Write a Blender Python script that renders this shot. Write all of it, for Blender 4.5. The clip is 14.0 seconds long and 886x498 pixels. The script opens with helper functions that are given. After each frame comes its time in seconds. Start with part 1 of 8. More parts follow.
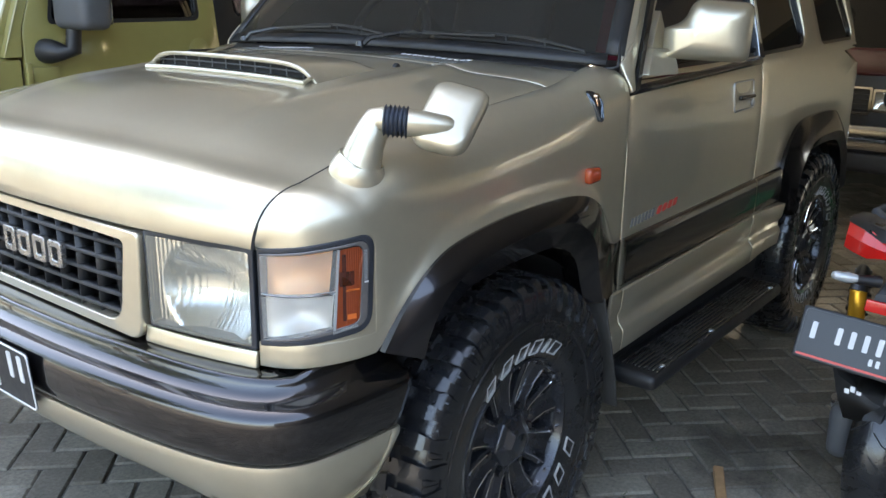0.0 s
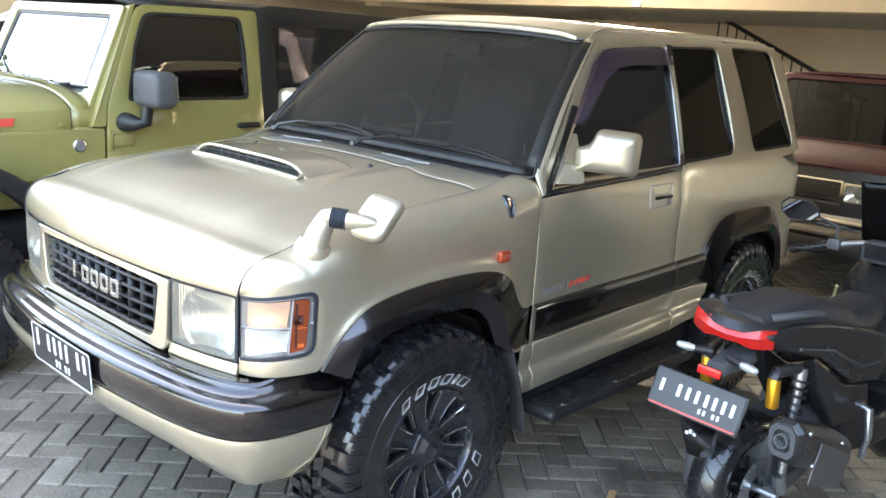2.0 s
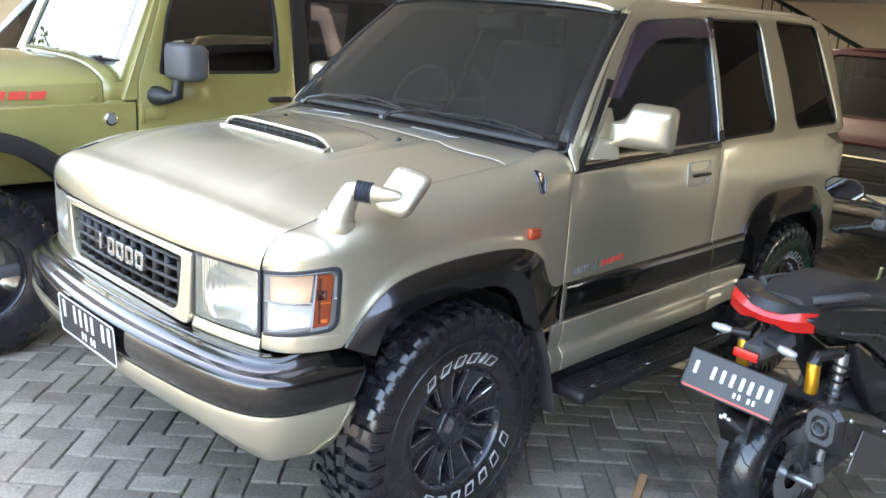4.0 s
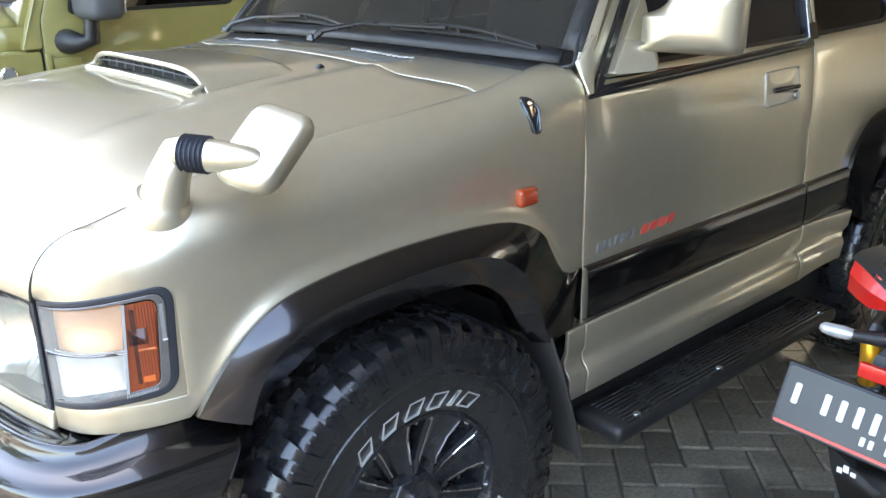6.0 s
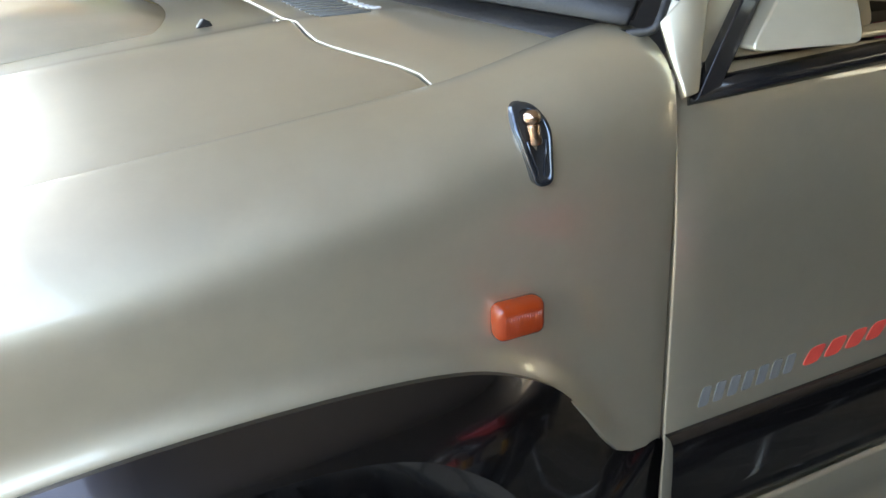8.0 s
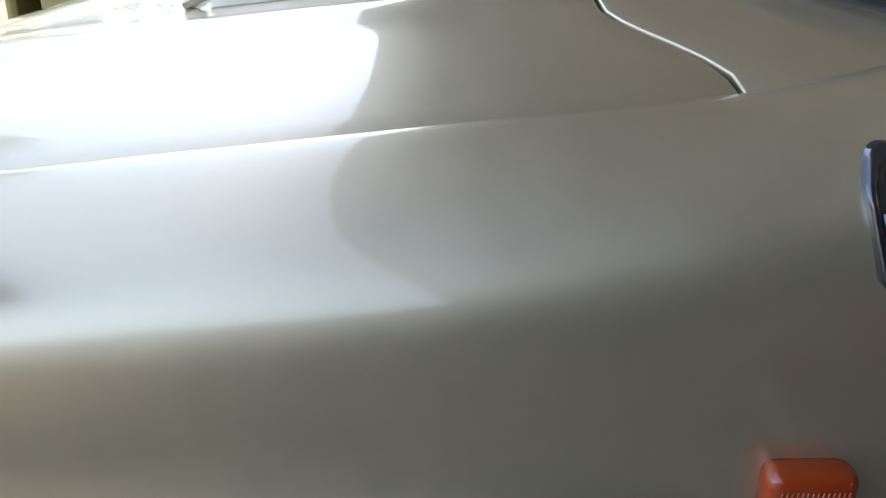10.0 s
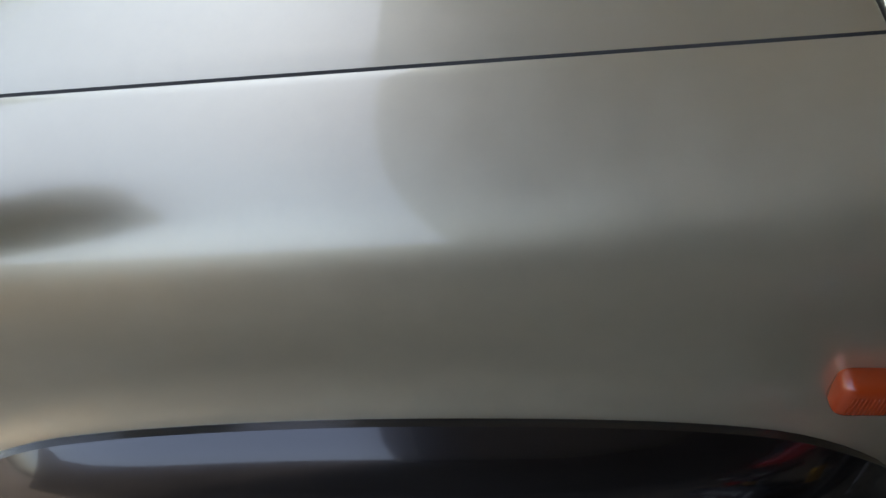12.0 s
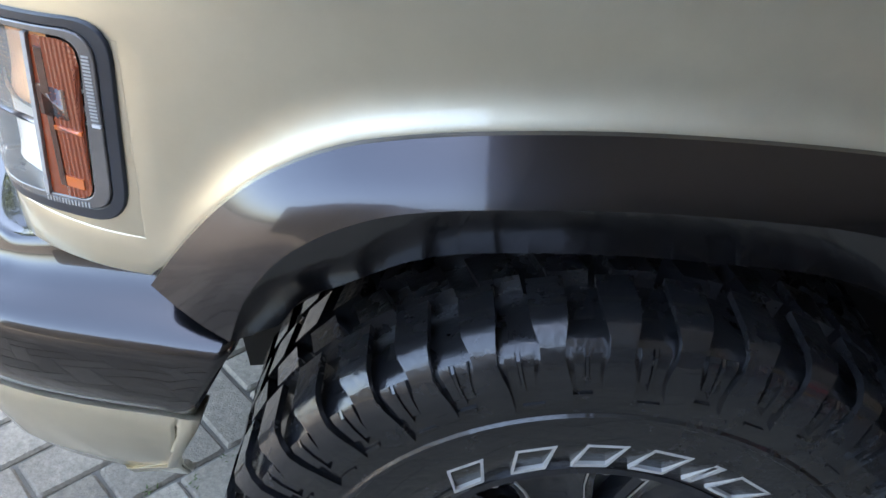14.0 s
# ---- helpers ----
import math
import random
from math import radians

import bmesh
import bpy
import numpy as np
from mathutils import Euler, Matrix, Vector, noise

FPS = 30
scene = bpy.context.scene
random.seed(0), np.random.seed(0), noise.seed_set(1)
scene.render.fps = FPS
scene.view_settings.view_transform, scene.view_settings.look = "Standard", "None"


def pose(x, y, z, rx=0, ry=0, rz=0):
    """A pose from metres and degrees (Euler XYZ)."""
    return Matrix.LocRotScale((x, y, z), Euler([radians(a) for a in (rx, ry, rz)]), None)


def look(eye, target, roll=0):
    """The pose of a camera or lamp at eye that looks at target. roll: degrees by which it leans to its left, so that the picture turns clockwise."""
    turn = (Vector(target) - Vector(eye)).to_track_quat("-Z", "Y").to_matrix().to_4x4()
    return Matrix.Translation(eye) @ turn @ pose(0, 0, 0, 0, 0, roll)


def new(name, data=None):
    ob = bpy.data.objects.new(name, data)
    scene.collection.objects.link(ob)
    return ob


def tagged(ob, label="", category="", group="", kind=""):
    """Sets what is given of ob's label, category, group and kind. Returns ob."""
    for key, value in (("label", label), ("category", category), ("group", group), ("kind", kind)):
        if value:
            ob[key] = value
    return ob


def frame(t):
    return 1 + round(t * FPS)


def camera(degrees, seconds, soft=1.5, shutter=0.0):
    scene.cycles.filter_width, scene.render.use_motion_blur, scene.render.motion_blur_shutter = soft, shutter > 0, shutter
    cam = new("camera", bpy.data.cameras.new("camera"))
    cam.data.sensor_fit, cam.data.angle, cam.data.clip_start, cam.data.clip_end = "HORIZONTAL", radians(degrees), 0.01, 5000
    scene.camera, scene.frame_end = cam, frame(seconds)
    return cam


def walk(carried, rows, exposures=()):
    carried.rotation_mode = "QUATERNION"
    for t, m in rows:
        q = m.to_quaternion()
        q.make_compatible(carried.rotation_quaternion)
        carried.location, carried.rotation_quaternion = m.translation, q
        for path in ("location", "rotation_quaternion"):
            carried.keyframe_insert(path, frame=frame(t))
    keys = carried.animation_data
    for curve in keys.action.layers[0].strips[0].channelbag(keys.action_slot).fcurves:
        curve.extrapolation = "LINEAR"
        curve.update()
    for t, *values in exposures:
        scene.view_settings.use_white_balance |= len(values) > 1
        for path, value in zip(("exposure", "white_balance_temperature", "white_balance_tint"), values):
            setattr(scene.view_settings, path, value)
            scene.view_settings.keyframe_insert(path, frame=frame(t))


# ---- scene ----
PATH = [
    (0, (-1.592, -1.047, 1.446), (-0.838, -0.453, 1.166), 0.8),
    (0.5, (-1.743, -1.308, 1.497), (-1.001, -0.691, 1.233), 0.1),
    (1, (-1.833, -1.586, 1.611), (-1.104, -0.949, 1.360), 2.0),
    (1.5, (-1.913, -1.757, 1.703), (-1.192, -1.111, 1.452), 2.7),
    (2, (-1.938, -1.801, 1.726), (-1.220, -1.145, 1.492), 3.7),
    (2.5, (-1.938, -1.811, 1.725), (-1.229, -1.150, 1.480), 4.1),
    (3, (-1.934, -1.812, 1.722), (-1.230, -1.143, 1.484), 4.4),
    (3.5, (-1.914, -1.814, 1.719), (-1.218, -1.140, 1.472), 4.2),
    (3.7, (-1.908, -1.809, 1.717), (-1.215, -1.133, 1.464), 4.2),
    (5.8, (-1.098, -1.298, 1.509), (-0.474, -0.579, 1.200), -1.5),
    (6, (-0.967, -1.249, 1.510), (-0.350, -0.530, 1.189), -1.2),
    (6.5, (-0.726, -1.053, 1.462), (-0.116, -0.333, 1.132), -0.7),
    (7, (-0.489, -0.890, 1.442), (0.104, -0.167, 1.089), -0.7),
    (7.5, (-0.222, -0.766, 1.420), (0.322, -0.011, 1.053), -1.1),
    (8, (-0.047, -0.681, 1.410), (0.339, 0.161, 1.033), -2.8),
    (8.5, (0.098, -0.554, 1.392), (0.394, 0.326, 1.018), -1.8),
    (9, (0.180, -0.462, 1.358), (0.438, 0.431, 0.989), 1.3),
    (9.2, (0.171, -0.453, 1.353), (0.350, 0.457, 0.979), 1.3),
    (11.3, (0.045, -0.378, 1.390), (-0.005, 0.536, 0.988), -0.7),
    (11.6, (0.031, -0.359, 1.452), (0.033, 0.477, 0.902), 0.3),
    (11.9, (0.018, -0.355, 1.526), (0.036, 0.358, 0.825), 1.4),
    (12.2, (0.030, -0.371, 1.546), (0.018, 0.281, 0.788), 0.4),
    (12.5, (0.041, -0.489, 1.390), (-0.019, 0.330, 0.820), -1.0),
    (13.0, (-0.127, -0.571, 1.342), (-0.125, 0.303, 0.855), 3.5),
    (13.5, (-0.203, -0.592, 1.326), (-0.205, 0.265, 0.810), 5.3),
    (14, (-0.204, -0.609, 1.293), (-0.185, 0.199, 0.704), 5.8),
]
EXPOSURES = [(0.0, 3.35, 7400, 10), (1.2, 4.18, 7450, 10), (3.7, 4.23, 7420, 10), (5.8, 4.15, 7450, 10), (7.0, 4.25, 7600, 9), (7.5, 4.45, 7650, 9), (8.0, 4.05, 7750, 9), (8.5, 3.65, 7800, 9), (9.0, 3.38, 7800, 10), (11.5, 2.5, 7850, 13), (12.5, 2.95, 7600, 13), (13.0, 3.25, 7350, 11), (14.0, 3.85, 7150, 11)]
cam = camera(54.5, 14.0)
walk(cam, [(t, look(e, g, r)) for t, e, g, r in PATH], EXPOSURES)

# ---- world and light ----
world = bpy.data.worlds.new("sky")
scene.world = world
world.use_nodes = True
_n = world.node_tree.nodes
sky = _n.new("ShaderNodeTexSky")
sky.sky_type = "NISHITA"
sky.sun_disc = False
sky.sun_elevation = radians(48)
sky.sun_rotation = radians(70)
sky.dust_density = 4.0
sky.air_density = 1.0
sky.ozone_density = 0.6
_n["Background"].inputs["Strength"].default_value = 0.15
world.node_tree.links.new(sky.outputs["Color"], _n["Background"].inputs["Color"])

sun = new("sun", bpy.data.lights.new("sun", "SUN"))
sun.data.energy = 1.6
sun.data.angle = radians(12)
sun.data.color = (1.0, 0.96, 0.90)
sun.matrix_world = look((0, 0, 0), (-0.629, -0.229, -0.743))


# the tube lamp on the car park's beam
tube_light = new("tube_light", bpy.data.lights.new("tube_light", "AREA"))
tube_light.data.energy = 30
tube_light.data.shape = "RECTANGLE"
tube_light.data.size, tube_light.data.size_y = 0.9, 0.05
tube_light.data.color = (1.0, 0.95, 0.86)
tube_light.matrix_world = look((6.66, 3.45, 2.16), (4.6, 3.45, 2.35))


# ---- materials ----
def mat(name, color, rough=0.5, metal=0.0, coat=0.0, spec=0.5, var=0.0, scale=20.0, bump=0.0, bump_scale=60.0, rough_var=0.0, coat_rough=0.03):
    """A principled material with colour and roughness varied at two scales and fine relief."""
    m = bpy.data.materials.new(name)
    m.use_nodes = True
    nt = m.node_tree
    b = nt.nodes["Principled BSDF"]
    b.inputs["Base Color"].default_value = (*color, 1)
    b.inputs["Roughness"].default_value = rough
    b.inputs["Metallic"].default_value = metal
    b.inputs["Coat Weight"].default_value = coat
    b.inputs["Coat Roughness"].default_value = coat_rough
    b.inputs["Specular IOR Level"].default_value = spec
    tc = nt.nodes.new("ShaderNodeTexCoord")
    if var or rough_var:
        n1 = nt.nodes.new("ShaderNodeTexNoise")
        n1.inputs["Scale"].default_value = scale
        n1.inputs["Detail"].default_value = 8
        n1.inputs["Roughness"].default_value = 0.65
        nt.links.new(tc.outputs["Object"], n1.inputs["Vector"])
        n2 = nt.nodes.new("ShaderNodeTexNoise")
        n2.inputs["Scale"].default_value = scale / 9
        n2.inputs["Detail"].default_value = 4
        nt.links.new(tc.outputs["Object"], n2.inputs["Vector"])
        mix = nt.nodes.new("ShaderNodeMath")
        mix.operation = "MULTIPLY"
        nt.links.new(n1.outputs["Fac"], mix.inputs[0])
        nt.links.new(n2.outputs["Fac"], mix.inputs[1])
        if var:
            r = nt.nodes.new("ShaderNodeMapRange")
            r.inputs["From Min"].default_value, r.inputs["From Max"].default_value = 0.1, 0.42
            r.inputs["To Min"].default_value, r.inputs["To Max"].default_value = 1 - var, 1 + var
            nt.links.new(mix.outputs[0], r.inputs["Value"])
            v = nt.nodes.new("ShaderNodeVectorMath")
            v.operation = "SCALE"
            v.inputs[0].default_value = color
            nt.links.new(r.outputs["Result"], v.inputs["Scale"])
            nt.links.new(v.outputs["Vector"], b.inputs["Base Color"])
        if rough_var:
            r = nt.nodes.new("ShaderNodeMapRange")
            r.inputs["From Min"].default_value, r.inputs["From Max"].default_value = 0.1, 0.42
            r.inputs["To Min"].default_value, r.inputs["To Max"].default_value = max(rough - rough_var, 0.02), min(rough + rough_var, 1)
            nt.links.new(mix.outputs[0], r.inputs["Value"])
            nt.links.new(r.outputs["Result"], b.inputs["Roughness"])
    if bump:
        n3 = nt.nodes.new("ShaderNodeTexNoise")
        n3.inputs["Scale"].default_value = bump_scale
        n3.inputs["Detail"].default_value = 6
        nt.links.new(tc.outputs["Object"], n3.inputs["Vector"])
        bp = nt.nodes.new("ShaderNodeBump")
        bp.inputs["Strength"].default_value = bump
        bp.inputs["Distance"].default_value = 0.004
        nt.links.new(n3.outputs["Fac"], bp.inputs["Height"])
        nt.links.new(bp.outputs["Normal"], b.inputs["Normal"])
    return m


def tinted(name, color, ior=1.5, rough=0.0):
    """Thin tinted glass: what is behind shows through the tint, with a real gloss on it."""
    m = bpy.data.materials.new(name)
    m.use_nodes = True
    nt = m.node_tree
    out = nt.nodes["Material Output"]
    nt.nodes.remove(nt.nodes["Principled BSDF"])
    t = nt.nodes.new("ShaderNodeBsdfTransparent")
    t.inputs["Color"].default_value = (*color, 1)
    g = nt.nodes.new("ShaderNodeBsdfGlossy")
    g.inputs["Roughness"].default_value = rough
    f = nt.nodes.new("ShaderNodeFresnel")
    f.inputs["IOR"].default_value = ior
    mx = nt.nodes.new("ShaderNodeMixShader")
    nt.links.new(f.outputs[0], mx.inputs[0])
    nt.links.new(t.outputs[0], mx.inputs[1])
    nt.links.new(g.outputs[0], mx.inputs[2])
    nt.links.new(mx.outputs[0], out.inputs["Surface"])
    return m


def filmed(base, amount, color=(0.6, 0.58, 0.54)):
    """Glass with a thin diffuse film: dust on windows, painted brightness on lamp lenses."""
    nt = base.node_tree
    d = nt.nodes.new("ShaderNodeBsdfDiffuse")
    d.inputs["Color"].default_value = (*color, 1)
    m = nt.nodes.new("ShaderNodeMixShader")
    m.inputs[0].default_value = amount
    o = nt.nodes["Material Output"]
    src = o.inputs["Surface"].links[0].from_socket
    nt.links.new(src, m.inputs[1])
    nt.links.new(d.outputs[0], m.inputs[2])
    nt.links.new(m.outputs[0], o.inputs["Surface"])
    return base


def flake_paint(name, color, metal=0.55, rough=0.32, coat=1.0):
    """Metallic car paint: fine flake grain under a clear coat, with faint dust."""
    m = mat(name, color, rough, metal, coat, var=0.05, scale=30, rough_var=0.05, coat_rough=0.04)
    nt = m.node_tree
    b = nt.nodes["Principled BSDF"]
    tc = nt.nodes["Texture Coordinate"]
    v = nt.nodes.new("ShaderNodeTexVoronoi")
    v.inputs["Scale"].default_value = 1400
    nt.links.new(tc.outputs["Object"], v.inputs["Vector"])
    bp = nt.nodes.new("ShaderNodeBump")
    bp.inputs["Strength"].default_value = 0.06
    bp.inputs["Distance"].default_value = 0.0004
    nt.links.new(v.outputs["Distance"], bp.inputs["Height"])
    nt.links.new(bp.outputs["Normal"], b.inputs["Normal"])
    b.inputs["Coat IOR"].default_value = 1.56
    return m


GOLD = flake_paint("champagne_paint", (0.605, 0.548, 0.415), 0.80, 0.38, 0.9)
OLIVE = mat("olive_paint", (0.255, 0.225, 0.075), 0.35, 0.0, 0.8, var=0.06, scale=12, rough_var=0.05)
# body paint darkened for the shade in the handle's recess
GOLDSHADE = flake_paint("champagne_paint_shade", (0.40, 0.36, 0.28))
MARKER = mat("orange_marker_lens", (0.36, 0.042, 0.008), 0.16, 0, 0.7, var=0.08, scale=40)
DARKCHROME = mat("smoked_chrome", (0.07, 0.085, 0.11), 0.14, 0.85, 0.6, rough_var=0.05, scale=30)
BRONZE = mat("polished_bronze", (0.55, 0.40, 0.30), 0.12, 1.0, rough_var=0.05, scale=40)
BELLOWS = mat("bellows_rubber", (0.025, 0.03, 0.042), 0.42, var=0.15, scale=30, rough_var=0.08)
PALEGREEN = mat("pale_green_sheet", (0.45, 0.60, 0.50), 0.6, var=0.1, scale=10)
BLACKSATIN = mat("satin_black", (0.020, 0.020, 0.021), 0.32, 0, 0.2, var=0.2, scale=20, rough_var=0.08)
SEATBLACK = mat("black_seat_vinyl", (0.030, 0.030, 0.033), 0.5, var=0.15, scale=30, bump=0.25, bump_scale=300)
CLEARPLASTIC = mat("clear_plastic", (0.42, 0.43, 0.43), 0.16, 0.3, 0.6, var=0.1, scale=60)
HEATSHIELD = mat("brushed_shield", (0.16, 0.155, 0.15), 0.42, 0.6, var=0.15, scale=30, rough_var=0.1)
RIMPLASTIC = mat("smoky_plastic", (0.14, 0.13, 0.125), 0.18, 0.2, 0.6, var=0.15, scale=60)
LIMEPRINT = mat("pale_yellow_print", (0.62, 0.62, 0.30), 0.45, var=0.1, scale=40)
LATH = mat("tan_wood", (0.42, 0.25, 0.12), 0.7, var=0.25, scale=30, bump=0.3, bump_scale=80)
GREENPLASTIC = mat("green_plastic", (0.05, 0.28, 0.14), 0.4, var=0.1, scale=10)
VANWHITE = mat("white_car_paint", (0.72, 0.72, 0.71), 0.3, 0, 0.8, var=0.04, scale=10, rough_var=0.05)
MAROON = flake_paint("maroon_paint", (0.050, 0.0045, 0.009), 0.2, 0.4, 0.15)
DARKTRIM = mat("dark_trim_paint", (0.050, 0.048, 0.053), 0.21, 0.93, 0.8, var=0.1, scale=14, rough_var=0.04, coat_rough=0.05)
BUMPERDARK = mat("dark_bumper_paint", (0.045, 0.043, 0.045), 0.22, 0.92, 1.0, spec=0.3, var=0.08, scale=10, rough_var=0.05, coat_rough=0.022)
RUBBER = mat("tyre_rubber", (0.0135, 0.014, 0.0155), 0.28, 0, 0.5, spec=0.5, var=0.35, scale=22, bump=0.25, bump_scale=140, rough_var=0.14)
BLACK = mat("black_plastic", (0.016, 0.016, 0.017), 0.45, 0, 0, var=0.25, scale=18, bump=0.15, bump_scale=240, rough_var=0.1)
FLAPRUBBER = mat("dusty_flap_rubber", (0.058, 0.056, 0.053), 0.5, 0, 0.1, var=0.35, scale=14, bump=0.2, bump_scale=90, rough_var=0.12)
BADGE = mat("dull_chrome", (0.42, 0.41, 0.39), 0.28, 0.85, 0.2, rough_var=0.08, scale=30)
RIMBLACK = mat("rim_black", (0.036, 0.038, 0.044), 0.26, 0.55, 0.5, var=0.15, scale=20, rough_var=0.06)
GLOSSBLACK = mat("gloss_black", (0.012, 0.012, 0.014), 0.18, 0.0, 0.5, var=0.2, scale=20, rough_var=0.06)
SEAL = mat("rubber_seal", (0.028, 0.032, 0.040), 0.38, var=0.2, scale=30, rough_var=0.1)
# near-black for undersides, and for shade painted into gaps and openings
VOID = mat("underside_and_shade_dark", (0.012, 0.012, 0.012), 0.85, var=0.4, scale=9, bump=0.3, bump_scale=30)
CHROME = mat("chrome", (0.78, 0.78, 0.8), 0.08, 1.0, rough_var=0.04, scale=25)
STEEL = mat("dull_steel", (0.42, 0.43, 0.45), 0.32, 0.9, var=0.15, scale=30, rough_var=0.12)
WHITE = mat("white_print", (0.78, 0.78, 0.77), 0.55, var=0.1, scale=60)
PLATEWHITE = mat("plate_paint", (0.60, 0.60, 0.60), 0.5, var=0.1, scale=60)
MARKWHITE = mat("aged_white_rubber", (0.42, 0.42, 0.41), 0.6, var=0.2, scale=60)
RED = mat("red_plastic", (0.55, 0.015, 0.012), 0.18, 0, 0.6, var=0.08, scale=30)
REDPRINT = mat("red_print", (0.62, 0.07, 0.05), 0.4, var=0.1, scale=60)
GREYPRINT = mat("grey_print", (0.17, 0.17, 0.165), 0.4, var=0.1, scale=60)
PLATEBLACK = mat("plate_black", (0.022, 0.023, 0.025), 0.42, 0.1, 0.1, var=0.2, scale=40, rough_var=0.1)
AMBER = mat("amber_lens", (0.62, 0.13, 0.02), 0.12, 0, 0.8, var=0.12, scale=30)
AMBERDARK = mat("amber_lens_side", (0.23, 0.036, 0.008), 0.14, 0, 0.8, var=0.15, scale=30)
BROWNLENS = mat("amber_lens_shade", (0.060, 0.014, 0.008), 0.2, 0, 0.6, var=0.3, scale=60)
AMBERBOWL = mat("amber_bowl", (0.92, 0.50, 0.24), 0.35, 0.35, 0.3, var=0.1, scale=30)
HEADLENS = tinted("headlamp_lens", (0.96, 0.97, 0.95), 1.5, 0.05)
# pale film on both lamp lenses paints the sky's brightness from the reflectors
filmed(HEADLENS, 0.17, (0.72, 0.68, 0.55))
CORNERLENS = filmed(tinted("corner_lens", (0.95, 0.95, 0.94), 1.5, 0.04), 0.17, (0.85, 0.84, 0.80))
PALEREFLECTOR = mat("pale_lamp_reflector", (0.86, 0.86, 0.84), 0.42, 0.55, var=0.06, scale=40, rough_var=0.08)
REFLECTOR = mat("lamp_reflector", (0.82, 0.82, 0.8), 0.16, 1.0, var=0.06, scale=40, rough_var=0.08)
GLASS = tinted("tinted_glass", (0.36, 0.33, 0.35), 1.45)
GLASSDARK = tinted("dark_tinted_glass", (0.05, 0.052, 0.065), 1.28)
SCREEN = tinted("windscreen_glass", (0.30, 0.285, 0.28), 1.5)
JEEPGLASS = tinted("jeep_glass", (0.28, 0.29, 0.28), 2.6)
VISOR = filmed(tinted("violet_visor", (0.42, 0.33, 0.44), 1.5), 0.10, (0.30, 0.22, 0.32))
filmed(SCREEN, 0.030)
filmed(GLASS, 0.03)
filmed(GLASSDARK, 0.006)
CABIN = mat("cabin_trim", (0.12, 0.112, 0.104), 0.8, var=0.2, scale=15, bump=0.2, bump_scale=150)
SEATRED = mat("red_seat_fabric", (0.26, 0.03, 0.05), 0.9, var=0.2, scale=25, bump=0.4, bump_scale=220)
SEATGREY = mat("grey_seat_fabric", (0.11, 0.105, 0.1), 0.9, var=0.2, scale=25, bump=0.4, bump_scale=220)
MIRROR = mat("mirror_glass", (0.85, 0.86, 0.87), 0.02, 1.0, rough_var=0.01)
GREYPLASTIC = mat("grey_plastic", (0.075, 0.077, 0.082), 0.5, var=0.15, scale=20, bump=0.15, bump_scale=260, rough_var=0.1)
YELLOWMETAL = mat("gold_anodised", (0.75, 0.36, 0.03), 0.28, 0.7, var=0.1, scale=30)
WALLPAINT = mat("beige_wall_paint", (0.72, 0.62, 0.48), 0.8, var=0.08, scale=5, bump=0.2, bump_scale=40)
CEILPAINT = mat("grey_ceiling_paint", (0.48, 0.46, 0.425), 0.85, var=0.08, scale=4, bump=0.15, bump_scale=40)
SOIL = mat("joint_sand", (0.13, 0.12, 0.10), 0.95, var=0.4, scale=14, bump=0.6, bump_scale=120)
# dark grey of the added right wall, kept low to dim reflections
DARKWALL = mat("shade_wall_grey", (0.085, 0.083, 0.078), 0.9, var=0.3, scale=5, bump=0.4, bump_scale=60)
LEAF = mat("leaf_green", (0.055, 0.09, 0.03), 0.6, var=0.4, scale=6)
BARK = mat("bark", (0.12, 0.09, 0.065), 0.9, var=0.3, scale=12, bump=0.6, bump_scale=30)
MOSS = mat("moss_green", (0.07, 0.10, 0.03), 0.9, var=0.4, scale=60, bump=0.6, bump_scale=300)


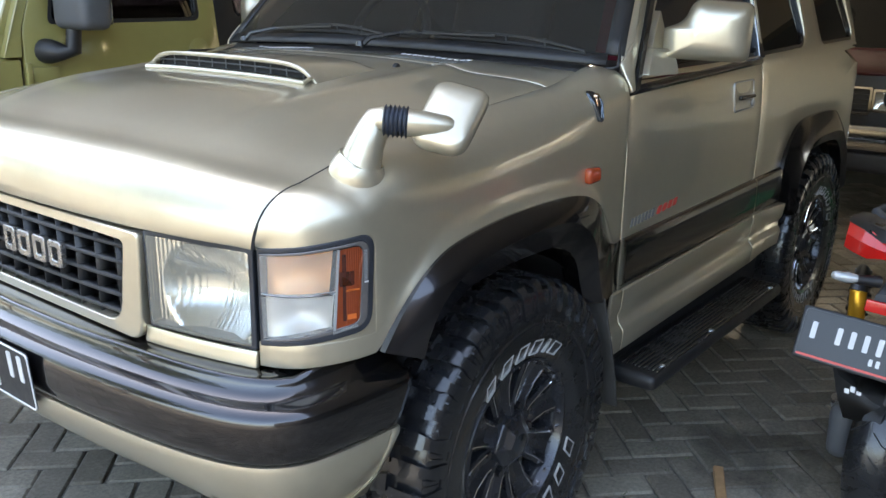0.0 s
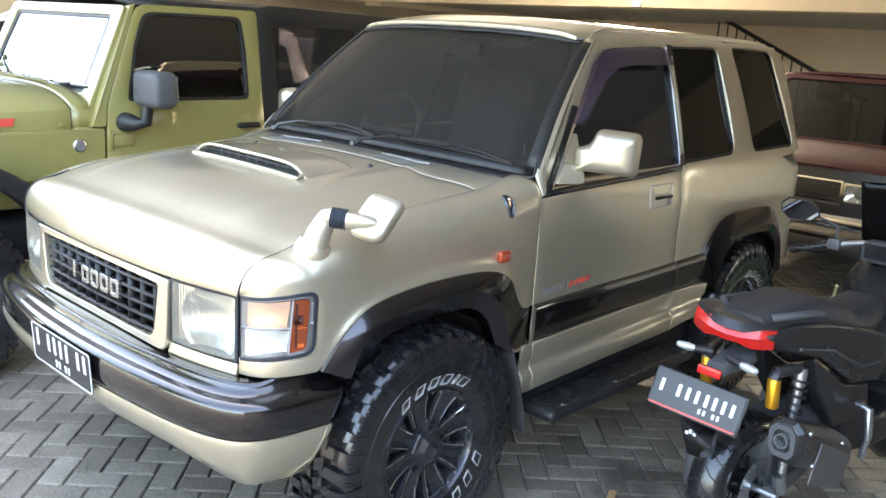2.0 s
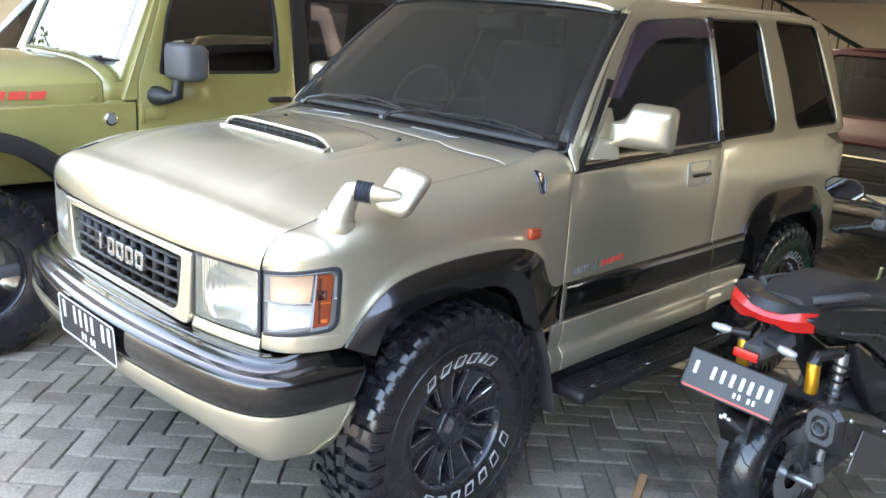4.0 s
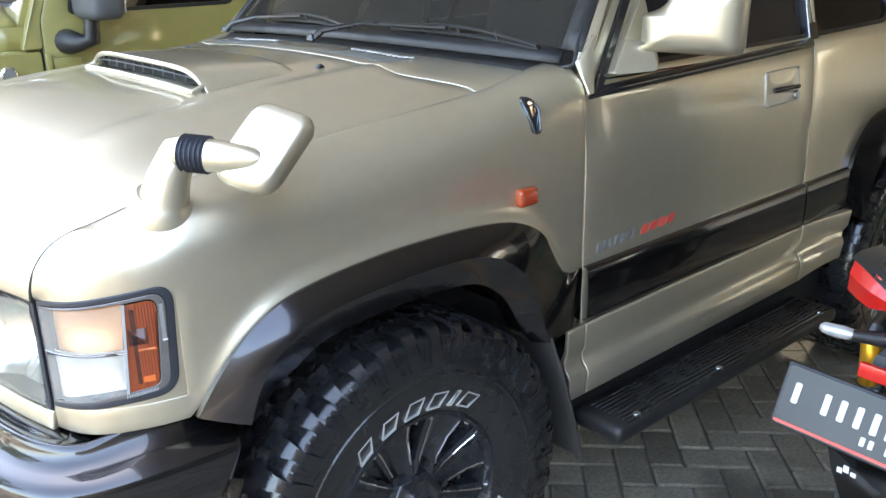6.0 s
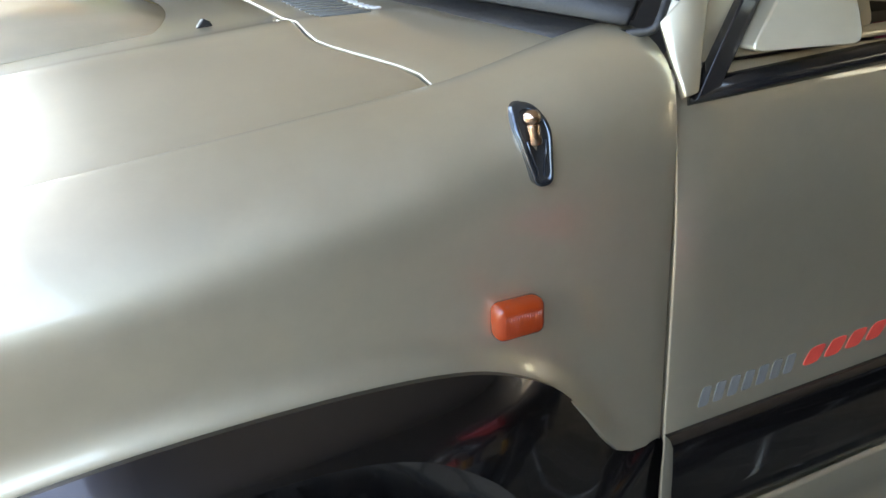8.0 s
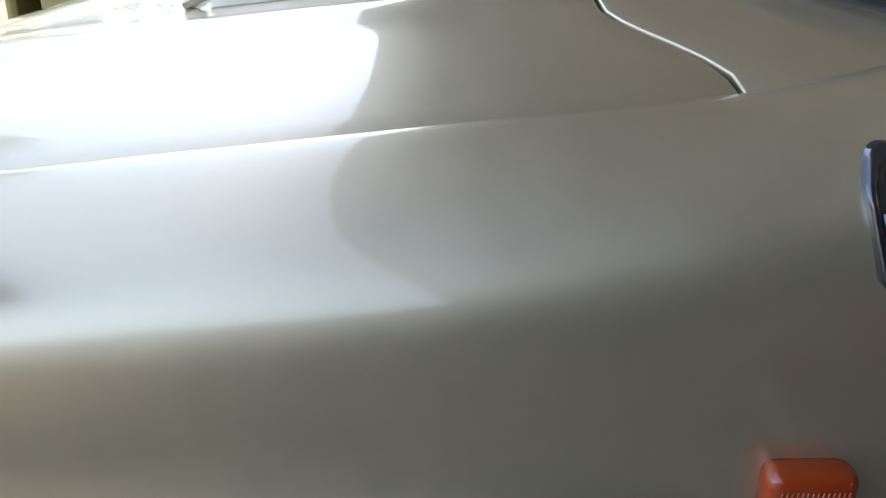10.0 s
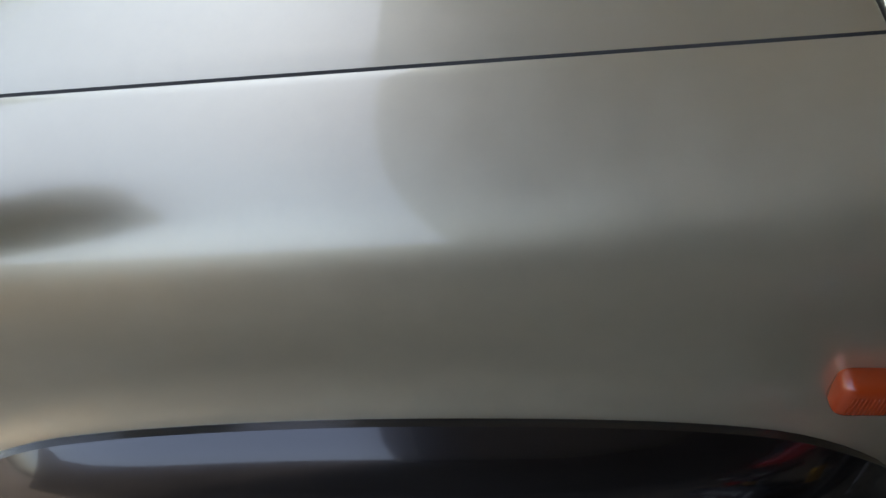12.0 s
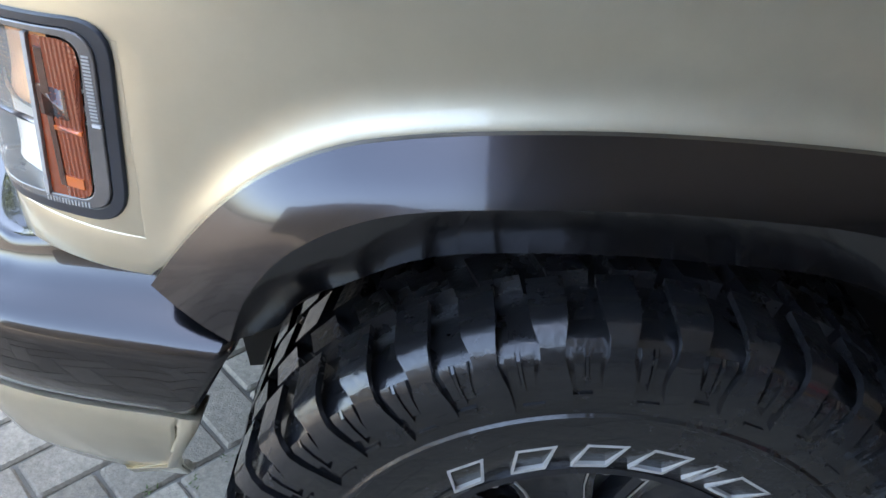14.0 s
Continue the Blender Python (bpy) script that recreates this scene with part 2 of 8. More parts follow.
def paver_material():
    """Weathered concrete block, each one with its own tone, pores and stains."""
    m = mat("paving_block", (0.28, 0.255, 0.225), 0.88, bump=0.55, bump_scale=220)
    nt = m.node_tree
    b = nt.nodes["Principled BSDF"]
    info = nt.nodes.new("ShaderNodeObjectInfo")
    geo = nt.nodes.new("ShaderNodeNewGeometry")
    add = nt.nodes.new("ShaderNodeMath")
    nt.links.new(info.outputs["Random"], add.inputs[0])
    nt.links.new(geo.outputs["Random Per Island"], add.inputs[1])
    fr = nt.nodes.new("ShaderNodeMath")
    fr.operation = "FRACT"
    nt.links.new(add.outputs[0], fr.inputs[0])
    ramp = nt.nodes.new("ShaderNodeValToRGB")
    ramp.color_ramp.elements[0].color = (0.175, 0.152, 0.116, 1)
    ramp.color_ramp.elements[1].color = (0.300, 0.268, 0.210, 1)
    e = ramp.color_ramp.elements.new(0.5)
    e.color = (0.236, 0.207, 0.160, 1)
    nt.links.new(fr.outputs[0], ramp.inputs[0])
    n1 = nt.nodes.new("ShaderNodeTexNoise")
    n1.inputs["Scale"].default_value = 2.6
    n1.inputs["Detail"].default_value = 9
    n1.inputs["Roughness"].default_value = 0.7
    nt.links.new(geo.outputs["Position"], n1.inputs["Vector"])
    r = nt.nodes.new("ShaderNodeMapRange")
    r.inputs["From Min"].default_value, r.inputs["From Max"].default_value = 0.3, 0.7
    r.inputs["To Min"].default_value, r.inputs["To Max"].default_value = 0.68, 1.22
    nt.links.new(n1.outputs["Fac"], r.inputs["Value"])
    v = nt.nodes.new("ShaderNodeVectorMath")
    v.operation = "SCALE"
    nt.links.new(ramp.outputs["Color"], v.inputs[0])
    nt.links.new(r.outputs["Result"], v.inputs["Scale"])
    # sandy grit and dark specks in the concrete
    n2 = nt.nodes.new("ShaderNodeTexNoise")
    n2.inputs["Scale"].default_value = 75
    n2.inputs["Detail"].default_value = 5
    n2.inputs["Roughness"].default_value = 0.75
    nt.links.new(geo.outputs["Position"], n2.inputs["Vector"])
    r2 = nt.nodes.new("ShaderNodeMapRange")
    r2.inputs["From Min"].default_value, r2.inputs["From Max"].default_value = 0.35, 0.68
    r2.inputs["To Min"].default_value, r2.inputs["To Max"].default_value = 0.74, 1.26
    nt.links.new(n2.outputs["Fac"], r2.inputs["Value"])
    v2 = nt.nodes.new("ShaderNodeVectorMath")
    v2.operation = "SCALE"
    nt.links.new(v.outputs["Vector"], v2.inputs[0])
    nt.links.new(r2.outputs["Result"], v2.inputs["Scale"])
    # an old oil stain beside the car, with ragged edges
    dist = nt.nodes.new("ShaderNodeVectorMath")
    dist.operation = "DISTANCE"
    dist.inputs[1].default_value = STAIN
    nt.links.new(geo.outputs["Position"], dist.inputs[0])
    n3 = nt.nodes.new("ShaderNodeTexNoise")
    n3.inputs["Scale"].default_value = 7
    n3.inputs["Detail"].default_value = 6
    nt.links.new(geo.outputs["Position"], n3.inputs["Vector"])
    edge = nt.nodes.new("ShaderNodeMath")
    edge.operation = "MULTIPLY_ADD"
    edge.inputs[1].default_value = 0.55
    nt.links.new(n3.outputs["Fac"], edge.inputs[0])
    nt.links.new(dist.outputs["Value"], edge.inputs[2])
    r3 = nt.nodes.new("ShaderNodeMapRange")
    r3.inputs["From Min"].default_value, r3.inputs["From Max"].default_value = 0.36, 0.56
    r3.inputs["To Min"].default_value, r3.inputs["To Max"].default_value = 0.42, 1.0
    nt.links.new(edge.outputs[0], r3.inputs["Value"])
    v3 = nt.nodes.new("ShaderNodeVectorMath")
    v3.operation = "SCALE"
    nt.links.new(v2.outputs["Vector"], v3.inputs[0])
    nt.links.new(r3.outputs["Result"], v3.inputs["Scale"])
    nt.links.new(v3.outputs["Vector"], b.inputs["Base Color"])
    return m


STAIN = (1.08, -0.25, 0.0)
PAVER = paver_material()


# ---- mesh helpers ----
def finish(name, bm, material, parent=None, label="", sharp=38.0, solid=0.0, bevel=0.0):
    """Links a bmesh as one mesh object; solid gives a sheet its thickness inwards, bevel rounds its edges."""
    bmesh.ops.recalc_face_normals(bm, faces=bm.faces) if not solid else None
    lim = radians(sharp)
    for f in bm.faces:
        f.smooth = True
    for e in bm.edges:
        e.smooth = not (len(e.link_faces) == 2 and e.calc_face_angle(0.0) > lim)
    me = bpy.data.meshes.new(name)
    bm.to_mesh(me)
    bm.free()
    me.materials.append(material)
    ob = new(name, me)
    if parent is not None:
        ob.parent = parent
    if solid:
        s = ob.modifiers.new("solid", "SOLIDIFY")
        s.thickness, s.offset = abs(solid), -1.0 if solid > 0 else 1.0
    if bevel:
        s = ob.modifiers.new("bevel", "BEVEL")
        s.width, s.segments, s.limit_method, s.angle_limit = bevel, 2, "ANGLE", radians(40)
        s.use_clamp_overlap = True
    if label:
        ob["label"] = label
    return ob


def part(name, bm, material, parent, label="", **kw):
    return finish(name, bm, material, parent, label, **kw)


def thing(name, label, category, group="", at=None):
    ob = new(name)
    if at is not None:
        ob.matrix_basis = at
    return tagged(ob, label, category, group)


def grid(fn, nu, nv, bm=None, flip=False):
    """Quads over fn(u, v), u and v from 0 to 1."""
    bm = bm or bmesh.new()
    vs = [[bm.verts.new(fn(i / nu, j / nv)) for j in range(nv + 1)] for i in range(nu + 1)]
    for i in range(nu):
        for j in range(nv):
            q = (vs[i][j], vs[i + 1][j], vs[i + 1][j + 1], vs[i][j + 1])
            bm.faces.new(q[::-1] if flip else q)
    return bm


def box(bm, c, s, bevel=0.0, seg=2, m=None):
    r = bmesh.ops.create_cube(bm, size=1.0)
    vs = r["verts"]
    for v in vs:
        v.co = Vector((c[0] + v.co.x * s[0], c[1] + v.co.y * s[1], c[2] + v.co.z * s[2]))
    if bevel:
        es = {e for v in vs for e in v.link_edges}
        r = bmesh.ops.bevel(bm, geom=list(es), offset=bevel, segments=seg, affect="EDGES", profile=0.5)
        vs = list({v for f in r["faces"] for v in f.verts} | {v for v in vs if v.is_valid})
    if m is not None:
        for v in vs:
            v.co = m @ v.co
    return vs


def tube(bm, pts, r, n=10, cap=True, close=False):
    """A round bar along pts; r is one radius or one for each point."""
    pts = [Vector(p) for p in pts]
    rs = r if isinstance(r, (list, tuple)) else [r] * len(pts)
    rings, up = [], None
    k = len(pts)
    for i, p in enumerate(pts):
        a = pts[(i - 1) % k] if (close or i) else p
        b = pts[(i + 1) % k] if (close or i < k - 1) else p
        d = (b - a).normalized()
        if up is None:
            up = d.orthogonal().normalized()
        up = (up - d * up.dot(d)).normalized()
        w = d.cross(up)
        rings.append([bm.verts.new(p + (up * math.cos(t) + w * math.sin(t)) * rs[i]) for t in (2 * math.pi * j / n for j in range(n))])
    for i in range(k if close else k - 1):
        a, b = rings[i], rings[(i + 1) % k]
        for j in range(n):
            bm.faces.new((a[j], a[(j + 1) % n], b[(j + 1) % n], b[j]))
    if cap and not close:
        bm.faces.new(rings[0][::-1])
        bm.faces.new(rings[-1])
    return bm


def lathe(bm, prof, n=48, m=None, closed=False):
    """Turns a profile of (radius, height) round the local y axis."""
    rings = []
    for r, h in prof:
        if r < 1e-6:
            rings.append([bm.verts.new((0, h, 0))])
        else:
            rings.append([bm.verts.new((r * math.cos(t), h, r * math.sin(t))) for t in (2 * math.pi * j / n for j in range(n))])
    k = len(rings)
    for i in range(k if closed else k - 1):
        a, b = rings[i], rings[(i + 1) % k]
        for j in range(n):
            q = (j + 1) % n
            if len(a) == 1 and len(b) > 1:
                bm.faces.new((a[0], b[q], b[j]))
            elif len(b) == 1 and len(a) > 1:
                bm.faces.new((a[j], a[q], b[0]))
            elif len(a) > 1:
                bm.faces.new((a[j], a[q], b[q], b[j]))
    if m is not None:
        for ring in rings:
            for v in ring:
                v.co = m @ v.co
    return bm


def prism(bm, poly, a, b, place):
    """Extrudes a 2D outline from depth a to b; place(p, q, d) gives the 3D point."""
    lo = [bm.verts.new(place(p, q, a)) for p, q in poly]
    hi = [bm.verts.new(place(p, q, b)) for p, q in poly]
    n = len(poly)
    bm.faces.new(lo[::-1])
    bm.faces.new(hi)
    for i in range(n):
        bm.faces.new((lo[i], lo[(i + 1) % n], hi[(i + 1) % n], hi[i]))
    return lo + hi


def rounded(poly, r, n=4):
    """A 2D outline with its corners rounded by r (one radius, or one for each corner)."""
    out, k = [], len(poly)
    for i in range(k):
        p, a, b = Vector(poly[i]), Vector(poly[i - 1]), Vector(poly[(i + 1) % k])
        rr = r[i] if isinstance(r, (list, tuple)) else r
        u, v = (a - p), (b - p)
        c = min(rr, u.length * 0.48, v.length * 0.48)
        s, e = p + u.normalized() * c, p + v.normalized() * c
        for j in range(n + 1):
            t = j / n
            q = s * (1 - t) ** 2 + p * 2 * t * (1 - t) + e * t * t
            out.append((q.x, q.y))
    return out


def sheet(bm, outer, holes, place, cuts=0):
    """A filled outline with holes, each point carried to 3D by place(p, q)."""
    loops = []
    for lp in (outer, *holes):
        vs = [bm.verts.new((p, 0, q)) for p, q in lp]
        loops += [bm.edges.new((vs[i], vs[(i + 1) % len(vs)])) for i in range(len(vs))]
    bmesh.ops.triangle_fill(bm, use_beauty=True, use_dissolve=False, edges=loops, normal=(0, -1, 0))
    if cuts:
        bmesh.ops.subdivide_edges(bm, edges=[e for e in bm.edges if e.calc_length() > 0.12], cuts=cuts, use_grid_fill=True)
        bmesh.ops.triangulate(bm, faces=bm.faces)
    for v in bm.verts:
        v.co = Vector(place(v.co.x, v.co.z))
    return bm


def lerp(xs, ys, x):
    return float(np.interp(x, xs, ys))


def spline(pts, n):
    """Catmull-Rom through pts (tuples of any length), n steps a span."""
    P = [np.array(p, float) for p in pts]
    P = [2 * P[0] - P[1]] + P + [2 * P[-1] - P[-2]]
    out = []
    for i in range(1, len(P) - 2):
        for j in range(n):
            t = j / n
            a, b, c, d = P[i - 1], P[i], P[i + 1], P[i + 2]
            out.append(tuple(0.5 * (2 * b + (c - a) * t + (2 * a - 5 * b + 4 * c - d) * t * t + (3 * b - a - 3 * c + d) * t ** 3)))
    out.append(tuple(P[-2]))
    return out


def at_span(curve, u):
    """The point at fraction u along a list of points."""
    f = u * (len(curve) - 1)
    i = min(int(f), len(curve) - 2)
    t = f - i
    return tuple(a + (b - a) * t for a, b in zip(curve[i], curve[i + 1]))


def mirrored(bm):
    """Mirrors a mesh over the long middle of the champagne car."""
    for v in bm.verts:
        v.co.y = 2 * YC - v.co.y
    bmesh.ops.reverse_faces(bm, faces=bm.faces)
    return bm


def smooth(e0, e1, x):
    t = min(max((x - e0) / (e1 - e0), 0.0), 1.0)
    return t * t * (3 - 2 * t)


YC = 0.86


# ---- the champagne car: body ----
suv = thing("off_road_suv", "champagne gold three-door off-road car with dark trim and mud tyres", "car")

# plan of the nose from the side to the middle, at lamp height
NOSE = spline([(-0.30, 0.0), (-0.36, 0.001), (-0.41, 0.004), (-0.455, 0.009), (-0.49, 0.0155), (-0.525, 0.027), (-0.562, 0.0445), (-0.592, 0.0665), (-0.615, 0.100), (-0.6305, 0.145), (-0.658, 0.25), (-0.683, 0.40), (-0.70, 0.62), (-0.705, YC)], 8)


def nose(y):
    """x of the nose's plan at a given y."""
    yy = min(y, 2 * YC - y)
    return lerp([p[1] for p in NOSE], [p[0] for p in NOSE], yy)


FLARE = spline([(-0.455, 0.774), (-0.42, 0.832), (-0.385, 0.878), (-0.346, 0.916), (-0.29, 0.949), (-0.23, 0.966), (-0.15, 0.978), (-0.05, 0.987), (0.06, 0.990), (0.16, 0.9885), (0.25, 0.981), (0.315, 0.965), (0.375, 0.932), (0.42, 0.884), (0.469, 0.818), (0.505, 0.804), (0.56, 0.803)], 6)


def flare_top(x):
    return lerp([p[0] for p in FLARE], [p[1] for p in FLARE], x)


def seam_z(x):
    """Height of the bonnet's side seam."""
    return 1.2025 + 0.100 * x - 0.5 * max(0.0, -0.26 - x) ** 2


def side_y(x, z):
    """The flank below the windows."""
    y = 0.02 * max(0.0, (z - 1.0) / 0.24) ** 2 if z > 1.0 else 0.0
    if z < 0.66:
        y += 0.02 * ((0.66 - z) / 0.2) ** 2
    return y


def glass_y(z):
    return 0.02 + 0.346 * (z - 1.24)


def wing_top(x):
    """Heights where the wing begins to round over and where it ends: fuller towards the windscreen."""
    k = smooth(0.30, 0.53, x)
    zs = seam_z(x) + 0.022 * k
    return zs - 0.115 + 0.055 * k - 0.010 * smooth(-0.2, -0.44, x), zs


def wing_y(x, z):
    """The wing's section: a wide round shoulder in front, growing more upright and tighter towards the windscreen."""
    k = smooth(0.05, 0.42, x)
    zs = wing_top(x)[1]
    f = min(max(1 - (zs - z) / (0.148 - 0.023 * smooth(-0.2, -0.45, x)), 0.0), 1.0)
    e = smooth(-0.2, -0.42, x)
    front = 1 - (1 - f ** (2.9 + 0.7 * e)) ** (0.72 - 0.24 * e)
    t = min(max(1 - (zs - z) / 0.135, 0.0), 1.0)
    return 0.121 * ((1 - k) * front + k * (1 - (1 - t ** 3.5) ** 0.42))


def nose_side(x):
    return lerp([-p[0] for p in NOSE], [p[1] for p in NOSE], -x) if x < -0.30 else 0.0


def fender(u, v):
    """Wing from the door seam forwards and round the corner; v from the flare up to the bonnet seam."""
    x0 = 0.538 - u * 0.994
    zl = flare_top(x0) - 0.004 if x0 > -0.445 else 0.783
    z1, zs = wing_top(x0)
    k = 0.62
    lip = 0.016 * smooth(-0.47, -0.34, x0)
    if v < k:
        z = zl + (z1 - zl) * (v / k)
    else:
        z = z1 + (zs - z1) * math.sin((v - k) / (1 - k) * math.pi / 2)
    y = wing_y(x0, z) * (1 - nose_side(x0) / 0.121)
    h = z - flare_top(x0)
    # round bulge of the wing above the flare
    y -= lip * min(1.0, max(0.0, 1 - h / 0.055)) ** 2.3 * smooth(0.56, 0.40, x0)
    # the wing narrows a little towards the lamp
    y += nose_side(x0)
    return (x0, y, z)


CORNER = [(-0.456, nose_side(-0.456))] + [(p[0], p[1]) for p in NOSE if -0.458 >= p[0] and p[1] <= 0.146]


# bonnet
def crest(x, c):
    """Height of the bonnet's skin: highest along the middle (c 0), falling to the side seams (c 1)."""
    return seam_z(x) + (0.061 - 0.022 * max(0.0, x) + 0.012 * x * x) * (1 - c ** 2.6)


def bonnet(u, v):
    y = 0.126 + u * 2 * (YC - 0.126)
    c = abs(y - YC) / (YC - 0.126)
    xf = nose(0.15 + (min(y, 2 * YC - y) - 0.126) * (YC - 0.15) / (YC - 0.126)) - 0.006
    xr = 0.318 - 0.06 * smooth(1.0, 0.70, c)
    # long shallow ridges over the wings
    ridge = 0.008 * math.exp(-((c - 0.62) / 0.05) ** 2)
    zb = 1.008
    if v < 0.34:
        a = v / 0.34 * math.pi / 2
        ca, sa = max(math.cos(a), 0.0) ** 0.86, math.sin(a) ** 0.86
        x = xf + 0.12 * (1 - ca)
        y += math.copysign(0.020, YC - y) * (1 - sa) * c ** 6
        z = zb + (crest(xf + 0.12, c) - zb) * sa
    else:
        t = (v - 0.34) / 0.66
        x = xf + 0.12 + (xr - xf - 0.12) * t
        z = crest(x, c) + ridge * smooth(0, 0.25, t)
    if c > 0.9:
        z -= 0.004 * ((c - 0.9) / 0.1) ** 2
    return (x, y, z)


SEAMCURVE = [(-0.456, 0.121, seam_z(-0.456))] + [(lambda p: (p[0], p[1] - 0.005, p[2] + 0.003))(bonnet(0.0, 0.34 * (1 - k / 12))) for k in range(1, 13)]
# heights of the wing's front edge, row by row, carried on round the corner
EDGE = [fender(1.0, j / 26) for j in range(27)]


def nose_wing(u, v):
    """The wing's front corner above the corner lamp, up to the bonnet's shut line."""
    a = at_span(CORNER, u)
    b = at_span(SEAMCURVE, u)
    e = EDGE[16 + int(v * 10 + 0.5)]
    z0 = EDGE[16][2]
    s = (e[2] - z0) / (EDGE[26][2] - z0)
    f = (e[1] - CORNER[0][1]) / (EDGE[26][1] - CORNER[0][1])
    zb = z0 + 0.002 * smooth(0.0, 0.14, u) - 0.010 * smooth(0.3, 0.9, u)
    return (a[0] + (b[0] - a[0]) * f, a[1] + (b[1] - a[1]) * f, zb + (b[2] - zb) * s)


for s in (1, -1):
    bm = grid(fender, 44, 26)
    grid(lambda u, v: (*at_span(CORNER, u), EDGE[int(v * 3 + 0.5)][2] - 0.006 * u * (1 - v)), 10, 3, bm)
    grid(nose_wing, 24, 10, bm)
    bmesh.ops.remove_doubles(bm, verts=bm.verts, dist=0.0012)
    bmesh.ops.reverse_faces(bm, faces=bm.faces)
    if s < 0:
        mirrored(bm)
    part("fender", bm, GOLD, suv, solid=0.010, bevel=0.0025)


bm = grid(bonnet, 56, 34)
bmesh.ops.reverse_faces(bm, faces=bm.faces)
hood = part("bonnet", bm, GOLD, suv, solid=0.010, bevel=0.0025)


# near-black strip that paints the shade in the gap beside the bonnet
for s in (1, -1):
    bm = grid(lambda u, v: (-0.47 + 0.79 * u, 0.1185 + 0.010 * v, seam_z(-0.47 + 0.79 * u) - 0.0068), 12, 1, flip=True)
    part("bonnet_gap_shade", mirrored(bm) if s < 0 else bm, VOID, suv, solid=0.004)


# the same shade drawn as a dark bar round the bonnet's front corner
for s in (1, -1):
    bm = tube(bmesh.new(), [(p[0] + 0.002, p[1] + 0.002, p[2] - 0.003) for p in SEAMCURVE], 0.0042, 6)
    part("shut_line", mirrored(bm) if s < 0 else bm, VOID, suv)


def bonnet_z(x, y):
    c = abs(y - YC) / (YC - 0.126)
    return crest(x, c) + 0.008 * math.exp(-((c - 0.62) / 0.05) ** 2)


# cowl behind the bonnet
def screen_base(y):
    c = abs(y - YC) / (YC - 0.05)
    return (0.455 + 0.085 * c ** 2.5, y, 1.302 - 0.022 * c ** 2)


def screen_top(y):
    c = abs(y - YC) / (YC - 0.20)
    return (0.945 + 0.075 * c ** 2.5, y, 1.788 - 0.030 * c ** 3)


def cowl_z(x, y):
    """Height of the panel between the bonnet's rear edge and the gutter under the glass."""
    c = abs(y - YC) / (YC - 0.126)
    xr = 0.3215 - 0.06 * smooth(1.0, 0.70, c)
    x1, _, z1 = screen_base(y)
    z0 = max(bonnet_z(xr, y) if c < 1 else 1.230 - (c - 1) * 0.28, 1.205)
    return z0 + (z1 - 0.020 - z0) * (x - xr) / (x1 - 0.004 - xr)


def cowl(u, v):
    y = 0.085 + u * 2 * (YC - 0.085)
    c = abs(y - YC) / (YC - 0.126)
    xr = 0.3215 - 0.06 * smooth(1.0, 0.70, c)
    x = xr + (screen_base(y)[0] - 0.004 - xr) * v
    return (x, y, cowl_z(x, y))


bm = grid(cowl, 44, 6)
bmesh.ops.reverse_faces(bm, faces=bm.faces)
part("cowl_panel", bm, GOLD, suv, solid=0.01, bevel=0.002)

# inner shell: keeps daylight from passing through the body
bm = bmesh.new()
box(bm, (-0.05, YC, 0.86), (0.98, 1.30, 0.30))
box(bm, (1.9, YC, 0.80), (2.3, 1.56, 0.46))
part("body_shell", bm, VOID, suv)
bm = bmesh.new()
box(bm, (1.4, YC, 0.52), (3.2, 0.9, 0.16), 0.03)
part("chassis_frame", bm, VOID, suv)
# added dark bars that block the lit ground seen below the sills
for y in (0.075, 2 * YC - 0.075):
    bm = bmesh.new()
    box(bm, (1.20, y, 0.46), (1.42, 0.05, 0.24), 0.01)
    part("sill_blind", bm, VOID, suv)


# flank: door and rear quarter, lower halves
def flank(x0, x1, z0, z1, nx=16, nz=14):
    bm = grid(lambda u, v: (x0(v) + (x1(v) - x0(v)) * u, side_y(0, z0 + (z1 - z0) * v), z0 + (z1 - z0) * v), nx, nz)
    return bm


RF = spline([(1.885, 0.68), (1.90, 0.81), (1.955, 0.90), (2.06, 0.972), (2.22, 0.992), (2.45, 0.992), (2.60, 0.972), (2.71, 0.90), (2.77, 0.80), (2.80, 0.66)], 6)
for s in (1, -1):
    bm = flank(lambda v: 0.5440, lambda v: 1.597 + 0.012 * v, 0.53, 1.236)
    if s < 0:
        mirrored(bm)
    door = part("door", bm, GOLD, suv, solid=0.02, bevel=0.003)

# upper body with three side windows
UPD = [(0.545, 1.240), (0.80, 1.515), (1.015, 1.745), (1.06, 1.785), (1.14, 1.812), (1.30, 1.826), (1.679, 1.833), (1.674, 1.79), (1.609, 1.240)]
UPR = [(1.6165, 1.240), (1.681, 1.79), (1.686, 1.834), (2.3, 1.836), (2.75, 1.826), (2.88, 1.80), (2.945, 1.755), (2.99, 1.60), (3.075, 1.240)]
QUARTER = [(1.6045, 0.53), (1.885, 0.53)] + [(p[0], p[1]) for p in RF] + [(3.04, 0.64), (3.075, 0.9), (3.085, 1.15), (3.075, 1.240), (1.6165, 1.240)]
DOORWIN = rounded([(0.625, 1.252), (1.592, 1.262), (1.655, 1.768), (1.13, 1.742)], [0.01, 0.02, 0.05, 0.08], 5)
WIN2 = rounded([(1.634, 1.262), (2.162, 1.276), (2.160, 1.782), (1.700, 1.772)], [0.02, 0.07, 0.04, 0.02], 5)
WIN3 = rounded([(2.374, 1.276), (2.888, 1.286), (2.80, 1.786), (2.327, 1.790)], [0.05, 0.05, 0.05, 0.03], 5)


